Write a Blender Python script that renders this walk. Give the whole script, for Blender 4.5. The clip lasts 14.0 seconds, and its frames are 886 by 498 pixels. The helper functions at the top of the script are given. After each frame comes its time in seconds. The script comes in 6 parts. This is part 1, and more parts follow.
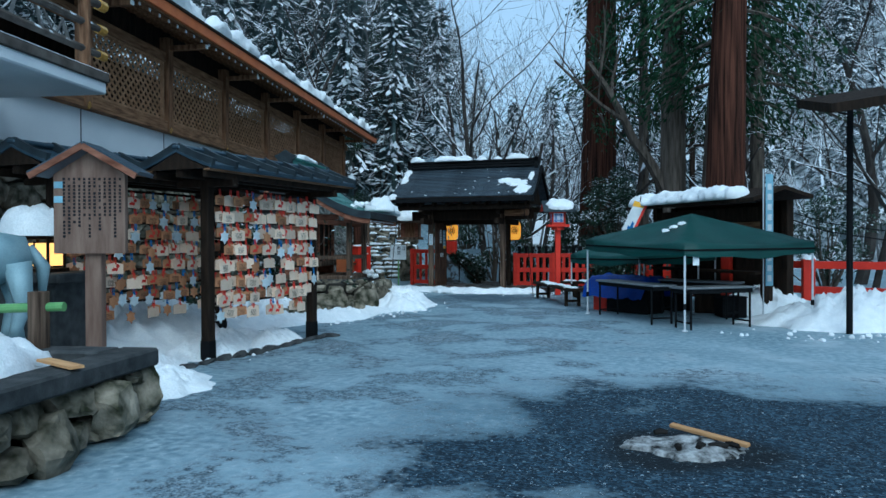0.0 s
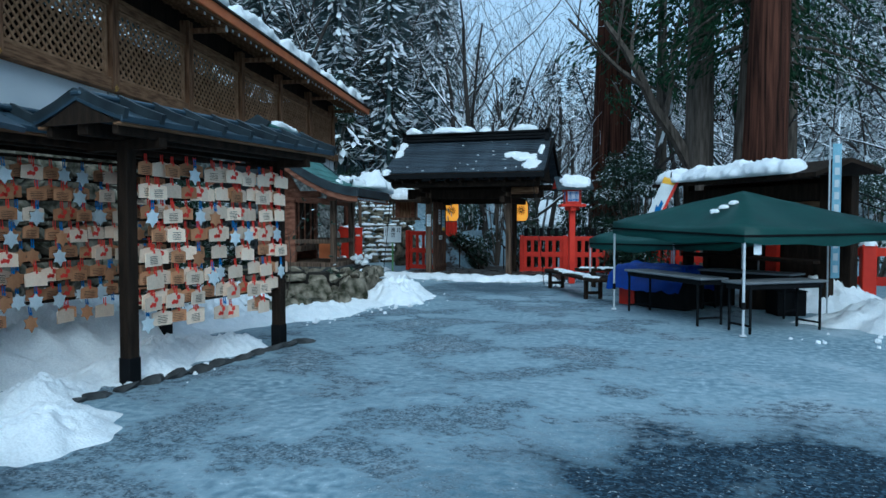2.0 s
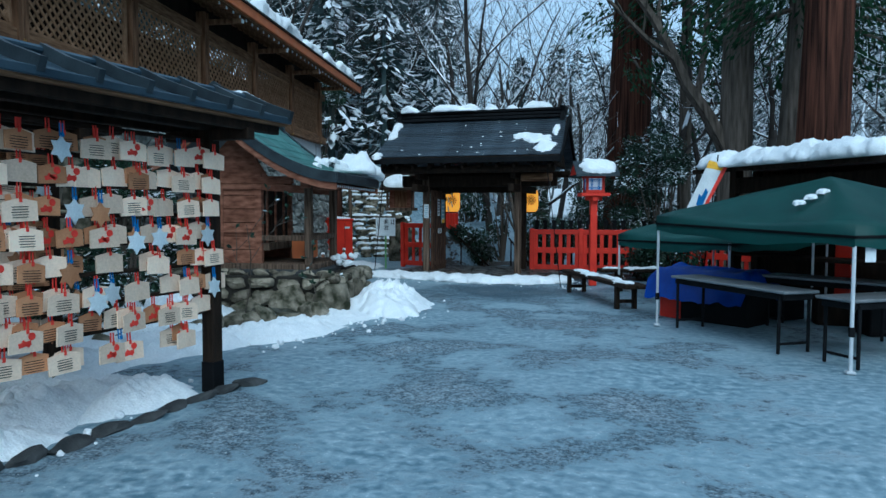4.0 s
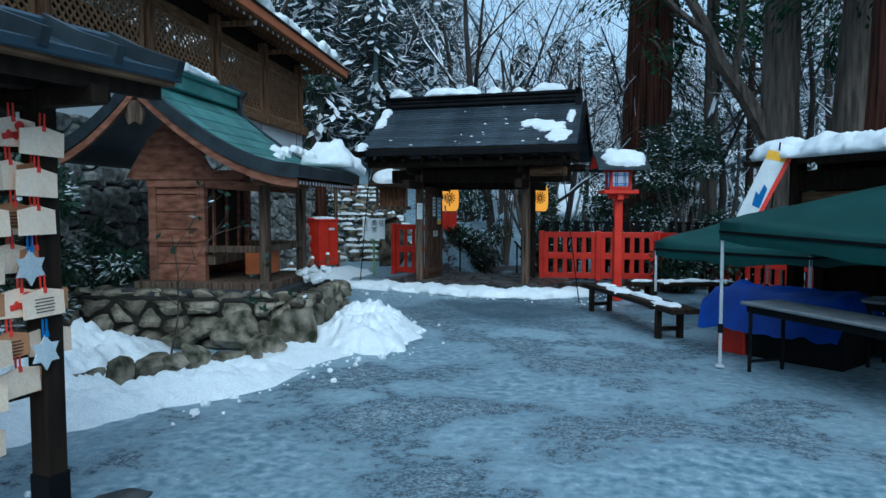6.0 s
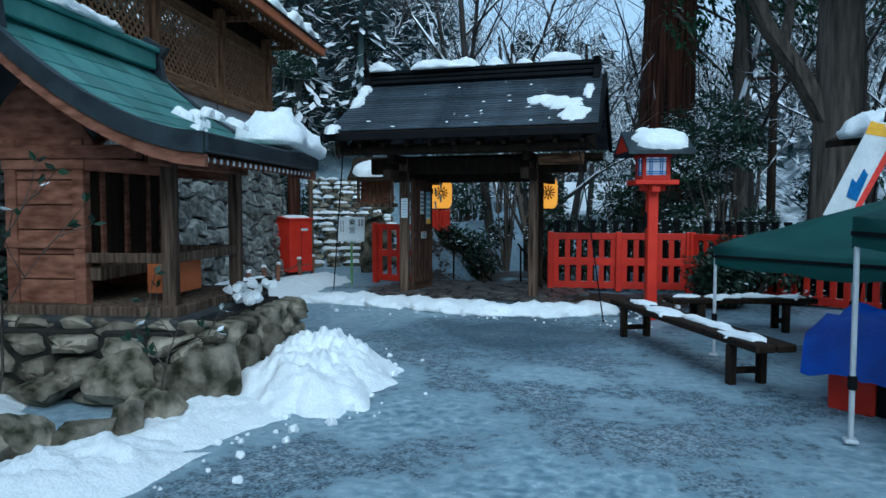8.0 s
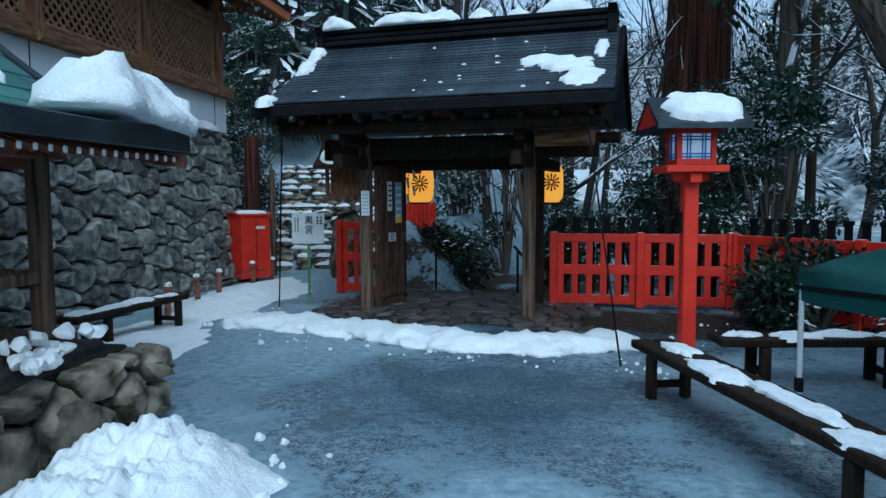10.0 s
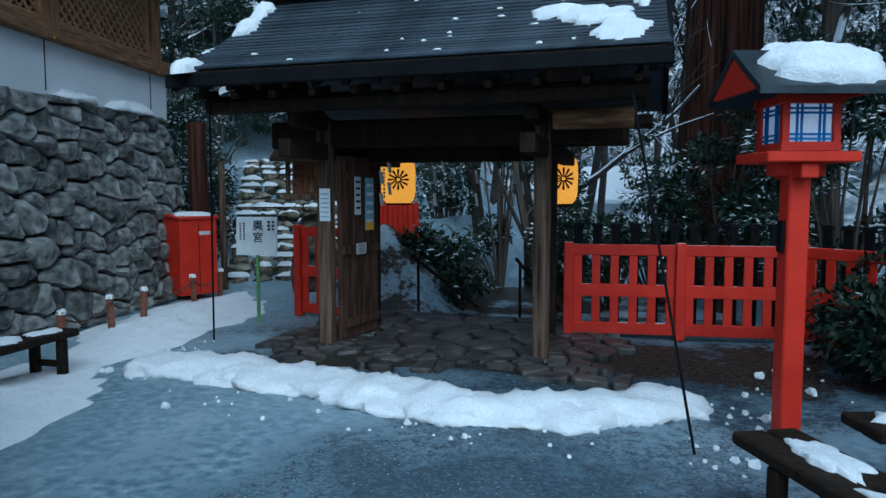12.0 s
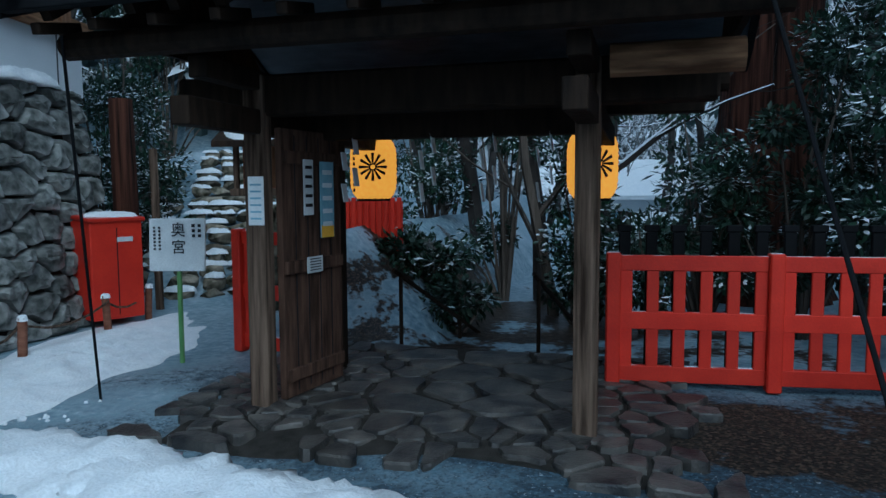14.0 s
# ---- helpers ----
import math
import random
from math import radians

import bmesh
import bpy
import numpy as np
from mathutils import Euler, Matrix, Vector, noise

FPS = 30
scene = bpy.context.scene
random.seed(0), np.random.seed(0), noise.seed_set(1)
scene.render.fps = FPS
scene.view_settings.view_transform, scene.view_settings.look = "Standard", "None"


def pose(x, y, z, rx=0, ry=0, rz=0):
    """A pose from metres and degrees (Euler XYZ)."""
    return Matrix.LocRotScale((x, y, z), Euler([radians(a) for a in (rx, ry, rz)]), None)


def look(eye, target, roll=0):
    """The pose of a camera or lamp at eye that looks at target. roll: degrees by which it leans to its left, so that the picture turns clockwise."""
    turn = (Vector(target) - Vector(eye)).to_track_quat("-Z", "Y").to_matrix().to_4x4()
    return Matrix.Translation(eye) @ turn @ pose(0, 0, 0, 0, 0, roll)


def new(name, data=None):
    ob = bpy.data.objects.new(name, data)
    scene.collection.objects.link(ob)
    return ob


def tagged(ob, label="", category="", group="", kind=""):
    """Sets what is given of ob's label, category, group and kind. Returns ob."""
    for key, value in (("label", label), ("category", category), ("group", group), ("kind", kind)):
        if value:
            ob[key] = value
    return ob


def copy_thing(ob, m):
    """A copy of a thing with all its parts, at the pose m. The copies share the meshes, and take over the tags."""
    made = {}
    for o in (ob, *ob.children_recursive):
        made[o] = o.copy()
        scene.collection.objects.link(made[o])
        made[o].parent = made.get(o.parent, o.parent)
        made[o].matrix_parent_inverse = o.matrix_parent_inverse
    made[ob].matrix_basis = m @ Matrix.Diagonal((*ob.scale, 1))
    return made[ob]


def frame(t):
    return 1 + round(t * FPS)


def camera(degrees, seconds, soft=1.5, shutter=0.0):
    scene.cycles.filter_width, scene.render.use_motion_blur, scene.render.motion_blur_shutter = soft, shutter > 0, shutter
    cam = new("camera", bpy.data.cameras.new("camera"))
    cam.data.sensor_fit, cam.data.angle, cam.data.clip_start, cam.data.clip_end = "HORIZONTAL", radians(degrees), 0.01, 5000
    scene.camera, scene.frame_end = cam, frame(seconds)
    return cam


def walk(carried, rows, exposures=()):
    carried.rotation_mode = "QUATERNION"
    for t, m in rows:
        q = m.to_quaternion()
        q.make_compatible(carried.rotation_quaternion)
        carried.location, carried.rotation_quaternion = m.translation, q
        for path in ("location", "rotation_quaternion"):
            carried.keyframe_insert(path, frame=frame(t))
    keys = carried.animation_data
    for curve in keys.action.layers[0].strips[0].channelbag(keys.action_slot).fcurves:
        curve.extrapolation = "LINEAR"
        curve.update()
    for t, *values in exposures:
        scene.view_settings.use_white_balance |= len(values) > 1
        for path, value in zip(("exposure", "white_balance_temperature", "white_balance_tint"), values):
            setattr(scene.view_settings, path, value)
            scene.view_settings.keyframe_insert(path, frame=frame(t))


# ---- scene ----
cam = camera(64.2, 14.0)
PATH = [
    (0, (6.058, -21.233, 1.537), (5.456, -19.326, 1.517), -0.2),
    (0.5, (5.894, -20.698, 1.552), (5.294, -18.791, 1.515), -0.2),
    (1, (5.688, -20.154, 1.541), (5.092, -18.246, 1.492), -0.2),
    (1.5, (5.508, -19.576, 1.565), (4.911, -17.668, 1.501), -0.2),
    (2, (5.295, -19.006, 1.575), (4.701, -17.097, 1.498), -0.0),
    (2.5, (5.078, -18.42, 1.605), (4.487, -16.512, 1.511), 0.0),
    (3, (4.868, -17.797, 1.625), (4.277, -15.889, 1.52), 0.1),
    (5.5, (4.025, -14.715, 1.668), (3.434, -12.808, 1.556), 0.1),
    (6, (3.839, -14.107, 1.732), (3.25, -12.199, 1.611), 0.0),
    (6.5, (3.675, -13.407, 1.71), (3.084, -11.5, 1.592), -0.1),
    (7, (3.492, -12.789, 1.697), (2.904, -10.881, 1.58), -0.1),
    (7.5, (3.326, -12.082, 1.653), (2.738, -10.174, 1.537), -0.1),
    (8, (3.15, -11.47, 1.64), (2.572, -9.559, 1.521), 0.0),
    (10.5, (2.787, -7.881, 1.751), (2.163, -5.987, 1.595), -0.2),
    (11, (2.561, -7.326, 1.753), (1.957, -5.425, 1.597), -0.0),
    (11.5, (2.372, -6.76, 1.772), (1.78, -4.856, 1.608), -0.1),
    (12, (2.167, -6.199, 1.751), (1.591, -4.29, 1.593), 0.0),
    (12.5, (1.999, -5.544, 1.73), (1.424, -3.635, 1.571), -0.1),
    (13, (1.816, -4.938, 1.765), (1.246, -3.029, 1.592), -0.3),
    (13.5, (1.615, -4.339, 1.747), (1.057, -2.426, 1.574), -0.3),
    (14, (1.424, -3.718, 1.69), (0.872, -1.803, 1.525), -0.3),
]
walk(cam, [(t, look(eye, target, roll)) for t, eye, target, roll in PATH], [(0, 0.22, 4800, -8), (8, 0.24, 4780, -7), (10.5, 0.22, 4750, -6), (14, 0.08, 4700, -5)])

# ---- world and light ----
world = bpy.data.worlds.new("winter_sky")
scene.world = world
world.use_nodes = True
wn = world.node_tree.nodes
sky = wn.new("ShaderNodeTexSky")
sky.sky_type, sky.sun_disc = "NISHITA", False
sky.sun_elevation, sky.sun_rotation = radians(43), radians(153)
sky.air_density, sky.dust_density = 1.0, 3.0
# thin bright overcast over the clear sky
cloud = wn.new("ShaderNodeMix")
cloud.data_type = "RGBA"
cloud.inputs[0].default_value = 0.5
cloud.inputs[7].default_value = (7.6, 8.2, 8.8, 1)
world.node_tree.links.new(sky.outputs[0], cloud.inputs[6])
wn["Background"].inputs[1].default_value = 0.1
world.node_tree.links.new(cloud.outputs[2], wn["Background"].inputs[0])
sun = new("sun", bpy.data.lights.new("sun", "SUN"))
sun.data.energy, sun.data.angle, sun.data.color = 1.1, radians(50), (1.0, 0.97, 0.92)
sun.matrix_world = look((7, -14, 14.6), (0, 0, 0))


# ---- materials ----
def mat(name, a, b, scale=6.0, rough=0.8, bump=0.3, stretch=(1, 1, 1), metal=0.0, snow=0.0, fine=70.0, vary=0.25, spread=0.25):
    m = bpy.data.materials.new(name)
    m.use_nodes = True
    nt = m.node_tree
    N, L = nt.nodes, nt.links
    p = N["Principled BSDF"]
    tc, mp = N.new("ShaderNodeTexCoord"), N.new("ShaderNodeMapping")
    mp.inputs["Scale"].default_value = stretch
    L.new(tc.outputs["Object"], mp.inputs[0])
    n1, n2 = N.new("ShaderNodeTexNoise"), N.new("ShaderNodeTexNoise")
    for n, s, d in ((n1, scale, 5.0), (n2, fine, 4.0)):
        n.inputs["Scale"].default_value, n.inputs["Detail"].default_value = s, d
        L.new(mp.outputs[0], n.inputs["Vector"])
    rmp = N.new("ShaderNodeMapRange")
    rmp.inputs[1].default_value, rmp.inputs[2].default_value = 0.5 - spread, 0.5 + spread
    L.new(n1.outputs[0], rmp.inputs[0])
    mix = N.new("ShaderNodeMix")
    mix.data_type = "RGBA"
    mix.inputs[6].default_value, mix.inputs[7].default_value = (*a, 1), (*b, 1)
    L.new(rmp.outputs[0], mix.inputs[0])
    oi = N.new("ShaderNodeObjectInfo")
    v1 = N.new("ShaderNodeMath")
    v1.operation = "MULTIPLY_ADD"
    v1.inputs[1].default_value, v1.inputs[2].default_value = vary, 1.0 - vary / 2 - 0.2
    L.new(oi.outputs["Random"], v1.inputs[0])
    v2 = N.new("ShaderNodeMath")
    v2.operation = "MULTIPLY_ADD"
    v2.inputs[1].default_value = 0.4
    L.new(n2.outputs[0], v2.inputs[0])
    L.new(v1.outputs[0], v2.inputs[2])
    hsv = N.new("ShaderNodeHueSaturation")
    L.new(v2.outputs[0], hsv.inputs["Value"])
    L.new(mix.outputs[2], hsv.inputs["Color"])
    out = hsv.outputs[0]
    rr = N.new("ShaderNodeMapRange")
    rr.inputs[3].default_value, rr.inputs[4].default_value = max(rough - 0.12, 0.05), min(rough + 0.12, 1)
    L.new(n2.outputs[0], rr.inputs[0])
    rout = rr.outputs[0]
    if snow > 0:
        ge, sx = N.new("ShaderNodeNewGeometry"), N.new("ShaderNodeSeparateXYZ")
        L.new(ge.outputs["Normal"], sx.inputs[0])
        ad = N.new("ShaderNodeMath")
        ad.operation = "ADD"
        L.new(sx.outputs[2], ad.inputs[0])
        L.new(n1.outputs[0], ad.inputs[1])
        ms = N.new("ShaderNodeMapRange")
        ms.inputs[1].default_value, ms.inputs[2].default_value = 1.55 - snow, 1.65 - snow
        L.new(ad.outputs[0], ms.inputs[0])
        mx = N.new("ShaderNodeMix")
        mx.data_type = "RGBA"
        mx.inputs[7].default_value = (0.8, 0.83, 0.87, 1)
        L.new(ms.outputs[0], mx.inputs[0])
        L.new(out, mx.inputs[6])
        out = mx.outputs[2]
    L.new(out, p.inputs["Base Color"])
    L.new(rout, p.inputs["Roughness"])
    p.inputs["Metallic"].default_value = metal
    p.inputs["Specular IOR Level"].default_value = 0.12 if rough > 0.6 else 0.35
    if bump > 0:
        ba = N.new("ShaderNodeMath")
        ba.operation = "MULTIPLY_ADD"
        ba.inputs[1].default_value = 0.35
        L.new(n2.outputs[0], ba.inputs[0])
        L.new(n1.outputs[0], ba.inputs[2])
        bp = N.new("ShaderNodeBump")
        bp.inputs["Strength"].default_value, bp.inputs["Distance"].default_value = bump, 0.03
        L.new(ba.outputs[0], bp.inputs["Height"])
        L.new(bp.outputs[0], p.inputs["Normal"])
    return m


def glow(name, col, strength, a, b):
    m = mat(name, a, b, 20, 0.7, 0.1)
    p = m.node_tree.nodes["Principled BSDF"]
    p.inputs["Emission Color"].default_value = (*col, 1)
    p.inputs["Emission Strength"].default_value = strength
    return m


SNOW = mat("packed_snow", (0.78, 0.81, 0.84), (0.9, 0.91, 0.92), 7, 0.75, 0.8, fine=55, vary=0)
SNOWY_WOOD = mat("snow_dusted_wood", (0.06, 0.05, 0.045), (0.16, 0.14, 0.12), 5, 0.8, 0.3, snow=0.55)
WOOD = mat("weathered_wood", (0.075, 0.036, 0.018), (0.3, 0.165, 0.09), 3, 0.8, 0.5, (6, 6, 0.7), spread=0.2)
WOODH = mat("weathered_board", (0.09, 0.045, 0.024), (0.3, 0.17, 0.09), 3, 0.8, 0.4, (1, 0.7, 8), spread=0.2)
GREYWOOD = mat("silvered_post", (0.03, 0.019, 0.013), (0.2, 0.14, 0.1), 3, 0.85, 0.8, (8, 8, 0.5), spread=0.19)
OLDDOOR = mat("peeling_door_plank", (0.03, 0.017, 0.012), (0.14, 0.08, 0.055), 3, 0.85, 0.6, (5, 5, 0.8), spread=0.2)
# darker copy of the evergreen leaf, with shade put into its colour
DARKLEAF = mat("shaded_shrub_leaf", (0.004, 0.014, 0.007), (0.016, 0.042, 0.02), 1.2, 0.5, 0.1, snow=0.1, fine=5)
DARKWOOD = mat("dark_stained_timber", (0.006, 0.0045, 0.0035), (0.036, 0.023, 0.015), 3, 0.75, 0.4, (5, 5, 0.8))
BLACK = mat("black_paint", (0.003, 0.0033, 0.004), (0.009, 0.0095, 0.011), 6, 0.75, 0.15)
SHRINEWOOD = mat("reddish_cypress_board", (0.11, 0.042, 0.024), (0.3, 0.14, 0.09), 2.5, 0.8, 0.5, (2, 2, 6), spread=0.2)
TAKAWOOD = mat("signboard_timber", (0.13, 0.08, 0.06), (0.26, 0.18, 0.14), 3, 0.85, 0.3, (5, 5, 0.7))
ORANGE = mat("orange_eave_paint", (0.4, 0.1, 0.03), (0.55, 0.17, 0.05), 3, 0.6, 0.2)
VERMILION = mat("vermilion_paint", (0.46, 0.016, 0.007), (0.62, 0.032, 0.012), 3, 0.55, 0.2, snow=0.06)
WHITEWALL = mat("pale_plaster", (0.68, 0.71, 0.74), (0.8, 0.82, 0.84), 1.2, 0.85, 0.15)
STONE = mat("rough_field_stone", (0.05, 0.055, 0.05), (0.36, 0.36, 0.34), 4.5, 0.9, 1.0, fine=26, vary=0.9, spread=0.16)
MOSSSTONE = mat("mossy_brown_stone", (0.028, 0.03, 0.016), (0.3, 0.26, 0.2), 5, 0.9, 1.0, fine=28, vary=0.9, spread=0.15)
SLAB = mat("wet_flagstone", (0.018, 0.019, 0.021), (0.11, 0.1, 0.088), 5, 0.42, 0.8, fine=45, vary=0.7, spread=0.18)
MORTAR = mat("dark_earth_joint", (0.015, 0.014, 0.012), (0.045, 0.04, 0.035), 8, 0.95, 0.6)
CURB = mat("concrete_curb", (0.018, 0.021, 0.023), (0.085, 0.085, 0.085), 6, 0.75, 0.5)
COPPER = mat("verdigris_copper", (0.04, 0.135, 0.12), (0.12, 0.26, 0.235), 2.5, 0.45, 0.25, metal=0.1, snow=0.0, vary=0.5)
DARKCOPPER = mat("blackened_copper", (0.015, 0.02, 0.026), (0.05, 0.065, 0.075), 4, 0.42, 0.2, metal=0.3)
BLUEROOF = mat("slate_blue_sheet", (0.022, 0.04, 0.06), (0.06, 0.09, 0.12), 4, 0.38, 0.15, metal=0.3)
SHINGLE = mat("dark_shingle", (0.01, 0.015, 0.022), (0.055, 0.072, 0.092), 3, 0.42, 0.6, (1, 3, 3), fine=40, vary=0.7)
CANVAS = mat("green_canvas", (0.004, 0.034, 0.03), (0.009, 0.055, 0.047), 2.5, 0.55, 0.25)
TARP = mat("blue_tarpaulin", (0.003, 0.022, 0.18), (0.008, 0.05, 0.34), 4, 0.45, 0.6)
METAL = mat("painted_tube", (0.45, 0.47, 0.5), (0.6, 0.62, 0.64), 8, 0.4, 0.05)
TABLETOP = mat("grey_tabletop", (0.13, 0.14, 0.15), (0.24, 0.25, 0.26), 4, 0.5, 0.1, snow=0.0)
GOLD = mat("gilt_fitting", (0.5, 0.27, 0.05), (0.75, 0.45, 0.1), 20, 0.4, 0.2, metal=0.6)
BARK = mat("cedar_bark", (0.006, 0.004, 0.0035), (0.1, 0.04, 0.025), 2.5, 0.95, 1.0, (6, 6, 0.22), fine=12, spread=0.17)
GREYBARK = mat("grey_bark", (0.03, 0.025, 0.02), (0.17, 0.14, 0.115), 3, 0.95, 1.0, (4, 4, 0.4), fine=15)
TWIG = mat("snow_lined_branch", (0.024, 0.02, 0.018), (0.075, 0.066, 0.06), 2, 0.9, 0.2, snow=0.74, fine=8)
LEAF = mat("evergreen_leaf", (0.005, 0.02, 0.01), (0.024, 0.06, 0.03), 1.2, 0.45, 0.1, snow=0.26, fine=5)
NEEDLE = mat("cedar_spray", (0.008, 0.026, 0.012), (0.03, 0.07, 0.03), 1.0, 0.7, 0.1, snow=0.16, fine=5)
# base colours paled to stand in for distance haze; snow lies on top
FARLEAF = mat("hazy_snowy_spray", (0.03, 0.055, 0.055), (0.1, 0.13, 0.13), 0.4, 0.8, 0.1, snow=0.58, fine=5)
FARTWIG = mat("hazy_snowy_branch", (0.09, 0.09, 0.09), (0.2, 0.2, 0.2), 2, 0.9, 0.2, snow=0.86, fine=8)
EMAWOOD = mat("fresh_plaque_wood", (0.76, 0.55, 0.39), (0.88, 0.71, 0.55), 5, 0.7, 0.1, vary=0.5)
EMAOLD = mat("aged_plaque_wood", (0.34, 0.14, 0.06), (0.56, 0.29, 0.15), 5, 0.8, 0.1, vary=0.6)
EMABLUE = mat("pale_snowflake_card", (0.5, 0.58, 0.62), (0.68, 0.73, 0.76), 6, 0.7, 0.1, vary=0.4)
RED = mat("red_ink", (0.6, 0.03, 0.02), (0.75, 0.06, 0.04), 20, 0.6, 0.0)
CORDBLUE = mat("blue_cord", (0.03, 0.12, 0.35), (0.05, 0.2, 0.5), 20, 0.7, 0.0)
PAPER = mat("white_paper", (0.6, 0.63, 0.65), (0.75, 0.77, 0.78), 6, 0.8, 0.05)
INK = mat("black_ink", (0.01, 0.01, 0.012), (0.025, 0.025, 0.03), 20, 0.7, 0.0)
BLUEINK = mat("pale_blue_print", (0.2, 0.36, 0.46), (0.3, 0.48, 0.58), 12, 0.7, 0.0)
YELLOW = mat("yellow_print", (0.75, 0.38, 0.03), (0.85, 0.5, 0.06), 12, 0.7, 0.0)
BAMBOO = mat("green_bamboo", (0.1, 0.25, 0.08), (0.2, 0.36, 0.13), 3, 0.4, 0.1, (3, 3, 1))
BRONZE = mat("blue_grey_bronze", (0.18, 0.27, 0.31), (0.3, 0.4, 0.44), 4, 0.5, 0.3, metal=0.2)
ASH = mat("grey_ash", (0.02, 0.02, 0.02), (0.5, 0.5, 0.5), 14, 0.95, 1.0, fine=60, spread=0.16)
CHAR = mat("charred_log", (0.006, 0.006, 0.006), (0.03, 0.027, 0.025), 9, 0.8, 0.6)
PLANK = mat("split_kindling", (0.42, 0.22, 0.09), (0.6, 0.36, 0.17), 4, 0.7, 0.2, (1, 8, 8))
LANTERN = glow("lit_paper_lantern", (1.0, 0.36, 0.03), 0.75, (0.6, 0.25, 0.04), (0.75, 0.36, 0.07))
WARM = glow("lit_window_paper", (1.0, 0.45, 0.1), 1.6, (0.7, 0.4, 0.12), (0.8, 0.5, 0.2))
PANE = glow("frosted_lantern_pane", (0.75, 0.8, 1.0), 0.16, (0.5, 0.5, 0.55), (0.62, 0.6, 0.62))
LATTICE = mat("lattice_slat", (0.2, 0.11, 0.055), (0.4, 0.24, 0.14), 6, 0.8, 0.2)


def ground_material():
    m = bpy.data.materials.new("ice_snow_and_gravel")
    m.use_nodes = True
    nt = m.node_tree
    N, L = nt.nodes, nt.links
    p = N["Principled BSDF"]
    tc = N.new("ShaderNodeTexCoord")
    P = tc.outputs["Object"]

    def noise_at(s, d=5.0):
        n = N.new("ShaderNodeTexNoise")
        n.inputs["Scale"].default_value, n.inputs["Detail"].default_value = s, d
        L.new(P, n.inputs["Vector"])
        return n.outputs[0]

    def op(kind, a, b=0.0, c=0.0):
        n = N.new("ShaderNodeMath")
        n.operation = kind
        for i, v in enumerate((a, b, c)):
            if isinstance(v, (int, float)):
                n.inputs[i].default_value = v
            else:
                L.new(v, n.inputs[i])
        return n.outputs[0]

    def ramp(v, lo, hi):
        n = N.new("ShaderNodeMapRange")
        n.inputs[1].default_value, n.inputs[2].default_value = lo, hi
        L.new(v, n.inputs[0])
        return n.outputs[0]

    def blend(f, a, b):
        n = N.new("ShaderNodeMix")
        n.data_type = "RGBA"
        L.new(f, n.inputs[0])
        for i, v in ((6, a), (7, b)):
            if isinstance(v, tuple):
                n.inputs[i].default_value = (*v, 1)
            else:
                L.new(v, n.inputs[i])
        return n.outputs[2]

    def blob(cx, cy, rx, ry):
        s, d = N.new("ShaderNodeVectorMath"), N.new("ShaderNodeVectorMath")
        s.operation, d.operation = "SUBTRACT", "MULTIPLY"
        s.inputs[1].default_value, d.inputs[1].default_value = (cx, cy, 0), (1 / rx, 1 / ry, 0)
        L.new(P, s.inputs[0])
        L.new(s.outputs[0], d.inputs[0])
        ln = N.new("ShaderNodeVectorMath")
        ln.operation = "LENGTH"
        L.new(d.outputs[0], ln.inputs[0])
        return op("SUBTRACT", 1.25, ln.outputs["Value"])

    big, mid, small, grit = noise_at(0.5), noise_at(1.0, 8), noise_at(11, 8), noise_at(38, 5)
    vor = N.new("ShaderNodeTexVoronoi")
    vor.inputs["Scale"].default_value = 46
    L.new(P, vor.inputs["Vector"])
    rough_patch = op("ADD", op("MULTIPLY", mid, 0.9), op("MULTIPLY", small, 0.3))
    near_fire = op("ADD", blob(7.2, -15.7, 3.6, 2.95), op("MULTIPLY", op("SUBTRACT", rough_patch, 0.6), 1.5))
    at_gate = op("ADD", blob(1.35, -2.6, 2.1, 2.2), op("MULTIPLY", op("SUBTRACT", rough_patch, 0.62), 2.4))
    by_gate = op("ADD", blob(1.6, 1.2, 4.4, 2.2), op("MULTIPLY", op("SUBTRACT", rough_patch, 0.6), 2.0))
    lane = op("SUBTRACT", op("MULTIPLY", op("SUBTRACT", rough_patch, 0.625), 3.8), op("MULTIPLY", op("SUBTRACT", 0.5, big), 1.8))
    lane = op("ADD", lane, op("MULTIPLY", op("MINIMUM", blob(2.6, -9.5, 2.6, 7.5), 0.5), 0.75))
    bare = op("MAXIMUM", op("MAXIMUM", near_fire, at_gate), op("MAXIMUM", by_gate, lane))
    bare = op("MULTIPLY", ramp(bare, 0.12, 0.5), ramp(op("ADD", op("MULTIPLY", small, 0.6), op("MULTIPLY", grit, 0.75)), 0.46, 0.84))
    solid = op("MAXIMUM", op("MAXIMUM", ramp(near_fire, 0.25, 0.55), op("MULTIPLY", ramp(by_gate, 0.3, 0.7), 0.9)), op("MULTIPLY", ramp(at_gate, 0.35, 0.8), 0.8))
    bare = op("MAXIMUM", bare, op("MULTIPLY", solid, ramp(op("ADD", small, grit), 0.56, 0.84)))
    chip = N.new("ShaderNodeSeparateColor")
    L.new(vor.outputs["Color"], chip.inputs[0])
    gravel = blend(op("POWER", chip.outputs[0], 2.2), (0.006, 0.014, 0.025), (0.058, 0.1, 0.145))
    # soot trodden round the fire
    soot = op("ADD", blob(6.25, -15.75, 0.62, 0.55), op("MULTIPLY", op("SUBTRACT", rough_patch, 0.6), 1.2))
    gravel = blend(ramp(soot, 0.05, 0.4), gravel, (0.007, 0.011, 0.016))
    ice = blend(ramp(big, 0.3, 0.7), (0.09, 0.16, 0.21), (0.27, 0.36, 0.42))
    ice = blend(ramp(small, 0.35, 0.7), ice, (0.37, 0.46, 0.52))
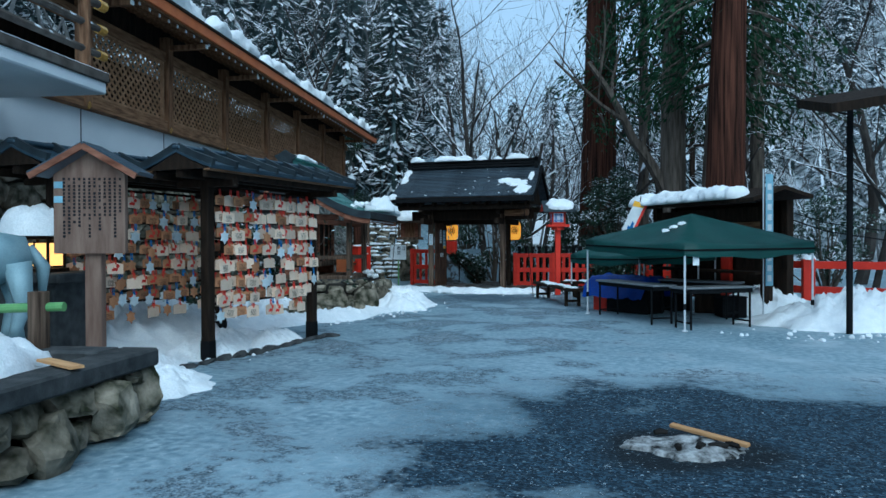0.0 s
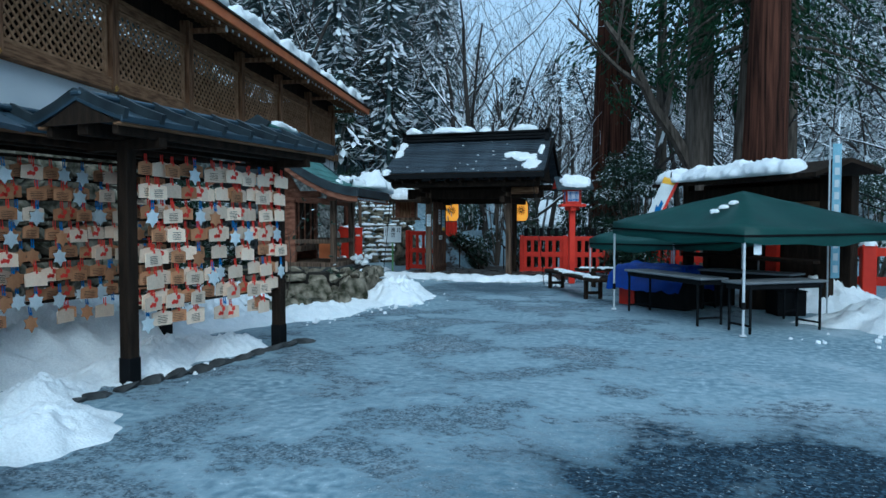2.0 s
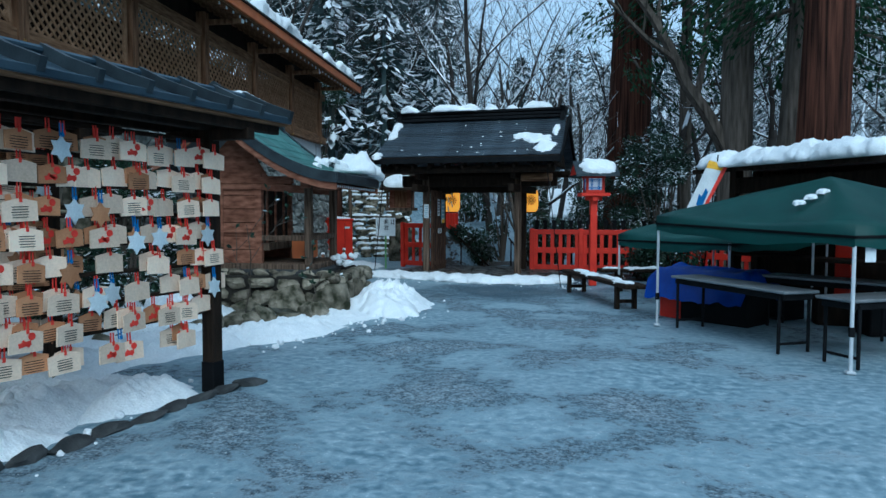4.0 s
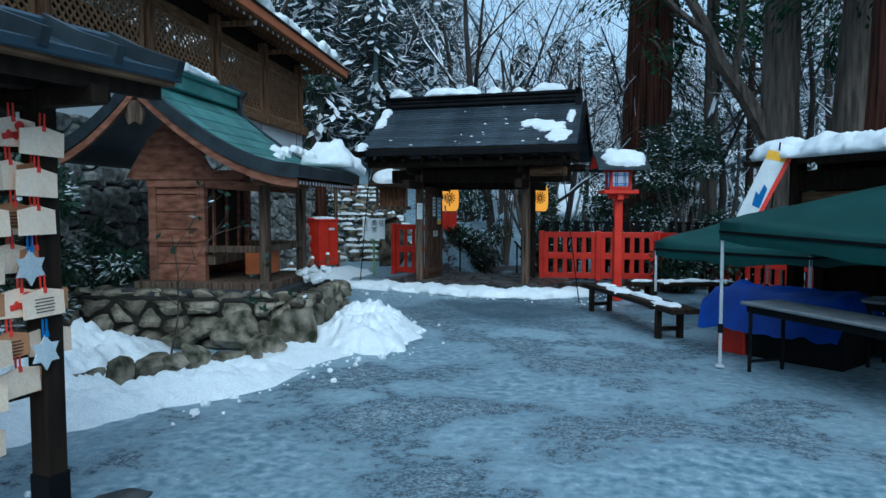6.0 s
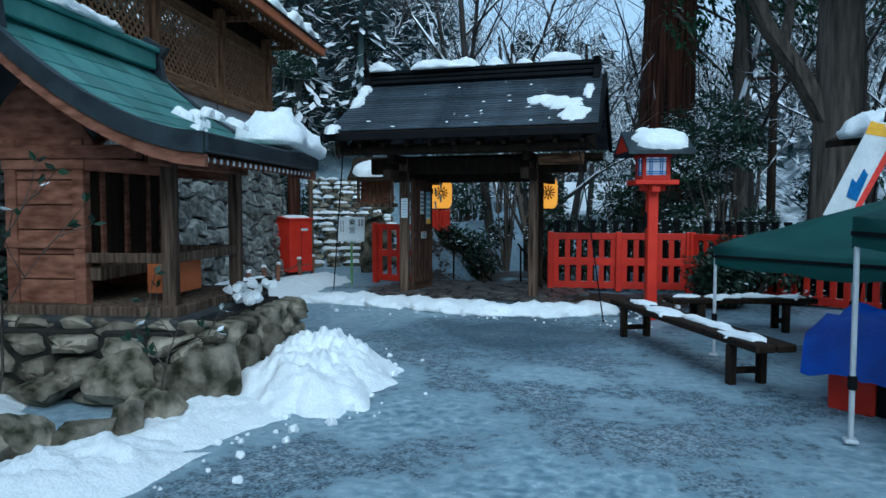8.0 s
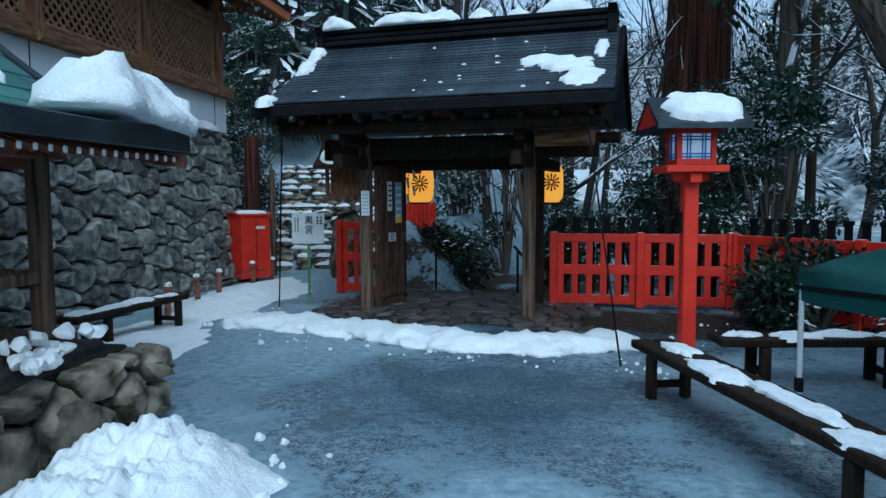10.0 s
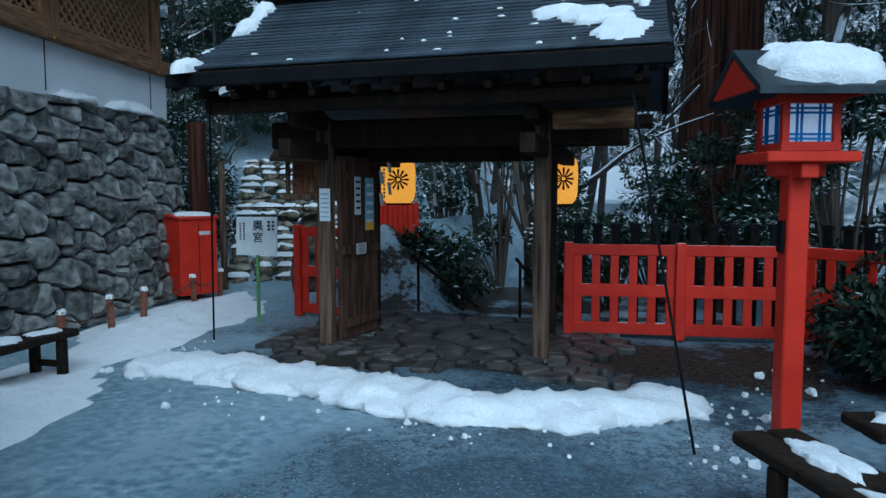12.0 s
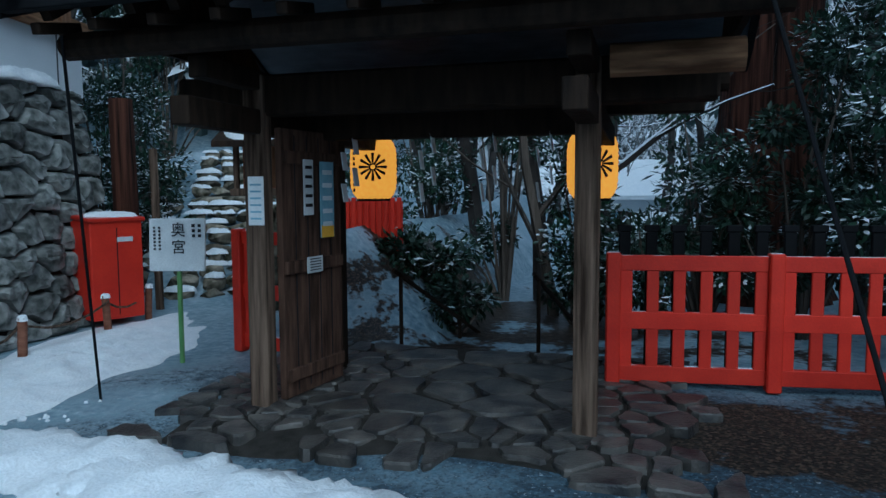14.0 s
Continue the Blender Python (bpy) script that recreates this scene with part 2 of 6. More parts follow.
    ice = blend(op("MULTIPLY", ramp(mid, 0.52, 0.7), 0.5), ice, (0.6, 0.66, 0.71))
    col = blend(bare, ice, gravel)
    # crumbs of refrozen snow
    col = blend(op("MULTIPLY", ramp(op("ADD", op("MULTIPLY", grit, 0.7), op("MULTIPLY", small, 0.3)), 0.61, 0.65), 0.6), col, (0.58, 0.65, 0.7))
    # leaf litter and earth showing on the bank behind the gate
    litter = op("ADD", op("MAXIMUM", blob(-0.2, 6.0, 3.2, 2.6), blob(2.6, 1.4, 2.0, 1.2)), op("MULTIPLY", op("SUBTRACT", rough_patch, 0.62), 4.0))
    earth = blend(op("POWER", chip.outputs[1], 3.0), (0.012, 0.01, 0.008), (0.09, 0.06, 0.04))
    col = blend(ramp(litter, 0.3, 0.5), col, earth)
    sep = N.new("ShaderNodeSeparateXYZ")
    L.new(P, sep.inputs[0])
    far = N.new("ShaderNodeVectorMath")
    far.operation = "LENGTH"
    L.new(P, far.inputs[0])
    wood_floor = blend(ramp(mid, 0.4, 0.62), (0.16, 0.19, 0.21), (0.74, 0.78, 0.82))
    col = blend(ramp(far.outputs["Value"], 27, 34), col, wood_floor)
    L.new(col, p.inputs["Base Color"])
    r = op("ADD", op("MULTIPLY", bare, 0.45), op("ADD", 0.34, op("MULTIPLY", small, 0.28)))
    L.new(r, p.inputs["Roughness"])
    p.inputs["Specular IOR Level"].default_value = 0.25
    h = op("ADD", op("MULTIPLY", op("MULTIPLY", vor.outputs["Distance"], bare), 0.5), op("ADD", op("MULTIPLY", small, 0.9), op("MULTIPLY", grit, 0.12)))
    bp = N.new("ShaderNodeBump")
    bp.inputs["Strength"].default_value, bp.inputs["Distance"].default_value = 0.5, 0.03
    L.new(h, bp.inputs["Height"])
    L.new(bp.outputs[0], p.inputs["Normal"])
    return m


GROUND = ground_material()


# ---- mesh helpers ----
def link_mesh(name, bm, material, smooth_faces=False):
    me = bpy.data.meshes.new(name)
    bm.to_mesh(me)
    bm.free()
    me.materials.append(material)
    if smooth_faces:
        me.polygons.foreach_set("use_smooth", [True] * len(me.polygons))
    return me


def part(name, bm, material, parent, label="", smooth_faces=False):
    ob = new(name, link_mesh(name, bm, material, smooth_faces))
    if parent is not None:
        ob.parent = parent
    if label:
        tagged(ob, label)
    return ob


def share(name, mesh, parent, m):
    ob = new(name, mesh)
    ob.parent = parent
    ob.matrix_basis = m
    return ob


def thing(name, m, label, category, group="", kind=""):
    ob = new(name)
    ob.empty_display_size = 0.2
    ob.matrix_basis = m
    return tagged(ob, label, category, group, kind)


def box(*specs, bevel=0.008):
    """A bmesh of boxes, each (centre, size) or (centre, size, turn in degrees about x, y, z)."""
    bm = bmesh.new()
    for s in specs:
        c, d = s[0], s[1]
        r = s[2] if len(s) > 2 else (0, 0, 0)
        bmesh.ops.create_cube(bm, size=1, matrix=pose(*c, *r) @ Matrix.Diagonal((*d, 1)))
    if bevel:
        bmesh.ops.bevel(bm, geom=bm.edges[:], offset=bevel, segments=1, affect="EDGES")
    return bm


def beam(a, b, w, h, bm=None):
    """A box beam from a to b, w wide and h high."""
    bm = bm or bmesh.new()
    a, b = Vector(a), Vector(b)
    d = b - a
    m = Matrix.Translation((a + b) / 2) @ d.to_track_quat("Y", "Z").to_matrix().to_4x4()
    bmesh.ops.create_cube(bm, size=1, matrix=m @ Matrix.Diagonal((w, d.length, h, 1)))
    return bm


def tube(points, radii, sides=8, bm=None):
    """A tapered tube along points."""
    bm = bm or bmesh.new()
    pts = [Vector(q) for q in points]
    rings = []
    for i, q in enumerate(pts):
        d = (pts[min(i + 1, len(pts) - 1)] - pts[max(i - 1, 0)]).normalized()
        a = d.cross(Vector((0.31, 0.95, 0.05))).normalized()
        b = d.cross(a)
        r = radii[i] if isinstance(radii, (list, tuple)) else radii
        rings.append([bm.verts.new(q + r * (math.cos(k * math.tau / sides) * a + math.sin(k * math.tau / sides) * b)) for k in range(sides)])
    for r0, r1 in zip(rings, rings[1:]):
        for k in range(sides):
            bm.faces.new((r0[k], r0[(k + 1) % sides], r1[(k + 1) % sides], r1[k]))
    bm.faces.new(rings[0][::-1])
    bm.faces.new(rings[-1])
    bmesh.ops.recalc_face_normals(bm, faces=bm.faces[:])
    return bm


def prism(outline, depth, axis="y"):
    """An outline in (x, z) pushed depth along y, centred on y = 0."""
    bm = bmesh.new()
    f = [bm.verts.new((x, -depth / 2, z)) for x, z in outline]
    k = [bm.verts.new((x, depth / 2, z)) for x, z in outline]
    bm.faces.new(f)
    bm.faces.new(k[::-1])
    n = len(f)
    for i in range(n):
        bm.faces.new((f[i], k[i], k[(i + 1) % n], f[(i + 1) % n]))
    bmesh.ops.recalc_face_normals(bm, faces=bm.faces[:])
    return bm


def sheet(profile, x0, x1, thick, lift=None, cols=1):
    """A bent slab: profile points (y, z) swept from x0 to x1, thick below; lift(fx, fy) raises it."""
    bm = bmesh.new()
    n = len(profile)
    top, low = [], []
    for j in range(cols + 1):
        fx = j / cols
        x = x0 + (x1 - x0) * fx
        up = [lift(fx, i / (n - 1)) if lift else 0.0 for i in range(n)]
        top.append([bm.verts.new((x, y, z + up[i])) for i, (y, z) in enumerate(profile)])
        low.append([bm.verts.new((x, y, z + up[i] - thick)) for i, (y, z) in enumerate(profile)])
    for j in range(cols):
        for i in range(n - 1):
            bm.faces.new((top[j][i], top[j + 1][i], top[j + 1][i + 1], top[j][i + 1]))
            bm.faces.new((low[j][i], low[j][i + 1], low[j + 1][i + 1], low[j + 1][i]))
        for i in (0, n - 1):
            bm.faces.new((top[j][i], low[j][i], low[j + 1][i], top[j + 1][i]))
    for j in (0, cols):
        for i in range(n - 1):
            bm.faces.new((top[j][i], top[j][i + 1], low[j][i + 1], low[j][i]))
    bmesh.ops.recalc_face_normals(bm, faces=bm.faces[:])
    return bm


def stone(seed, size, lumps=0.22):
    """A rough boulder mesh of that size, with broken faces."""
    bm = bmesh.new()
    bmesh.ops.create_icosphere(bm, subdivisions=3, radius=0.5)
    r = random.Random(seed)
    cuts = [(Vector((r.gauss(0, 1), r.gauss(0, 1), r.gauss(0, 1))).normalized(), r.uniform(0.24, 0.42)) for _ in range(15)]
    for v in bm.verts:
        c = Vector([math.copysign(abs(q / 0.5) ** 0.72 * 0.5, q) for q in v.co])
        for d, k in cuts:
            over = c.dot(d) - k
            if over > 0:
                c -= d * over * 0.97
        s = c * 2.3 + Vector((seed * 7.1, 0, seed))
        c *= 1.06 + lumps * (0.6 * noise.noise(s) + 0.35 * noise.noise(s * 2.6) + 0.2 * noise.noise(s * 6))
        v.co = Vector((c.x * size[0], c.y * size[1], c.z * size[2])) * 1.08
    bm.normal_update()
    for e in bm.edges:
        e.smooth = e.calc_face_angle(0) < 0.16
    return bm


def snow_cap(rx, ry, h, seed=0, rings=9, segs=36, ragged=0.3, lump=0.5, soft=False):
    """A lump of snow lying on z = 0, with an uneven outline."""
    bm = bmesh.new()
    rows = []
    for i in range(rings + 1):
        f = i / rings
        row = []
        for k in range(segs):
            a = k * math.tau / segs
            e = Vector((math.cos(a), math.sin(a), 0))
            edge = 1 + ragged * (noise.noise(e * 1.6 + Vector((seed * 3.7, 1, 0))) + 0.6 * noise.noise(e * 5 + Vector((seed * 3.7, 4, 0))))
            edge = 1 + (edge - 1) * f ** 3
            x, y = e.x * rx * f * edge, e.y * ry * f * edge
            s = Vector((x * 3.2, y * 3.2, seed * 5.3))
            z = h * ((1 - f * f) ** 1.15 if soft else (1 - f ** 4) ** 0.6) * (1 + lump * (noise.noise(s) + 0.5 * noise.noise(s * 3) + 0.35 * noise.noise(s * 6.5)))
            row.append(bm.verts.new((x, y, max(z, 0) - (0.02 if i == rings else 0))))
        rows.append(row)
    for r0, r1 in zip(rows, rows[1:]):
        for k in range(segs):
            bm.faces.new((r0[k], r1[k], r1[(k + 1) % segs], r0[(k + 1) % segs]))
    bmesh.ops.remove_doubles(bm, verts=rows[0], dist=1e-5)
    bmesh.ops.recalc_face_normals(bm, faces=bm.faces[:])
    return bm


def snow_bar(length, width, h, seed=0, lump=0.4):
    """A long lump of snow along x with bulging sides."""
    bm = bmesh.new()
    n, s = max(int(length / 0.05), 8), 14
    rows = []
    for i in range(n + 1):
        f = i / n
        end = min(1, 4.5 * min(f, 1 - f) * length / 1.2) ** 0.5 if 0 < f < 1 else 0.05
        row = []
        for k in range(s + 1):
            a = math.pi * k / s
            q = Vector((f * length * 2.6, math.cos(a) * 1.5, math.sin(a) * 1.5 + seed * 4.1))
            r = end * (1 + lump * (noise.noise(q) + 0.55 * noise.noise(q * 2.7) + 0.4 * noise.noise(q * 6)))
            row.append(bm.verts.new((length * (f - 0.5), math.cos(a) * width / 2 * r, math.sin(a) * h * r)))
        rows.append(row)
    for r0, r1 in zip(rows, rows[1:]):
        for k in range(s):
            bm.faces.new((r0[k], r1[k], r1[k + 1], r0[k + 1]))
        bm.faces.new((r0[0], r0[s], r1[s], r1[0]))
    bm.faces.new(rows[0])
    bm.faces.new(rows[-1][::-1])
    bmesh.ops.recalc_face_normals(bm, faces=bm.faces[:])
    return bm


# ---- ground ----
HALL = Vector((-6.04, 4.03, 0))
HU, HN = Vector((0.178, -0.984, 0)), Vector((0.984, 0.178, 0))


def ease(a, b, v):
    t = np.clip((v - a) / (b - a), 0, 1)
    return t * t * (3 - 2 * t)


def height(x, y):
    x, y = np.asarray(x, float), np.asarray(y, float)
    dx, dy = x - 2, y
    r, az = np.hypot(dx, dy), np.degrees(np.arctan2(x - 2, y))
    nn = (x - HALL.x) * HN.x + (y - HALL.y) * HN.y
    ss = (x - HALL.x) * HU.x + (y - HALL.y) * HU.y
    z = 0.012 * np.sin(x * 2.1 + 1.3 * np.sin(y * 1.7)) + 0.01 * np.sin(y * 3.1 + x)
    z = z + ease(3, 26, az) * (1 - ease(120, 150, az)) * np.clip(0.8 * (r - 38), 0, 62)
    z = z + ease(-30, 3, az) * (1 - ease(3, 26, az)) * np.clip(0.2 * (r - 40), 0, 22)
    z = z + (1 - ease(-30, -9, az)) * ease(-150, -120, az) * np.clip(0.62 * (r - 13.5), 0, 48)
    z = z + np.where(ss > -0.5, 3.0 * ease(0.1, -0.5, nn) * (1 - ease(22, 24, ss)), 0)
    behind = ease(3.3, 3.7, y)
    down = -np.clip(0.62 * (y - 3.4), 0, 1.7) * ease(-1.3, 0.2, x)
    bank = np.clip(0.9 * (-0.9 - x), 0, 1.3) * ease(-3.1, -2.2, x) * ease(3.4, 4.6, y)
    z = z + behind * (down + bank) * (1 - ease(20, 35, r))
    z = z - 2.2 * ease(10.5, 15, x) * (1 - ease(28, 40, r)) * (y > -40)
    along, side = (x + 5.0) * -0.47 + (y - 6.0) * 0.883, (x + 5.0) * 0.883 + (y - 6.0) * 0.47
    up = np.clip(0.46 * (along - 0.3), 0, 6) * ease(-3.5, -1.5, side) * (1 - ease(1.0, 2.6, side))
    return np.maximum(z, up - 0.12)


def grid_axis(lo, a, b, hi, step):
    inner = list(np.arange(a, b + 1e-6, step))
    left, right, g = [], [], step
    v = a
    while v > lo:
        g *= 1.12
        v -= g
        left.append(v)
    v, g = b, step
    while v < hi:
        g *= 1.12
        v += g
        right.append(v)
    return np.array(left[::-1] + inner + right)


def build_ground():
    xs, ys = grid_axis(-700, -8, 12, 700, 0.14), grid_axis(-700, -22, 10, 700, 0.14)
    X, Y = np.meshgrid(xs, ys)
    Z = height(X, Y)
    w = len(xs)
    verts = np.stack([X.ravel(), Y.ravel(), Z.ravel()], 1)
    i = (np.arange(len(ys) - 1)[:, None] * w + np.arange(w - 1)[None, :]).ravel()
    me = bpy.data.meshes.new("ground")
    me.from_pydata(verts.tolist(), [], np.stack([i, i + 1, i + 1 + w, i + w], 1).tolist())
    me.materials.append(GROUND)
    me.polygons.foreach_set("use_smooth", [True] * len(me.polygons))
    tagged(new("ground", me), "trodden ice and snow with patches of dark gravel", "ground", kind="structure")


build_ground()


def hall_pose(s, n, z, turn=0):
    q = HALL + HU * s + HN * n
    return pose(q.x, q.y, z, 0, 0, math.degrees(math.atan2(HU.y, HU.x)) + turn)


# ---- hall on the stone terrace ----
def build_hall():
    hall = thing("shrine_hall", hall_pose(0, 0, 0), "long timber shrine hall with lattice bays and snowy orange-edged eaves", "building")
    bay, n = 2.68, 6
    part("wall", box(((10.6, -0.25, 3.4), (22.4, 0.3, 0.78)), bevel=0.01), WHITEWALL, hall, "pale plastered lower wall")
    for i in range(8):
        part("wall_seam", box(((i * bay - 0.05, -0.098, 3.45), (0.02, 0.01, 0.66)), bevel=0), CURB, hall)
    part("sill_beam", box(((8.6, -0.05, 3.9), (18.5, 0.24, 0.22))), WOODH, hall)
    part("lintel", box(((8.6, -0.06, 5.3), (18.5, 0.2, 0.2))), WOODH, hall)
    part("frieze", box(((8.6, -0.16, 5.72), (18.4, 0.1, 0.7))), DARKWOOD, hall)
    part("backing", box(((8.6, -2.6, 4.6), (18.2, 0.1, 2.6))), DARKWOOD, hall)
    part("floor", box(((8.6, -1.4, 3.7), (18.2, 2.4, 0.1))), DARKWOOD, hall)
    part("end_wall", box(((-0.5, -1.4, 4.6), (0.1, 2.4, 2.7))), WOOD, hall)
    post = link_mesh("post", box(((0, 0, 4.75), (0.2, 0.2, 1.9))), WOOD)
    for i in range(n + 1):
        share("post", post, hall, pose(i * bay, 0.0, 0))
        part("fitting", box(((i * bay, 0.085, 3.84), (0.1, 0.03, 0.1), (0, 45, 0)), bevel=0.004), GOLD, hall, "small gilt rosette")
    bm = bmesh.new()
    w, h, step = bay - 0.2, 1.16, 0.17
    for sgn in (1, -1):
        k = -h
        while k < w:
            a = max(k, 0), max(0, -k)
            b = min(k + h, w), min(h, w - k)
            if b[0] - a[0] > 0.03:
                pa, pb = (a[0], a[1]), (b[0], b[1])
                if sgn < 0:
                    pa, pb = (w - a[0], a[1]), (w - b[0], b[1])
                beam((pa[0], 0.012 * sgn, pa[1]), (pb[0], 0.012 * sgn, pb[1]), 0.02, 0.034, bm)
            k += step
    slats = link_mesh("lattice", bm, LATTICE)
    frame_mesh = link_mesh("lattice_frame", box(((w / 2, 0, 0), (w, 0.07, 0.06)), ((w / 2, 0, h), (w, 0.07, 0.06)), ((0.03, 0, h / 2), (0.06, 0.07, h - 0.062)), ((w - 0.03, 0, h / 2), (0.06, 0.07, h - 0.062))), LATTICE)
    for i in range(n):
        share("lattice", slats, hall, pose(i * bay + 0.1, -0.03, 4.04))
        share("lattice_frame", frame_mesh, hall, pose(i * bay + 0.1, -0.03, 4.04))
    # roof with an orange fascia and white rafter tips
    part("roof", sheet([(1.0, 5.86), (0.2, 6.2), (-1.2, 7.0), (-2.4, 8.0)], -1.6, 19, 0.12), BLUEROOF, hall, "dark sheet roof under snow")
    part("soffit", sheet([(0.95, 5.62), (-0.2, 5.98)], -1.45, 19, 0.05), WOODH, hall, "timber eave boards")
    part("fascia", box(((8.7, 0.98, 5.72), (20.6, 0.06, 0.23))), ORANGE, hall, "orange painted eave board")
    part("fascia_cap", box(((8.7, 1.0, 5.83), (20.7, 0.08, 0.06))), DARKWOOD, hall)
    part("verge_board", beam((-1.55, 1.0, 5.72), (-1.55, -2.4, 7.9), 0.08, 0.2), ORANGE, hall)
    rafter = link_mesh("rafter", box(((0, 0.35, 0), (0.06, 1.1, 0.07), (-20, 0, 0))), WOOD)
    tip = link_mesh("rafter_tip", box(((0, 0, 0), (0.055, 0.02, 0.06))), PAPER)
    for i in range(64):
        share("rafter", rafter, hall, pose(-1.4 + i * 0.32, 0, 5.74))
        share("rafter_tip", tip, hall, pose(-1.4 + i * 0.32, 0.88, 5.55))
    arm = link_mesh("bracket", box(((0, 0.45, 5.5), (0.1, 0.8, 0.1))), WOOD)
    atip = link_mesh("bracket_tip", box(((0, 0.87, 5.5), (0.09, 0.03, 0.08))), PAPER)
    for i in range(n + 1):
        share("bracket", arm, hall, pose(i * bay, 0, 0))
        share("bracket_tip", atip, hall, pose(i * bay, 0, 0))
    s = -1.3
    k = 0
    while s < 18.5:
        ln = 0.7 + 1.4 * random.random()
        if s > 3.2:
            ln += 1.6
        ob = part("snow_strip", snow_bar(ln, 0.5, 0.26 + 0.08 * random.random(), k), SNOW, hall, "strip of melting snow", True)
        ob.matrix_basis = pose(s + ln / 2, 0.62, 5.97, -22)
        s += ln + 0.12 + 0.2 * random.random()
        k += 1
    # covered balcony at the near end
    part("balcony_slab", box(((20.3, 0.75, 3.62), (4.4, 1.9, 0.16)), bevel=0.02), WHITEWALL, hall, "pale projecting balcony slab")
    part("balcony_edge", box(((20.3, 1.68, 3.76), (4.4, 0.12, 0.13))), SNOWY_WOOD, hall)
    for z, r in ((4.1, 0.05), (4.45, 0.05), (4.78, 0.06)):
        part("balcony_rail", tube([(18.0, 1.55, z), (20, 1.55, z), (22.5, 1.55, z + 0.03)], r), SNOWY_WOOD, hall)
        part("rail_end", tube([(17.92, 1.55, z), (18.06, 1.55, z)], r + 0.015), GOLD, hall, "gilt rail cap")
    for x in (18.35, 20.2, 22.0):
        part("balcony_post", tube([(x, 1.55, 3.7), (x, 1.55, 4.9)], 0.075), WOOD, hall)


def cells(points, x0, x1, y0, y1):
    """Splits a rectangle into one convex outline round each point."""
    out = []
    for i, p in enumerate(points):
        poly = [(x0, y0), (x1, y0), (x1, y1), (x0, y1)]
        near = sorted((q for j, q in enumerate(points) if j != i), key=lambda q: (q[0] - p[0]) ** 2 + (q[1] - p[1]) ** 2)[:22]
        for q in near:
            nx, ny = q[0] - p[0], q[1] - p[1]
            k = (q[0] ** 2 + q[1] ** 2 - p[0] ** 2 - p[1] ** 2) / 2
            cut = []
            for a, b in zip(poly, poly[1:] + poly[:1]):
                da, db = a[0] * nx + a[1] * ny - k, b[0] * nx + b[1] * ny - k
                if da <= 0:
                    cut.append(a)
                if da * db < 0:
                    f = da / (da - db)
                    cut.append((a[0] + (b[0] - a[0]) * f, a[1] + (b[1] - a[1]) * f))
            poly = cut
            if len(poly) < 3:
                break
        if len(poly) >= 3:
            out.append(poly)
    return out


def scatter(rnd, n, x0, x1, y0, y1, tries=14):
    """Random points kept well apart."""
    pts = []
    for _ in range(n):
        best = max(((rnd.uniform(x0, x1), rnd.uniform(y0, y1)) for _ in range(tries)), key=lambda c: min([(c[0] - q[0]) ** 2 + (c[1] - q[1]) ** 2 for q in pts] or [1]) * rnd.uniform(0.35, 1))
        pts.append(best)
    return pts


def fitted_stone(poly, depth, rnd, joint=0.018, flat=0.0):
    """A broken stone filling an outline in (x, z), its face towards +y."""
    cx, cz = sum(p[0] for p in poly) / len(poly), sum(p[1] for p in poly) / len(poly)
    ring = []
    for a, b in zip(poly, poly[1:] + poly[:1]):
        ln = math.hypot(b[0] - a[0], b[1] - a[1])
        if ln < 0.02:
            continue
        for f in ((0.14, 0.5, 0.86) if ln > 0.12 else (0.5,)):
            x, z = a[0] + (b[0] - a[0]) * f, a[1] + (b[1] - a[1]) * f
            d = max(math.hypot(x - cx, z - cz), 0.02)
            k = 1 - (joint * rnd.uniform(0.5, 1.9)) / d
            ring.append((cx + (x - cx) * k, cz + (z - cz) * k))
    bm = bmesh.new()
    tx, tz = rnd.uniform(-0.35, 0.35) * (1 - flat), rnd.uniform(-0.3, 0.3) * (1 - flat)
    ox, oz = rnd.uniform(-0.2, 0.2), rnd.uniform(-0.2, 0.2)
    rows = []
    steps = ((1.0, -0.25), (0.99, 0.35), (0.88, 0.82), (0.5, 1.0)) if not flat else ((1.0, -0.3), (0.985, 0.8), (0.93, 1.0), (0.5, 1.03))
    for s_, y in steps:
        row = []
        for x, z in ring:
            g = rnd.uniform(0.94, 1.04) * s_ if s_ < 1 else s_
            px, pz = cx + (x - cx) * g, cz + (z - cz) * g
            tilt = (tx * (px - cx) + tz * (pz - cz)) if y > 0 else 0
            row.append(bm.verts.new((px + ox * (1 - s_) * 0.2, depth * y * (rnd.uniform(0.86, 1.1) if y > 0 and not flat else rnd.uniform(0.97, 1.03)) + tilt, pz + oz * (1 - s_) * 0.2)))
        rows.append(row)
    n = len(ring)
    for r0, r1 in zip(rows, rows[1:]):
        for k in range(n):
            bm.faces.new((r0[k], r0[(k + 1) % n], r1[(k + 1) % n], r1[k]))
    top = bm.verts.new((cx, depth * (1.03 if not flat else 1.02), cz))
    for k in range(n):
        bm.faces.new((rows[-1][k], rows[-1][(k + 1) % n], top))
    bmesh.ops.recalc_face_normals(bm, faces=bm.faces[:])
    bm.normal_update()
    if bm.faces[-1].normal.y < 0:
        bmesh.ops.reverse_faces(bm, faces=bm.faces[:])
    for e in bm.edges:
        e.smooth = len(e.link_faces) == 2 and e.calc_face_angle(0) < 0.45
    return bm


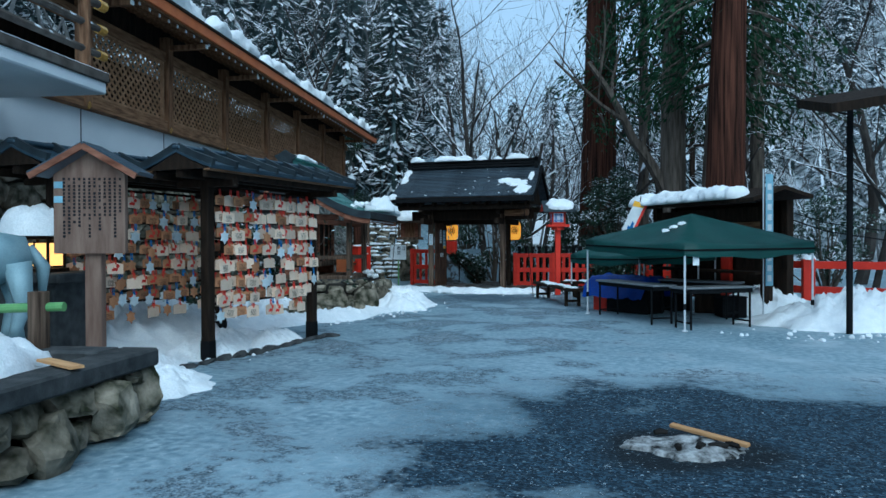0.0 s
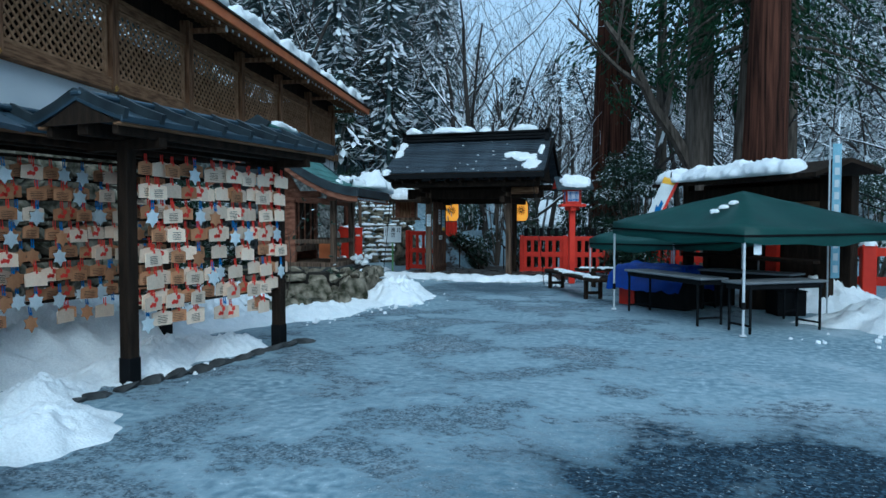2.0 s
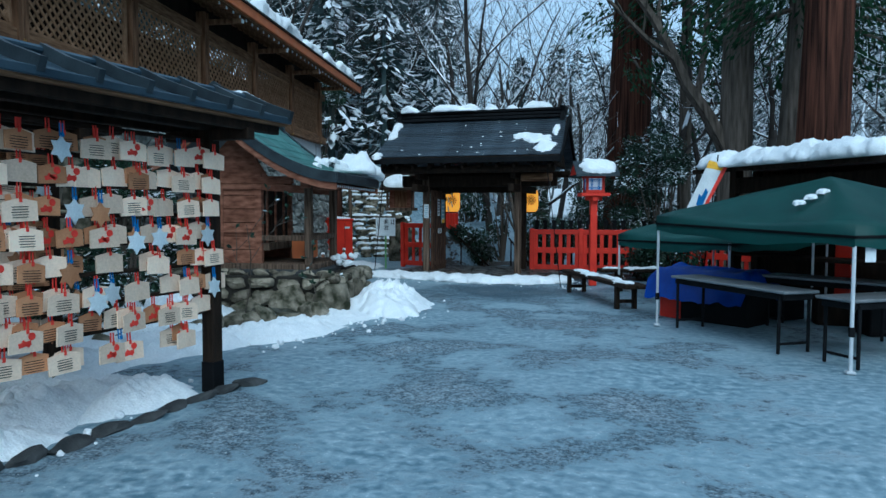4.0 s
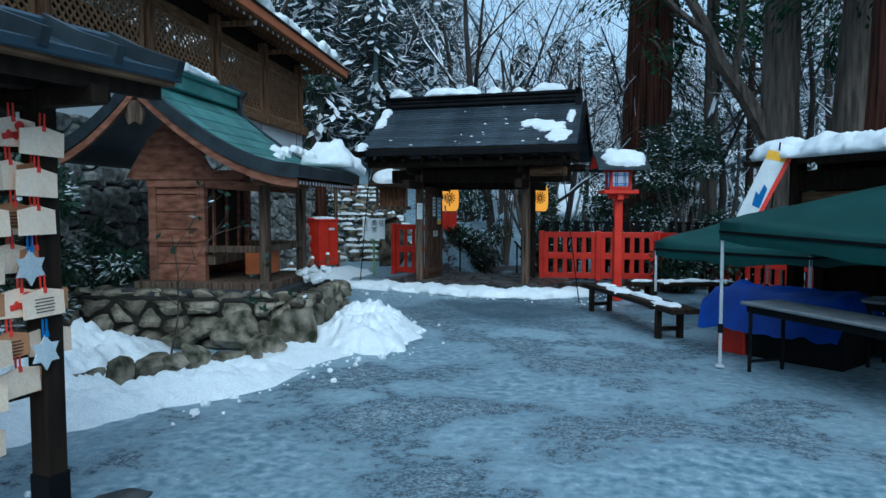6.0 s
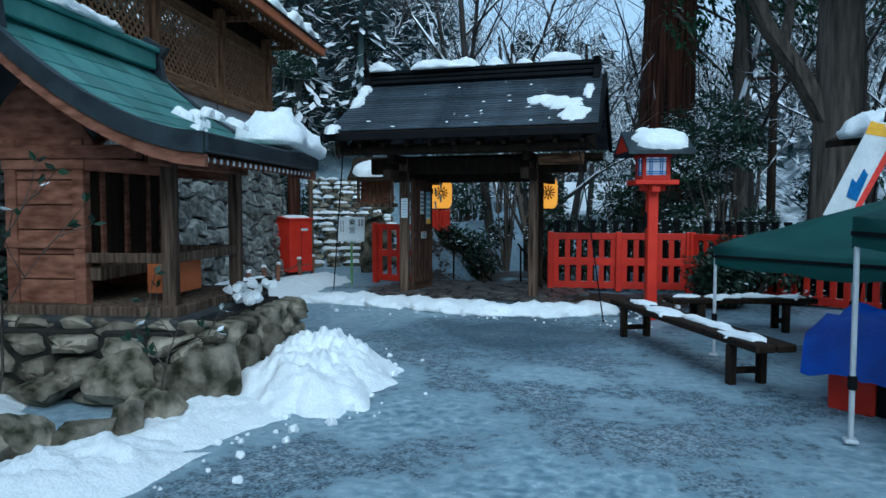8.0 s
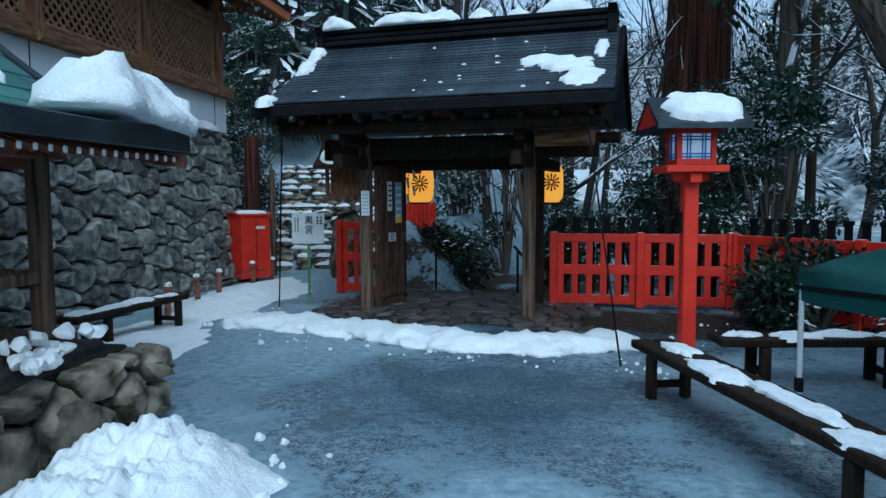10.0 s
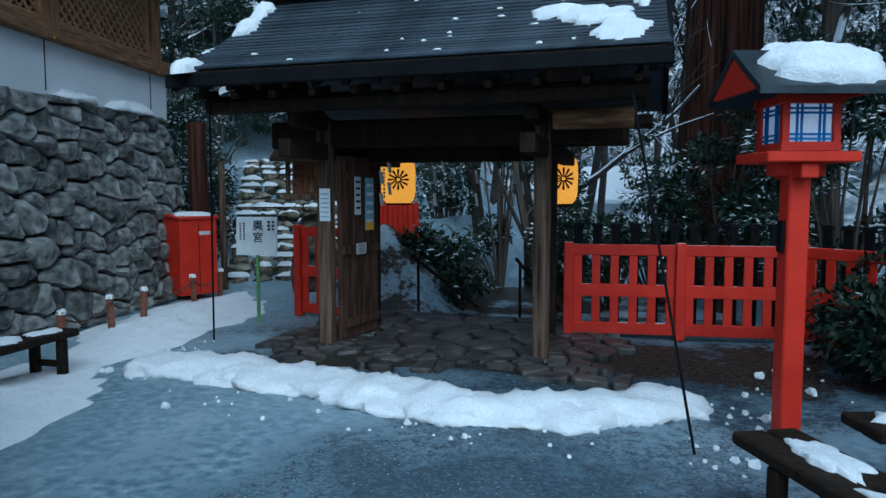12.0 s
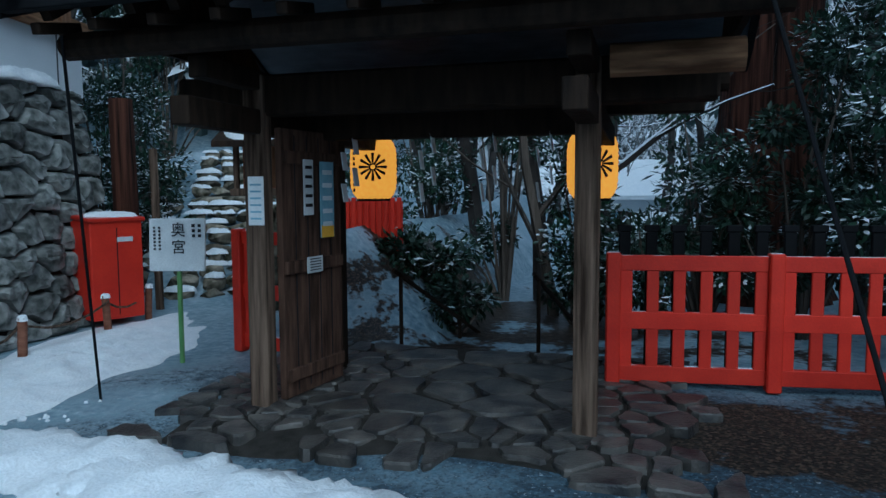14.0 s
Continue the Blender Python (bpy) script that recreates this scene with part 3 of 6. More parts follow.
def rubble(parent, m, length, tall, count, depth, material, batter, seed, name="stone"):
    """Fitted stones over a face along local x, looking along +y."""
    rnd = random.Random(seed)
    pts = scatter(rnd, count, 0, length, 0, tall * 1.3)
    lean = Matrix(((1, 0, 0, 0), (0, 1, -batter, 0), (0, 0, 1, 0), (0, 0, 0, 1)))
    for poly in cells(pts, 0, length, 0, tall * 1.3):
        bm = fitted_stone([(x, z / 1.3) for x, z in poly], depth * rnd.uniform(0.75, 1.35), rnd)
        bm.transform(m @ lean)
        c = sum((v.co for v in bm.verts), Vector()) / len(bm.verts)
        bmesh.ops.translate(bm, verts=bm.verts[:], vec=-c)
        part(name, bm, material, parent, "", True).location = c


def stone_wall(name, m, length, tall, count, label, material, batter=0.2, seed=1):
    """A dry stone wall along local x, facing +y, leaning back by batter a metre."""
    wall = thing(name, m, label, "wall", kind="structure")
    back = bmesh.new()
    bmesh.ops.create_cube(back, size=1, matrix=pose(length / 2, -0.37 - batter * tall / 2, tall / 2 - 0.1) @ Matrix.Diagonal((length, 0.5, tall, 1)))
    for v in back.verts:
        v.co.y += batter * (tall / 2 - v.co.z)
    part("backing", back, MORTAR, wall)
    rubble(wall, pose(0, -0.1, 0), length, tall, count, 0.15, material, batter, seed)
    return wall


build_hall()
# terrace wall under the hall
q = HALL + HU * -0.3 + HN * 0.62
stone_wall("wall_terrace", pose(q.x, q.y, 0, 0, 0, math.degrees(math.atan2(HU.y, HU.x))), 11.5, 3.05, 290, "tall dry-stone terrace wall of grey boulders", STONE, 0.19, 3)
# nearer stretch: its shade is put into the colour by the darker brown stone
q = HALL + HU * 11.2 + HN * 0.6
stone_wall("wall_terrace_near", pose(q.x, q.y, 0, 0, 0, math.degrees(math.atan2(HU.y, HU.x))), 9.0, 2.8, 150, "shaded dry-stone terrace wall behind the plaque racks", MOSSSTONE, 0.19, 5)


for i, (a_, ln_) in enumerate(((0.7, 1.3), (2.1, 0.9))):
    o = new("wall_snow", link_mesh("wall_snow", snow_bar(ln_, 0.4, 0.16, 70 + i), SNOW, True))
    o.matrix_basis = hall_pose(a_, -0.05, 3.02)
    tagged(o, "strip of snow lying on the terrace wall top", "snow", "wall top snow")


# ---- gate ----
def build_gate():
    gate = thing("gate", pose(0, 0, 0), "roofed wooden shrine gate with dark shingles and melting snow", "gate")
    for x in (-1.38, 1.05):
        part("post", box(((x, 1.02, 1.28), (0.16, 0.17, 2.56)), bevel=0.025), GREYWOOD, gate, "silvered weathered gate post")
        part("rear_post", box(((x + (0.05 if x < 0 else -0.09), 2.3, 1.25), (0.13, 0.14, 2.5)), bevel=0.015), DARKWOOD, gate)
        part("base_stone", stone(x * 3 + 7, (0.55, 0.5, 0.14)), SLAB, gate, "flat footing stone", True).location = (x, 1.0, 0.01)
        part("tie_beam", box(((x, 1.7, 2.2), (0.14, 3.2, 0.18))), DARKWOOD, gate)
        part("bracket_arm", box(((x, 0.75, 2.5), (0.14, 0.9, 0.14))), DARKWOOD, gate)
    part("lintel", box(((-0.1, 1.1, 2.4), (3.9, 0.2, 0.3)), bevel=0.02), DARKWOOD, gate)
    part("lower_lintel", box(((-0.15, 1.75, 2.28), (2.4, 0.16, 0.34))), DARKWOOD, gate)
    part("rear_lintel", box(((-0.1, 2.3, 2.42), (3.9, 0.16, 0.24))), DARKWOOD, gate)
    for y in (0.15, 3.05):
        part("purlin", tube([(-2.25, y, 2.64), (2.1, y, 2.64)], 0.09, 10), DARKWOOD, gate)
    # pale sawn end of a newly set beam
    part("new_beam_end", tube([(1.2, 0.7, 2.46), (1.95, 0.7, 2.46)], 0.1, 10), WOODH, gate, "newer brown round beam")
    rafter = link_mesh("rafter", beam((0, -0.12, 2.78), (0, 1.5, 3.82), 0.07, 0.08), DARKWOOD)
    for i in range(15):
        share("rafter", rafter, gate, pose(-2.15 + i * 0.305, 0, 0))
    # shingled roof
    prof = [(1.5, 4.0)] + [(1.5 - 1.75 * f, 2.92 + 1.08 * (1 - f) ** 1.32) for f in (0.2, 0.4, 0.6, 0.8, 1.0)]
    back = [(3.0 - y, z) for y, z in prof]
    part("roof_deck", sheet(prof, -2.36, 2.24, 0.1), DARKWOOD, gate)
    part("roof_back", sheet(back, -2.36, 2.24, 0.14), SHINGLE, gate)
    n = 22
    for i in range(n):
        f = (i + 0.5) / n
        y, z = 1.5 - 1.75 * f, 2.92 + 1.08 * (1 - f) ** 1.32
        slope = math.degrees(math.atan2(1.08 * 1.32 * (1 - f) ** 0.32, 1.75))
        part("shingle_course", box(((-0.07 - 0.02 * f, 0, 0.015), (4.5 + 0.2 * f, 0.105, 0.04)), bevel=0.01), SHINGLE, gate).matrix_basis = pose(0.004 * (i % 2), y, z + 0.012, slope - 12)
    for sx in (-2.38, 2.24):
        part("barge_board", sheet([(y, z + 0.02) for y, z in prof] , sx - 0.03, sx + 0.03, 0.2), BLACK, gate)
        part("barge_board", sheet([(y, z + 0.02) for y, z in back], sx - 0.03, sx + 0.03, 0.2), BLACK, gate)
    part("eave_board", box(((-0.09, -0.24, 2.84), (4.74, 0.08, 0.13))), BLACK, gate)
    tail = link_mesh("rafter_tail", box(((0, 0.02, 2.73), (0.07, 0.36, 0.07), (12, 0, 0))), DARKWOOD)
    for i in range(11):
        share("rafter_tail", tail, gate, pose(-2.2 + i * 0.42, 0, 0))
    for x in (2.0, -2.2):
        part("gable_panel", prism([(-1.05, 2.75), (1.05, 2.75), (0.5, 3.3), (0, 3.75), (-0.5, 3.3)], 0.05), DARKWOOD, gate).matrix_basis = pose(x, 1.5, 0, 0, 0, 90)
    for z, w, x in ((4.02, 0.42, 4.2), (4.11, 0.34, 4.26), (4.2, 0.38, 4.4)):
        part("ridge_board", box(((-0.07, 1.5, z), (x, w, 0.07)), bevel=0.012), BLACK, gate)
    for x in (2.1, -2.24):
        part("ridge_end", prism([(-0.22, 3.92), (0.22, 3.92), (0.2, 4.14), (0.3, 4.26), (0, 4.3), (-0.3, 4.26), (-0.2, 4.14)], 0.11), BLACK, gate).matrix_basis = pose(x, 1.5, 0, 0, 0, 90)
    # open door leaf
    leaf = part("door", box(((0, 0.5, 1.12), (0.06, 1.0, 2.1)), bevel=0.006), OLDDOOR, gate, "open plank door leaf with peeling paint")
    leaf.matrix_basis = pose(-1.27, 1.12, 0, 0, 0, -9) @ Matrix.Diagonal((1, 0.8, 1, 1))
    for z in (0.25, 1.1, 1.95):
        part("batten", box(((0.045, 0.5, z), (0.03, 0.96, 0.1)), bevel=0.004), OLDDOOR, leaf)
    for y in (0.2, 0.4, 0.6, 0.8):
        part("plank_joint", box(((0.032, y, 1.12), (0.004, 0.012, 2.0)), bevel=0), INK, leaf)
    notices = ((0.36, 1.72, 0.16, 0.44, PAPER, "white"), (0.68, 1.62, 0.24, 0.62, BLUEINK, "blue"), (0.45, 1.1, 0.26, 0.13, PAPER, "white"))
    for y, z, w, h, mt, c in notices:
        no = part("notice", box(((0.066, y, z), (0.008, w, h)), bevel=0.002), mt, leaf, c + " printed notice sheet")
        for r in range(5):
            part("text_bar", box(((0.072, y, z + h * (0.36 - r * 0.17)), (0.003, w * 0.7, h * 0.06)), bevel=0), INK if c == "white" else PAPER, no)
    part("notice", box(((0.068, 0.68, 1.36), (0.006, 0.22, 0.1)), bevel=0.002), YELLOW, leaf, "yellow strip notice")
    no = part("notice", box(((-1.35, 0.926, 1.62), (0.13, 0.008, 0.36)), bevel=0.002), PAPER, gate, "pale notice on the gate post")
    for r in range(6):
        part("text_bar", box(((-1.35, 0.92, 1.74 - r * 0.05), (0.09, 0.004, 0.014)), bevel=0), BLUEINK, no)
    # roof snow
    def on_roof(x, f, rx, ry, h, seed):
        y, z = 1.5 - 1.75 * f, 2.92 + 1.08 * (1 - f) ** 1.32
        slope = math.degrees(math.atan2(1.08 * 1.32 * (1 - f) ** 0.32, 1.75))
        part("roof_snow", snow_cap(rx, ry, h, seed, ragged=0.5), SNOW, gate, "patch of melting snow", True).matrix_basis = pose(x, y, z + 0.02, slope)
    on_roof(1.3, 0.44, 0.42, 0.15, 0.07, 3)
    on_roof(1.62, 0.52, 0.36, 0.24, 0.09, 5)
    on_roof(1.84, 0.72, 0.26, 0.4, 0.08, 4)
    on_roof(2.0, 0.3, 0.1, 0.3, 0.06, 7)
    for i in range(26):
        on_roof(random.uniform(-2.1, 1.75), random.uniform(0.08, 0.95), 0.02 + 0.03 * random.random(), 0.03, 0.03, 20 + i)
    for x, ln, wd in ((-1.98, 0.6, 0.5), (-0.72, 1.4, 0.4), (0.25, 0.4, 0.24), (0.8, 0.35, 0.2), (1.45, 0.8, 0.12)):
        part("ridge_snow", snow_bar(ln, wd, 0.17, x * 3), SNOW, gate, "snow along the ridge", True).matrix_basis = pose(x, 1.42, 4.22)
    for f in (0.15, 0.35, 0.98):
        on_roof(-2.25, f, 0.13, 0.22, 0.1, 60 + f * 10)
    # guy wires from the eave corners
    for a, b in (((-2.15, 0.0, 2.68), (-2.8, 0.9, 0.0)), ((1.95, -0.1, 2.62), (2.45, -1.29, 0.0))):
        part("guy_wire", tube([a, b], 0.011, 6), BLACK, gate, "slanting steel guy wire")
    for x, mx in ((-0.95, 0.0), (-0.28, 0), (0.22, 0), (0.66, 0)):
        bm = bmesh.new()
        for k in range(4):
            beam((0.05 * (-1) ** k, 0, -0.13 * k), (0.05 * (-1) ** k + 0.02, 0, -0.13 * k - 0.15), 0.1, 0.006, bm)
        part("paper_streamer", bm, PAPER, gate, "zigzag white paper streamer").matrix_basis = pose(x, 1.72, 2.14)


build_gate()


def paper_lantern(x, y, z, group="gate lanterns"):
    t = thing("paper_lantern", pose(x, y, z), "lit orange paper lantern with a black crest, hanging in the gate", "lantern", group)
    bm = bmesh.new()
    rows = []
    for i in range(23):
        f = i / 22
        r = 0.25 * (1 - abs(2 * f - 1) ** 5 * 0.32) * (1 + 0.012 * (-1) ** i)
        rows.append([bm.verts.new((r * math.cos(k * math.tau / 24), r * math.sin(k * math.tau / 24), 0.66 * f)) for k in range(24)])
    for a, b in zip(rows, rows[1:]):
        for k in range(24):
            bm.faces.new((a[k], a[(k + 1) % 24], b[(k + 1) % 24], b[k]))
    bm.faces.new(rows[0][::-1])
    bm.faces.new(rows[-1])
    part("paper_body", bm, LANTERN, t, "", True)
    part("ring", tube([(0, 0, -0.02), (0, 0, 0.02)], 0.18, 16), BLACK, t)
    part("ring", tube([(0, 0, 0.645), (0, 0, 0.69)], 0.18, 16), BLACK, t)
    part("hanger", tube([(0, 0, 0.68), (0, 0, 1.0)], 0.008, 6), BLACK, t)
    crest = bmesh.new()
    for k in range(12):
        a = k * math.tau / 12
        for rr in (0.04, 0.07, 0.1, 0.13):
            th = math.asin(max(-1, min(1, math.cos(a) * rr / 0.25))) + 0.35
            bmesh.ops.create_cube(crest, size=1, matrix=Matrix.Translation((0.256 * math.sin(th), -0.256 * math.cos(th), 0.34 + math.sin(a) * rr)) @ pose(0, 0, 0, 0, 0, math.degrees(th)) @ pose(0, 0, 0, 0, 90 - math.degrees(a), 0) @ Matrix.Diagonal((0.013 + rr * 0.14, 0.004, 0.034, 1)))
    part("crest", crest, INK, t, "black flower crest")
    text = bmesh.new()
    for k in range(9):
        th = -0.55
        bmesh.ops.create_cube(text, size=1, matrix=Matrix.Translation((0.256 * math.sin(th), -0.256 * math.cos(th), 0.1 + k * 0.055)) @ pose(0, 0, 0, 0, 0, math.degrees(th)) @ Matrix.Diagonal((0.035, 0.004, 0.035, 1)))
    part("lettering", text, INK, t, "small black column of characters")
    return t


paper_lantern(-1.42, 3.45, 1.6)
paper_lantern(0.9, 3.45, 1.6)


def picket_fence(a, b, posts, label, tall=1.16, name="fence", tops=True):
    a, b = Vector(a), Vector(b)
    d = b - a
    ln = d.length
    f = thing(name, pose(a.x, a.y, a.z, 0, 0, math.degrees(math.atan2(d.y, d.x))), label, "fence", "red fences")
    part("rail", box(((ln / 2, 0, tall - 0.09), (ln, 0.07, 0.13))), VERMILION, f)
    part("rail", box(((ln / 2, 0, tall * 0.5), (ln, 0.06, 0.15))), VERMILION, f)
    part("rail", box(((ln / 2, 0, 0.12), (ln, 0.06, 0.14))), VERMILION, f)
    post = link_mesh("post", box(((0, 0, tall / 2), (0.12, 0.12, tall)), bevel=0.012), VERMILION)
    for i in range(posts + 1):
        share("post", post, f, pose(ln * i / posts, -0.02, 0))
    slat = link_mesh("slat", box(((0, 0.0, tall / 2), (0.1, 0.03, tall - 0.2)), bevel=0.006), VERMILION)
    cap = link_mesh("black_post", box(((0, 0, tall / 2 + 0.08), (0.1, 0.05, tall + 0.16)), ((0, 0, tall + 0.19), (0.13, 0.07, 0.06))), BLACK)
    n = int(ln / 0.21)
    for i in range(n):
        share("slat", slat, f, pose((i + 0.5) * ln / n, -0.012, 0))
    if tops:
        for i in range(int(ln / 0.23)):
            share("black_post", cap, f, pose((i + 0.5) * 0.23, 0.28, 0))
    return f


picket_fence((1.16, 2.45, 0.0), (3.75, 2.75, 0.0), 2, "vermilion slatted fence beside the gate with black pickets behind")
picket_fence((3.8, 2.72, 0.0), (6.6, 0.4, 0.0), 2, "vermilion slatted fence behind the evergreen bush")
picket_fence((-2.7, 2.85, 0), (-1.52, 2.5, 0), 1, "red boarded fence panel with a black cap", 1.3, "fence", False)
f = thing("red_screen", pose(-2.5, 5.2, 0.25, 0, 0, 8), "ribbed vermilion screen beyond the gate", "screen")
for i in range(9):
    part("rib", box(((i * 0.09, 0, 0.75), (0.06, 0.05, 1.2))), VERMILION, f)
part("board", box(((0.36, 0.03, 0.7), (0.8, 0.02, 1.2))), VERMILION, f)


def rail_fence(points, label):
    f = thing("railing", pose(*points[0]), label, "railing", "red fences")
    o = Vector(points[0])
    for a, b in zip(points, points[1:]):
        a, b = Vector(a) - o, Vector(b) - o
        for z in (0.98, 0.4):
            part("rail", beam(a + Vector((0, 0, z)), b + Vector((0, 0, z)), 0.1, 0.17), VERMILION, f)
    for a in points:
        a = Vector(a) - o
        part("post", box(((a.x, a.y, 0.55), (0.26, 0.26, 1.15)), bevel=0.02), VERMILION, f)
        part("post_snow", snow_cap(0.15, 0.15, 0.08, a.x), SNOW, f, "", True).location = (a.x, a.y, 1.12)
    return f


rail_fence([(6.7, 0.3, 0), (7.9, -1.6, 0), (9.2, -3.1, 0), (11.2, -3.7, 0.0), (14.0, -4.6, 0.0), (18, -6, 0)], "heavy vermilion two-rail railing along the court edge")
rail_fence([(-0.9, 8.0, -1.75), (0.3, 8.3, -1.75), (1.6, 8.6, -1.75)], "vermilion railing beside the lower steps behind the gate")


def red_lantern():
    t = thing("lantern_post", pose(3.08, -0.81, 0, 0, 0, 17), "vermilion wooden lantern post with snow on its gabled roof", "lantern")
    part("pole", box(((0, 0, 0.97), (0.15, 0.15, 1.94)), bevel=0.012), VERMILION, t)
    part("tray", box(((0, 0, 1.99), (0.62, 0.5, 0.07)), ((0, 0, 1.92), (0.36, 0.12, 0.1)), ((0, 0, 1.9), (0.12, 0.4, 0.1))), VERMILION, t)
    fr = part("lamp_frame", box(*[((sx * 0.17, sy * 0.17, 2.2), (0.05, 0.05, 0.36)) for sx in (-1, 1) for sy in (-1, 1)], ((0, -0.17, 2.06), (0.4, 0.055, 0.06)), ((0, 0.17, 2.06), (0.4, 0.055, 0.06)), ((0.17, 0, 2.06), (0.055, 0.29, 0.055)), ((-0.17, 0, 2.06), (0.055, 0.29, 0.055)), ((0, -0.17, 2.37), (0.44, 0.055, 0.06)), ((0, 0.17, 2.37), (0.44, 0.055, 0.06)), ((0.17, 0, 2.37), (0.055, 0.29, 0.055)), ((-0.17, 0, 2.37), (0.055, 0.29, 0.055)), bevel=0.004), VERMILION, t)
    for r in range(4):
        q = pose(0, 0, 2.21, 0, 0, 90 * r)
        pane = part("pane", box(((0, -0.165, 0), (0.28, 0.012, 0.26)), bevel=0), PANE, t, "frosted pane")
        pane.matrix_basis = q
        mu = part("muntin", box(*[((x, -0.176, 0), (0.014, 0.012, 0.27)) for x in (-0.09, -0.06, 0.06, 0.09)], *[((0, -0.178, z), (0.28, 0.012, 0.014)) for z in (-0.1, -0.07, 0.07, 0.1)], bevel=0), CORDBLUE, t, "dark blue muntin bars")
        mu.matrix_basis = q
    roofp = [(-0.44, 2.42), (-0.2, 2.58), (0, 2.72), (0.2, 2.58), (0.44, 2.42)]
    part("roof", sheet([(y, z) for y, z in roofp], -0.46, 0.46, 0.05), DARKCOPPER, t)
    for sx in (-0.43, 0.43):
        part("gable", prism([(-0.36, 2.42), (0.36, 2.42), (0, 2.68)], 0.04), VERMILION, t).matrix_basis = pose(sx, 0, 0, 0, 0, 90)
    part("roof_snow", snow_cap(0.42, 0.27, 0.13, 9, ragged=0.3), SNOW, t, "thick cap of snow", True).matrix_basis = pose(0.04, -0.2, 2.55, 32)
    part("roof_snow", snow_cap(0.44, 0.28, 0.15, 5, ragged=0.15), SNOW, t, "thick cap of snow", True).matrix_basis = pose(0.0, 0.2, 2.55, -32)
    part("switch_box", box(((-0.085, 0, 1.45), (0.03, 0.08, 0.22))), BLACK, t)
    return t


red_lantern()
# flagstones under the gate
fl = thing("threshold_paving", pose(0, 0, 0), "wet uneven flagstones under the gate", "paving", kind="structure")
part("bed", sheet([(0.15, -0.02), (0.5, 0.03), (3.35, 0.035)], -1.75, 1.6, 0.2), MORTAR, fl)
rs = random.Random(8)
slabs = [(-0.35, 1.35), (0.45, 1.5), (-0.15, 2.25), (0.6, 2.5), (-0.75, 2.9), (0.1, 3.1)]
for p in scatter(rs, 190, -2.1, 2.0, 0.2, 3.3, 8):
    if min(((p[0] - q[0]) / 0.5) ** 2 + ((p[1] - q[1]) / 0.42) ** 2 for q in slabs[:6]) > 1:
        slabs.append(p)
for poly in cells(slabs, -2.15, 2.0, 0.15, 3.32):
    c = (sum(p[0] for p in poly) / len(poly), sum(p[1] for p in poly) / len(poly))
    if c[1] < 0.35 + 0.3 * rs.random() and rs.random() < 0.6 or abs(c[0] + 0.1) > 1.75 + 0.4 * rs.random():
        continue
    bm = fitted_stone([(-x, y) for x, y in poly], 0.06, rs, 0.016, 0.85)
    part("flagstone", bm, SLAB, fl, "", True).matrix_basis = pose(0, 0, 0.012 * rs.random() - 0.005, 90, 0, 180)
# handrails on the steps that go down behind the gate
for x0, x1 in ((-1.15, -0.35), (0.35, 0.95)):
    hr = thing("handrail", pose(0, 0, 0), "dark iron handrail going down the steps behind the gate", "handrail", "handrails")
    part("rail", tube([(x0, 3.3, 0.85), (x1, 5.8, -0.6)], 0.025), DARKWOOD, hr)
    for k in (0.05, 0.5, 0.95):
        px, py, pz = x0 + (x1 - x0) * k, 3.3 + 2.5 * k, 0.85 - 1.45 * k
        part("upright", tube([(px, py, pz - 1.0), (px, py, pz)], 0.022), DARKWOOD, hr)


def snow_bank(x, y, rx, ry, h, turn, seed, label="heap of shovelled snow beside the icy path"):
    o = new("snow_bank", link_mesh("snow_bank", snow_cap(rx, ry, h * 1.15, seed, 30, 110, 0.3, 0.5, True), SNOW, True))
    o.matrix_basis = pose(x, y, float(height(x, y)) - 0.01, 0, 0, turn)
    return tagged(o, label, "snow", "snow banks")


def snow_ridge(points, width, h, seed):
    for i, (a, b) in enumerate(zip(points, points[1:])):
        d = Vector(b) - Vector(a)
        o = new("snow_bank", link_mesh("snow_bank", snow_bar(d.length + width * 0.9, width, h, seed + i), SNOW, True))
        o.matrix_basis = pose((a[0] + b[0]) / 2, (a[1] + b[1]) / 2, -0.01, 0, 0, math.degrees(math.atan2(d.y, d.x)))
        tagged(o, "low ridge of shovelled snow before the gate", "snow", "snow banks")


snow_ridge([(-2.6, -0.35), (-1.5, -0.4), (-0.4, -0.55), (0.7, -0.85), (1.5, -0.75), (2.3, -0.2)], 0.75, 0.16, 3)
snow_bank(0.1, -5.5, 0.75, 1.25, 0.34, 15, 2)
snow_bank(-0.2, -6.9, 0.6, 0.9, 0.1, 0, 4)
snow_bank(-1.95, -8.4, 1.0, 1.4, 0.36, 10, 6)
snow_bank(-0.35, -8.4, 0.5, 1.3, 0.2, -25, 26)
snow_bank(-0.85, -9.7, 0.45, 1.1, 0.2, -28, 45)
snow_bank(-1.6, -9.2, 0.7, 0.9, 0.42, -20, 46)
snow_bank(-1.2, -9.9, 0.7, 0.7, 0.1, 0, 27)
snow_bank(9.6, -6.6, 2.1, 1.3, 0.45, 15, 8)
snow_bank(11.7, -7.6, 2.4, 1.7, 0.55, 0, 9)
snow_bank(8.1, -4.6, 1.3, 0.8, 0.4, 20, 12)
snow_bank(0.95, -15.1, 0.5, 0.8, 0.2, 8, 14)
snow_bank(-1.9, -12.4, 1.5, 3.2, 0.5, 5, 16)
snow_bank(-4.1, 2.0, 0.9, 2.6, 0.1, 14, 17)
snow_bank(-3.0, -2.4, 0.9, 2.0, 0.09, 10, 18)


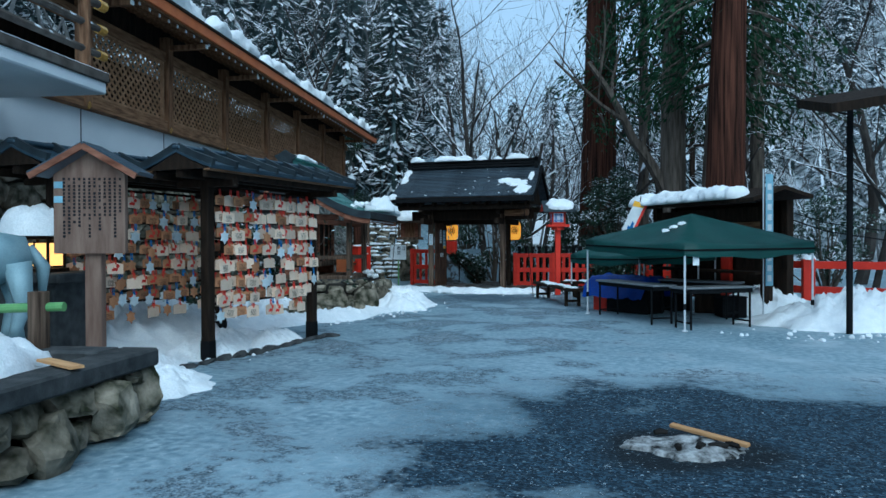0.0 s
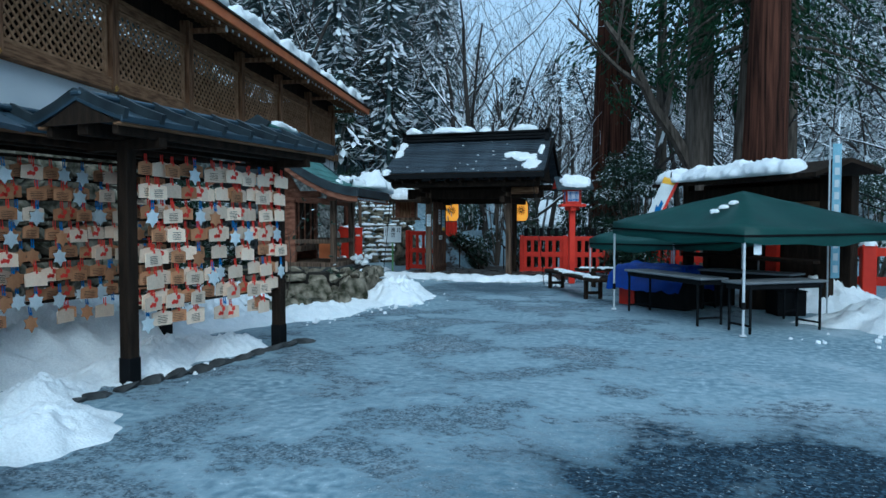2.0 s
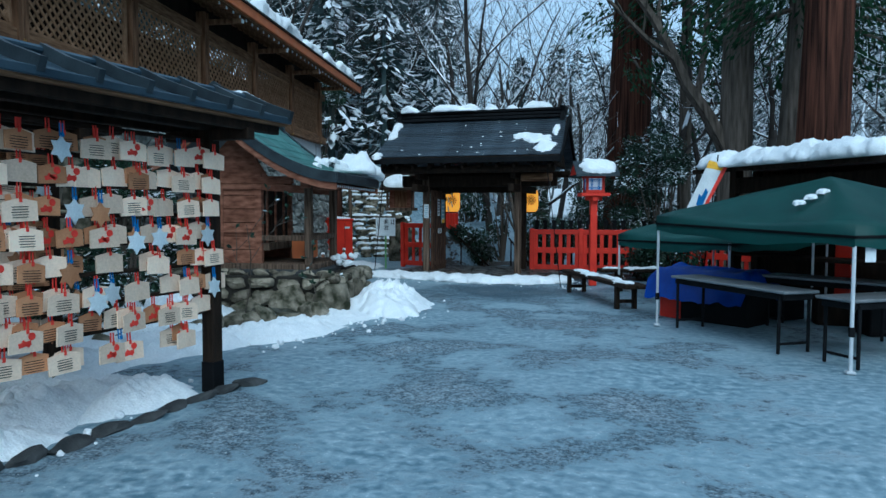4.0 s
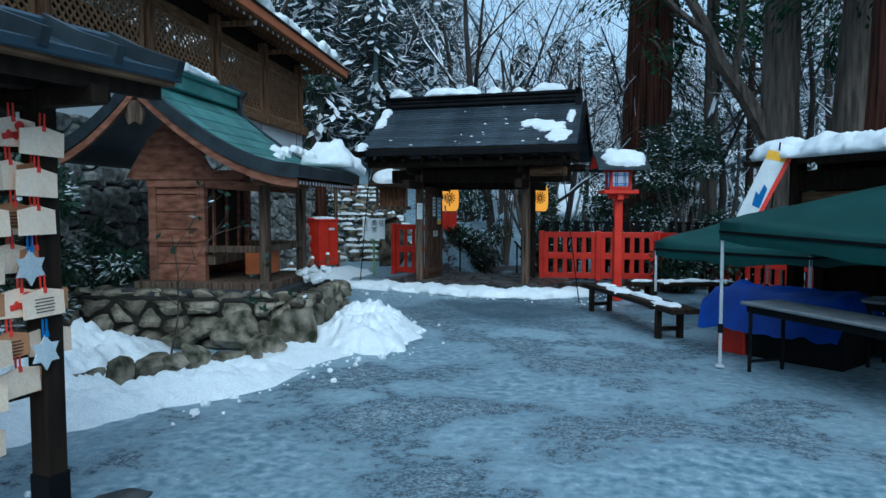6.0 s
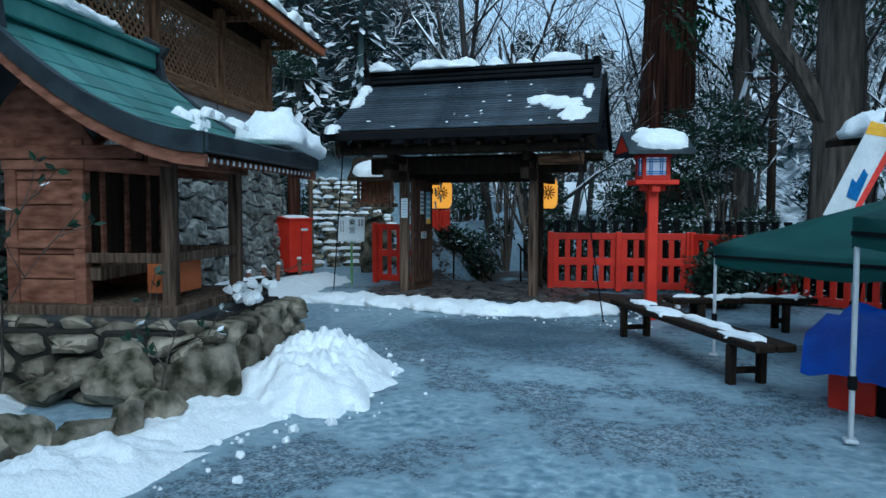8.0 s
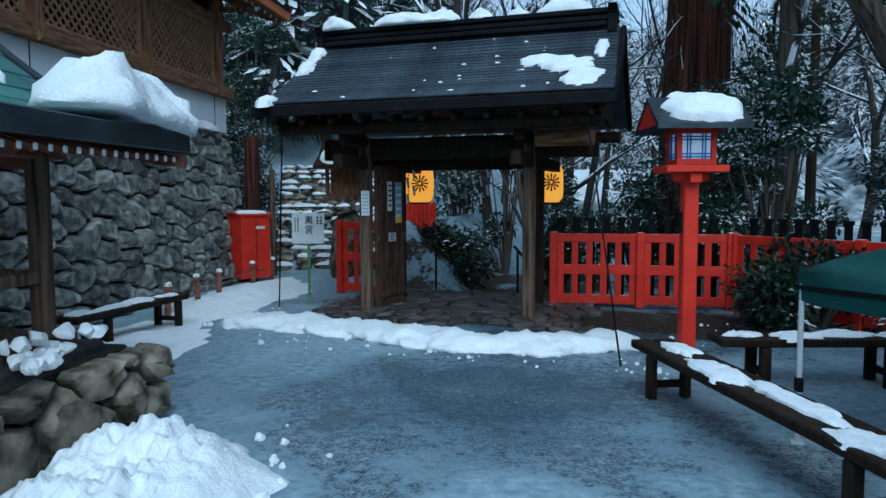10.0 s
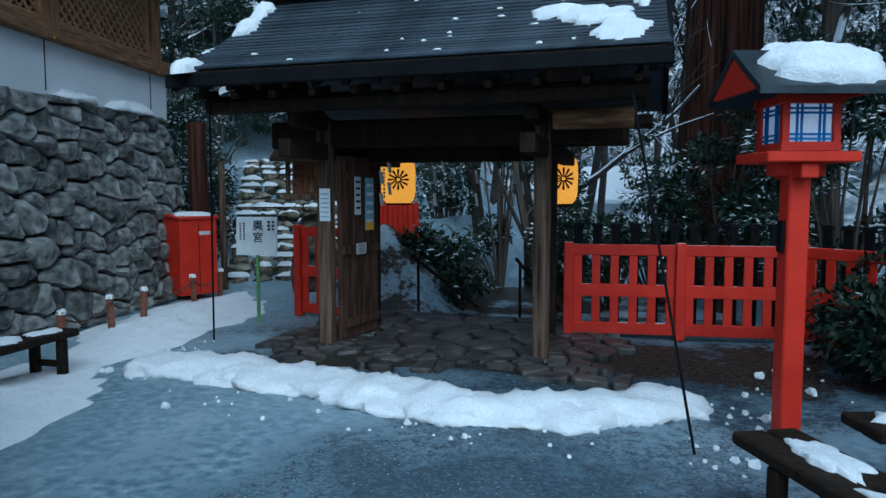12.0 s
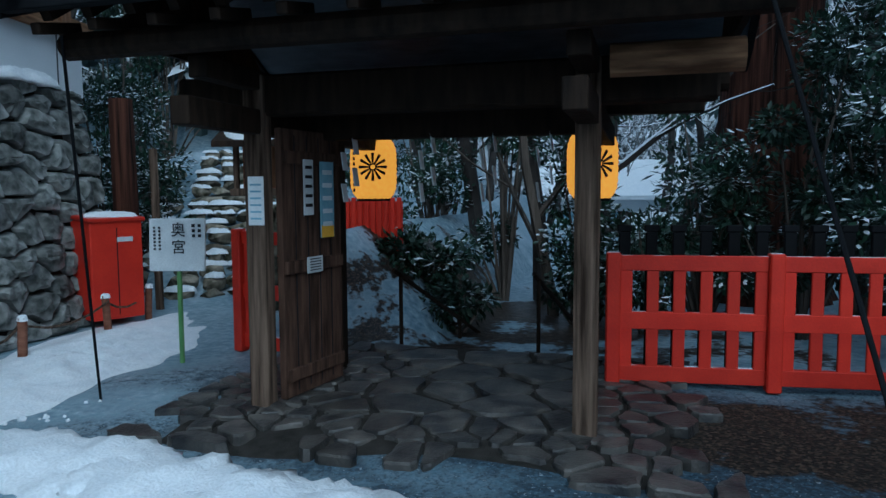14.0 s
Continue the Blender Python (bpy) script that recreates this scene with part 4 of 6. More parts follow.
def snow_clods():
    r = random.Random(44)
    verts, faces, off = [], [], 0
    base = stone(3, (1, 1, 0.7), 0.3)
    bv = [v.co.copy() for v in base.verts]
    bf = [[v.index for v in f.verts] for f in base.faces]
    base.free()
    lines = [((-2.6, -0.9), (2.4, -1.3)), ((0.8, -6.6), (0.3, -4.2)), ((0.1, -9.2), (0.5, -6.6)), ((0.3, -13.6), (0.4, -11.2)), ((-1.3, -10.2), (0.0, -7.6)), ((2.6, -1.6), (3.4, 1.2)), ((-3.4, -3.5), (-2.8, 1.0)), ((7.2, -8.9), (9.5, -8.6))]
    for k in range(330):
        a, b = lines[r.randrange(len(lines))]
        f = r.random()
        x, y = a[0] + (b[0] - a[0]) * f + r.gauss(0, 0.22), a[1] + (b[1] - a[1]) * f + r.gauss(0, 0.22)
        s, t = 0.025 + 0.09 * r.random() ** 2.5, r.uniform(0, 6)
        c, q = math.cos(t), math.sin(t)
        z = float(height(x, y))
        verts += [(x + (v.x * c - v.y * q) * s, y + (v.x * q + v.y * c) * s, z + (v.z + 0.2) * s) for v in bv]
        faces += [[i + off for i in g] for g in bf]
        off += len(bv)
    me = bpy.data.meshes.new("snow_clods")
    me.from_pydata(verts, [], faces)
    me.materials.append(SNOW)
    tagged(new("snow_clods", me), "scattered small clods of shovelled snow", "snow", kind="stuff")


snow_clods()


# ---- plaque racks ----
def plaque_mesh(w=0.235, h=0.14):
    return prism([(-w / 2, -h), (w / 2, -h), (w / 2, -0.012), (0, 0.012), (-w / 2, -0.012)], 0.012)


def flake_mesh(r=0.095):
    out = []
    for k in range(24):
        a = k * math.tau / 24
        q = r * (1.0 if k % 4 == 0 else 0.62 if k % 2 == 0 else 0.72)
        out.append((q * math.sin(a), q * math.cos(a) - r))
    return prism(out, 0.01)


def build_plaques():
    protos = []
    ink = random.Random(4)

    def proto(mesh, label, cord, stamp):
        t = thing("ema_plaque", pose(0, 0, -40), label, "plaque", "hanging plaques")
        part("board", mesh[0], mesh[1], t)
        part("cord", box(((-0.012, 0.0, 0.035), (0.007, 0.008, 0.09)), ((0.012, 0, 0.035), (0.007, 0.008, 0.09)), ((0.006, -0.006, 0.0), (0.018, 0.012, 0.03)), bevel=0), cord, t)
        if stamp == 1:
            bm = bmesh.new()
            bmesh.ops.create_circle(bm, cap_ends=True, radius=0.026, segments=12, matrix=pose(0.035, -0.0085, -0.035, 90))
            beam((-0.055, -0.009, -0.09), (0.03, -0.009, -0.075), 0.003, 0.03, bm)
            beam((-0.03, -0.009, -0.06), (0.02, -0.009, -0.1), 0.003, 0.02, bm)
            part("stamp", bm, RED, t, "red brush drawing")
        if stamp == 2:
            part("handwriting", box(*[((0.0, -0.0075, -0.045 - 0.017 * r), (0.1 + 0.04 * ink.random(), 0.003, 0.005)) for r in range(5)], bevel=0), INK, t, "lines of small handwriting")
        return t
    protos.append(proto((plaque_mesh(), EMAWOOD), "pale new wooden plaque with handwriting on a red cord", RED, 2))
    protos.append(proto((plaque_mesh(), EMAWOOD), "pale wooden plaque with a red brush drawing", RED, 1))
    protos.append(proto((plaque_mesh(), EMAWOOD), "plain pale wooden plaque on a red cord", RED, 0))
    protos.append(proto((plaque_mesh(0.2, 0.125), EMAOLD), "aged brown wooden plaque on a red cord", RED, 2))
    protos.append(proto((plaque_mesh(0.2, 0.125), EMAOLD), "aged brown wooden plaque with a red drawing", RED, 1))
    protos.append(proto((flake_mesh(), EMABLUE), "pale blue snowflake-shaped plaque", CORDBLUE, 0))
    protos.append(proto((flake_mesh(), EMAOLD), "brown snowflake-shaped wooden plaque", CORDBLUE, 0))
    return protos


PROTOS = build_plaques()


def rack(a, b, rows, per_row, label, seed, weights):
    rnd = random.Random(seed)
    a, b = Vector(a), Vector(b)
    d = b - a
    ln, ang = d.length, math.degrees(math.atan2(d.y, d.x))
    base = pose(a.x, a.y, 0, 0, 0, ang)
    t = thing("plaque_rack", base, label, "rack", "plaque racks")
    for x in (0, ln):
        p = part("post", box(((x, 0, 1.17), (0.13, 0.13, 2.34)), bevel=0.01), DARKWOOD, t)
        part("post_shoe", box(((x, 0, 0.14), (0.142, 0.142, 0.28)), bevel=0.006), BLACK, p, "black metal post shoe")
        part("cross_arm", box(((x, 0, 2.3), (0.1, 0.92, 0.1))), DARKWOOD, t)
    part("beam", box(((ln / 2 - 0.03, 0, 2.4), (ln + 0.92, 0.12, 0.12))), DARKWOOD, t)
    for y in (-0.4, 0.4):
        part("eave_beam", box(((ln / 2 - 0.03, y, 2.38), (ln + 0.94, 0.07, 0.1))), DARKWOOD, t)
    for sgn in (-1, 1):
        prof = [(0, 2.67), (sgn * 0.26, 2.56), (sgn * 0.52, 2.47)]
        part("roof_sheet", sheet(prof, -0.55, ln + 0.48, 0.03), BLUEROOF, t, "slate-blue sheet roof")
        part("roof_edge", box(((ln / 2 - 0.03, sgn * 0.525, 2.455), (ln + 1.04, 0.03, 0.06))), BLUEROOF, t)
        part("eave_board", box(((ln / 2 - 0.03, sgn * 0.46, 2.42), (ln + 1.0, 0.1, 0.03))), WOODH, t)
        n = 9
        for i in range(n):
            x = -0.52 + (ln + 0.97) * i / (n - 1)
            bm = beam((x, sgn * 0.02, 2.71), (x, sgn * 0.26, 2.6), 0.05, 0.09)
            beam((x, sgn * 0.26, 2.6), (x, sgn * 0.56, 2.495), 0.05, 0.09, bm)
            part("seam_rib", bm, DARKCOPPER, t)
    part("ridge_cap", box(((ln / 2 - 0.03, 0, 2.7), (ln + 1.06, 0.14, 0.06)), bevel=0.02), BLUEROOF, t)
    for x in (-0.52, ln + 0.45):
        part("gable", prism([(-0.46, 2.43), (0.46, 2.43), (0, 2.64)], 0.03), DARKWOOD, t).matrix_basis = pose(x, 0, 0, 0, 0, 90)
    for r in range(rows):
        z = 0.74 + 1.5 * r / (rows - 1)
        part("rail", box(((ln / 2, 0, z), (ln - 0.14, 0.03, 0.035))), DARKWOOD, t)
        skip = 2 if r == 0 else 0
        for layer, y in enumerate((-0.035, -0.085)):
            cnt = per_row if layer == 0 else per_row * 2 // 3
            for k in range(cnt):
                x = 0.1 + (ln - 0.05) * (k + 0.25 + rnd.random() * 0.5) / cnt
                if rnd.random() < 0.1 + 0.15 * layer + (0.35 if r == 0 else 0):
                    continue
                w = weights if layer else [weights[0], weights[1], weights[2], weights[3] * 2, weights[4] * 2, weights[5], weights[6] * 2]
                pr = PROTOS[rnd.choices(range(7), w)[0]]
                copy_thing(pr, base @ pose(x, y - 0.012 * rnd.random(), z - 0.06 - 0.03 * rnd.random() - 0.025 * layer, rnd.uniform(-4, 2), rnd.uniform(-3, 3), rnd.uniform(-9, 9)))
    return t


RACK_A = rack((0.435, -13.48, 0), (0.66, -11.116, 0), 8, 13, "roofed wooden rack crowded with hanging wish plaques", 11, (5, 4, 8, 3, 2, 3.2, 1.2))
RACK_B = rack((-1.0, -14.5, 0), (-0.76, -11.5, 0), 8, 15, "roofed wish-plaque rack standing behind the front rack", 12, (2, 2, 2, 6, 3, 3, 3))
for pr in PROTOS:
    for o in list(pr.children_recursive) + [pr]:
        bpy.data.objects.remove(o)


# line of dark kerb stones under the front rack
kerb = thing("rack_kerb", pose(0.5, -14.3, 0, 0, 0, 84.6), "low line of dark kerb stones under the plaque rack", "kerb", kind="structure")
rk_ = random.Random(15)
for i in range(12):
    part("kerb_stone", stone(500 + i, (0.36, 0.18, 0.12), 0.2), CURB, kerb, "", True).matrix_basis = pose(i * 0.32, rk_.uniform(-0.03, 0.03), 0.02, 0, 0, rk_.uniform(-6, 6))
snow_bank(-0.15, -12.4, 0.5, 1.7, 0.22, 6, 41)
snow_bank(0.25, -13.0, 0.28, 0.7, 0.13, 4, 42)
snow_bank(0.3, -11.6, 0.3, 0.6, 0.17, -8, 43)
snow_bank(0.15, -14.3, 0.4, 0.7, 0.18, 10, 44)


# ---- notice board, raised bed and small things by the start ----
def notice_board():
    c = (0.34, -15.33)
    t = thing("notice_board", pose(c[0], c[1], 0.0, 0, 0, 19), "gabled timber notice board with columns of black writing", "signboard")
    part("post", box(((0.02, 0.08, 0.75), (0.17, 0.12, 1.5))), TAKAWOOD, t)
    part("panel", prism([(-0.35, 1.43), (0.38, 1.43), (0.38, 2.25), (0.015, 2.48), (-0.35, 2.25)], 0.07), TAKAWOOD, t, "weathered board")
    for s in (-1, 1):
        part("roof_board", beam((0, 0.06, 2.56), (s * 0.56, 0.06, 2.25), 0.4, 0.04), BLUEROOF, t)
        part("barge_board", beam((0, -0.15, 2.53), (s * 0.54, -0.15, 2.22), 0.03, 0.06), SHRINEWOOD, t)
    rnd = random.Random(2)
    for c in range(12):
        x = 0.33 - c * 0.052
        z = 2.2
        end = 1.55 + 0.25 * rnd.random()
        part("writing", box(*[((x, -0.038, z - k * 0.037), (0.018 + 0.008 * rnd.random(), 0.004, 0.026)) for k in range(int((z - end) / 0.037)) if rnd.random() > 0.12], bevel=0), INK, t, "column of faded characters")
    for x, z in ((-0.3, 2.14), (-0.3, 1.99)):
        part("sticker", box(((x, -0.039, z), (0.09, 0.005, 0.07)), bevel=0.002), BLUEINK, t, "small pale blue sticker")


notice_board()


def raised_bed():
    # edge runs back from the corner nearest the path
    a, d = Vector((1.87, -16.26, 0)), Vector((0.162, -0.987, 0))
    ang = math.degrees(math.atan2(d.y, d.x))
    bed = thing("raised_bed", pose(a.x, a.y, 0, 0, 0, ang), "snow-filled raised bed with a concrete rim on boulders", "planter", kind="structure")
    part("rim", box(((2.6, -0.14, 0.56), (5.4, 0.34, 0.15)), bevel=0.02), CURB, bed, "wet dark concrete rim")
    part("rim", box(((0.06, -1.45, 0.56), (0.3, 2.25, 0.15)), bevel=0.02), CURB, bed, "wet dark concrete rim")
    part("fill", box(((2.6, -1.6, 0.27), (5.2, 2.7, 0.5)), bevel=0.02), MORTAR, bed)
    rnd = random.Random(5)
    rubble(bed, pose(0.0, -0.16, 0), 5.3, 0.5, 34, 0.17, MOSSSTONE, 0.12, 5, "boulder")
    rubble(bed, pose(0.1, -2.6, 0, 0, 0, 90), 2.55, 0.5, 15, 0.15, MOSSSTONE, 0.1, 6, "boulder")
    for i, (x, y) in enumerate(((0.05, -0.1), (0.5, -0.02), (1.2, 0.0))):
        part("boulder", stone(140 + i, (0.5, 0.4, 0.5), 0.3), MOSSSTONE, bed, "", True).matrix_basis = pose(x, y, 0.2, 8, 20 * i, 35 * i)
    part("snow", snow_cap(1.75, 0.98, 0.3, 31, 26, 100, 0.2, 0.5), SNOW, bed, "lumpy old snow", True).matrix_basis = pose(1.75, -1.22, 0.58)
    bm = beam((0, 0, 0), (0.55, 0, 0), 0.1, 0.02)
    pl = new("plank", link_mesh("plank", bm, PLANK))
    pl.matrix_basis = bed.matrix_basis @ pose(0.75, -0.42, 0.66, 0, 0, 60)
    tagged(pl, "short pale plank lying on the snowy rim", "plank")
    st = thing("bamboo_barrier", bed.matrix_basis @ pose(0.05, -1.0, 0.5), "green bamboo pole held by a short round stake", "barrier")
    part("stake", tube([(0, 0, 0), (0, 0, 0.62)], 0.085, 12), GREYWOOD, st)
    part("pole", tube([(-0.03, 0.22, 0.49), (0.15, -1.2, 0.45), (0.3, -2.6, 0.42)], 0.04, 10), BAMBOO, st, "green bamboo pole")


raised_bed()
# bronze horse: one plain shape, seen in part
bm = tube([(0, 0, 1.45), (0.28, 0, 1.4), (0.7, 0, 1.33), (1.15, 0, 1.4), (1.4, 0, 1.5)], [0.16, 0.27, 0.27, 0.28, 0.2], 14)
tube([(1.35, 0, 1.5), (1.7, 0, 1.95), (1.95, 0, 1.9)], [0.2, 0.15, 0.1], 10, bm)
for x, y in ((0.12, 0.14), (0.16, -0.14), (1.2, 0.14), (1.25, -0.14)):
    tube([(x, y, 1.35), (x - 0.06, y, 0.95), (x, y, 0.72), (x, y, 0.58)], [0.14, 0.085, 0.06, 0.08], 8, bm)
tube([(0.0, 0, 1.5), (-0.13, 0, 1.3), (-0.12, 0, 1.0)], [0.05, 0.07, 0.03], 8, bm)
horse = new("horse_statue", link_mesh("horse_statue", bm, BRONZE, True))
horse.matrix_basis = pose(-0.02, -15.75, 0.0, 0, 0, -125)
tagged(horse, "blue-grey bronze horse statue on the snowy bed", "statue")
pl = thing("stone_pedestal", pose(-0.75, -14.9, 0, 0, 0, 10), "grey stone pedestal with a lit paper window lantern on top", "pedestal")
part("block", box(((0, 0, 0.55), (0.8, 0.7, 1.1)), bevel=0.02), CURB, pl)
part("cap", box(((0, 0, 1.15), (1.0, 0.85, 0.12)), bevel=0.02), CURB, pl)
lw = thing("garden_lantern", pose(-0.75, -14.9, 1.21, 0, 0, 15), "small wooden lantern with warm lit paper panes", "lantern")
part("pane", box(((0, 0, 0.2), (0.3, 0.3, 0.26)), bevel=0.005), WARM, lw, "lit paper pane")
part("lantern_frame", box(*[((sx * 0.16, sy * 0.16, 0.2), (0.03, 0.03, 0.4)) for sx in (-1, 1) for sy in (-1, 1)], ((0, -0.156, 0.2), (0.02, 0.02, 0.3)), ((0, 0, 0.02), (0.4, 0.4, 0.05)), ((0, 0, 0.4), (0.5, 0.5, 0.06))), DARKWOOD, lw)
part("snow_cap", snow_cap(0.45, 0.42, 0.3, 4, ragged=0.2), SNOW, lw, "thick snow cap", True).location = (0, 0, 0.43)


# ---- fire pit ----
ash = new("ash_heap", link_mesh("ash_heap", snow_cap(0.42, 0.3, 0.04, 17, 14, 60, 0.5, 0.9), ASH, True))
ash.matrix_basis = pose(6.2, -15.72, 0.0)
tagged(ash, "pale grey heap of ash on dark gravel", "ash")
kp = new("firewood", link_mesh("firewood", box(((0, 0, 0), (0.62, 0.055, 0.03), (0, 3, 0)), bevel=0.006), PLANK))
kp.matrix_basis = pose(6.36, -15.6, 0.085, 4, 0, -31)
tagged(kp, "split orange-brown kindling stick on the ashes", "firewood", "fire pit wood")
for x, y, a, l in ((6.42, -15.78, 10, 0.2), (6.3, -15.82, 60, 0.14), (6.52, -15.72, -40, 0.16), (6.02, -15.52, 20, 0.15), (6.15, -15.9, 80, 0.08)):
    lg = new("charred_log", link_mesh("charred_log", tube([(-l / 3, 0, 0), (0, 0.01, 0.008), (l / 3, 0, 0)], [0.02, 0.027, 0.018], 8), CHAR))
    lg.matrix_basis = pose(x, y, 0.055, 0, 0, a)
    tagged(lg, "short charred log end in the ashes", "log", "fire pit wood")


# ---- small shrine ----
def small_shrine():
    M = pose(-1.0, -6.15, 0, 0, 0, 10)
    t = thing("small_shrine", M, "small reddish cypress shrine with a curved green copper roof", "shrine")
    z0 = 0.76
    part("floor_frame", box(((-0.78, 0.7, z0 - 0.06), (1.85, 1.75, 0.13))), GREYWOOD, t)
    for x, y in ((-1.5, 0), (-0.84, 0), (-1.5, 1.42), (-0.84, 1.42)):
        part("body_post", box(((x, y, 1.5), (0.11, 0.11, 1.5))), SHRINEWOOD, t)
    for y in (0.0, 1.42):
        for k in range(6):
            part("wall_board", box(((-1.17, y, z0 + 0.11 + k * 0.225), (0.6, 0.05, 0.215)), bevel=0.006), SHRINEWOOD, t)
        part("wall_rail", box(((-1.17, y - 0.02 if y == 0 else y, 1.3), (0.8, 0.09, 0.07))), SHRINEWOOD, t)
        part("wall_rail", box(((-1.17, y - 0.02 if y == 0 else y, 2.02), (0.8, 0.09, 0.09))), SHRINEWOOD, t)
    part("back_wall", box(((-1.5, 0.71, 1.45), (0.05, 1.3, 1.4))), SHRINEWOOD, t)
    part("door", box(((-0.86, 0.71, 1.62), (0.05, 1.25, 1.2))), DARKWOOD, t, "dark double door")
    for y in (0.3, 0.7, 1.1):
        part("door_stile", box(((-0.825, y, 1.62), (0.03, 0.07, 1.2))), SHRINEWOOD, t)
    part("door_sill", box(((-0.78, 0.71, 1.03), (0.2, 1.4, 0.12))), GREYWOOD, t)
    for y in (0.0, 1.42):
        part("porch_post", box(((0, y, 1.42), (0.12, 0.12, 1.34)), bevel=0.012), GREYWOOD, t)
        part("porch_rail", box(((-0.42, y - 0.01, 1.18), (0.95, 0.07, 0.09))), GREYWOOD, t)
        part("porch_beam", box(((-0.42, y, 2.0), (0.95, 0.08, 0.12), (0, 4, 0))), SHRINEWOOD, t)
    part("porch_rail", box(((0, 0.71, 1.18), (0.07, 1.5, 0.09))), GREYWOOD, t)
    part("porch_beam", box(((0, 0.71, 2.06), (0.12, 1.9, 0.13))), SHRINEWOOD, t)
    part("offering_box", box(((-0.25, 0.55, 1.0), (0.3, 0.5, 0.35))), ORANGE, t, "small orange offering stand")
    # roof: front slope long, rear slope short, both hollow-curved
    front = [(-1.35 + 2.0 * f, 2.2 + 1.1 * (1 - f) ** 1.75) for f in [k / 8 for k in range(9)]]
    rear = [(-1.35 - 1.25 * f, 2.42 + 0.88 * (1 - f) ** 1.6) for f in [k / 8 for k in range(9)]]
    y0, y1 = -0.62, 2.25

    def swap(bm):
        for v in bm.verts:
            v.co = Vector((v.co.y, v.co.x, v.co.z))
        bmesh.ops.recalc_face_normals(bm, faces=bm.faces[:])
        return bm
    for prof in (front, rear):
        part("roof_core", swap(sheet([(x, z - 0.03) for x, z in prof], y0 + 0.02, y1 - 0.02, 0.1)), DARKCOPPER, t)
        for i in range(8):
            (xa, za), (xb, zb) = prof[i], prof[i + 1]
            n = 6
            for j in range(n):
                ya = y0 + (y1 - y0) * (j + (0.5 if i % 2 else 0)) / n
                yb = min(ya + (y1 - y0) / n, y1)
                part("copper_sheet", swap(sheet([(xa, za - 0.006), (xb, zb + 0.006)], ya, yb - 0.012, 0.012)), COPPER, t)
            if i % 2:
                part("copper_sheet", swap(sheet([(xa, za - 0.006), (xb, zb + 0.006)], y0, y0 + (y1 - y0) / n * 0.5 - 0.012, 0.012)), COPPER, t)
        for yy in (y0, y1):
            part("verge", swap(sheet([(x, z + 0.03) for x, z in prof], yy - 0.06, yy + 0.06, 0.17)), DARKCOPPER, t, "dark rolled copper verge")
            part("barge_board", swap(sheet([(x, z - 0.145) for x, z in prof], yy - 0.035, yy + 0.02, 0.1)), SHRINEWOOD, t, "red-brown barge board")
    part("eave_edge", box(((0.64, 0.815, 2.15), (0.07, 2.95, 0.15))), DARKCOPPER, t)
    part("eave_edge", box(((-2.59, 0.815, 2.38), (0.07, 2.95, 0.15))), DARKCOPPER, t)
    rf = link_mesh("rafter", box(((0, 0, 0), (0.95, 0.045, 0.05), (0, 20, 0))), SHRINEWOOD)
    for i in range(22):
        share("rafter", rf, t, pose(0.15, -0.5 + i * 0.127, 2.17))
    tip = link_mesh("rafter_tip", box(((0, 0, 0), (0.015, 0.04, 0.045))), PAPER)
    for i in range(22):
        share("rafter_tip", tip, t, pose(0.6, -0.5 + i * 0.127, 2.02))
    part("ridge", box(((-1.35, 0.815, 3.36), (0.26, 2.5, 0.2)), ((-1.35, 0.815, 3.49), (0.34, 2.6, 0.06)), bevel=0.015), COPPER, t)
    for yy in (-0.5, 2.13):
        part("ridge_end", prism([(-0.2, 3.1), (0.2, 3.1), (0.16, 3.4), (0.26, 3.52), (0.12, 3.58), (0, 3.66), (-0.12, 3.58), (-0.26, 3.52), (-0.16, 3.4)], 0.1), DARKCOPPER, t, "dark ridge-end ornament").matrix_basis = pose(-1.35, yy, 0)
    part("pendant", prism([(-0.05, 2.95), (0.05, 2.95), (0.12, 2.78), (0.08, 2.66), (0, 2.7), (-0.08, 2.66), (-0.12, 2.78)], 0.05), GREYWOOD, t, "carved gable pendant").matrix_basis = pose(-1.35, y0 - 0.02, 0.05)
    part("gable_panel", prism([(-0.62, 2.1), (0.62, 2.1), (0.3, 2.6), (0, 2.9), (-0.3, 2.6)], 0.04), SHRINEWOOD, t).matrix_basis = pose(-1.25, 0.0, 0)
    part("gable_beam", box(((-1.0, -0.03, 2.13), (1.5, 0.1, 0.12))), SHRINEWOOD, t)
    part("ridge_snow", snow_bar(1.5, 0.3, 0.13, 3), SNOW, t, "", True).matrix_basis = pose(-1.3, 0.7, 3.51, 0, 0, 90)
    part("eave_snow", snow_bar(1.35, 0.75, 0.4, 6, 0.25), SNOW, t, "big overhanging block of snow", True).matrix_basis = pose(0.42, 1.75, 2.26, 0, 6, 90)
    for k in range(9):
        part("snow_patch", snow_cap(0.06 + 0.07 * random.random(), 0.06, 0.05, k, ragged=0.4), SNOW, t, "", True).matrix_basis = pose(-0.3 + 0.8 * random.random(), random.uniform(-0.3, 1.2), 2.42 - 0.0, 0, 24)
    return M


SM = small_shrine()


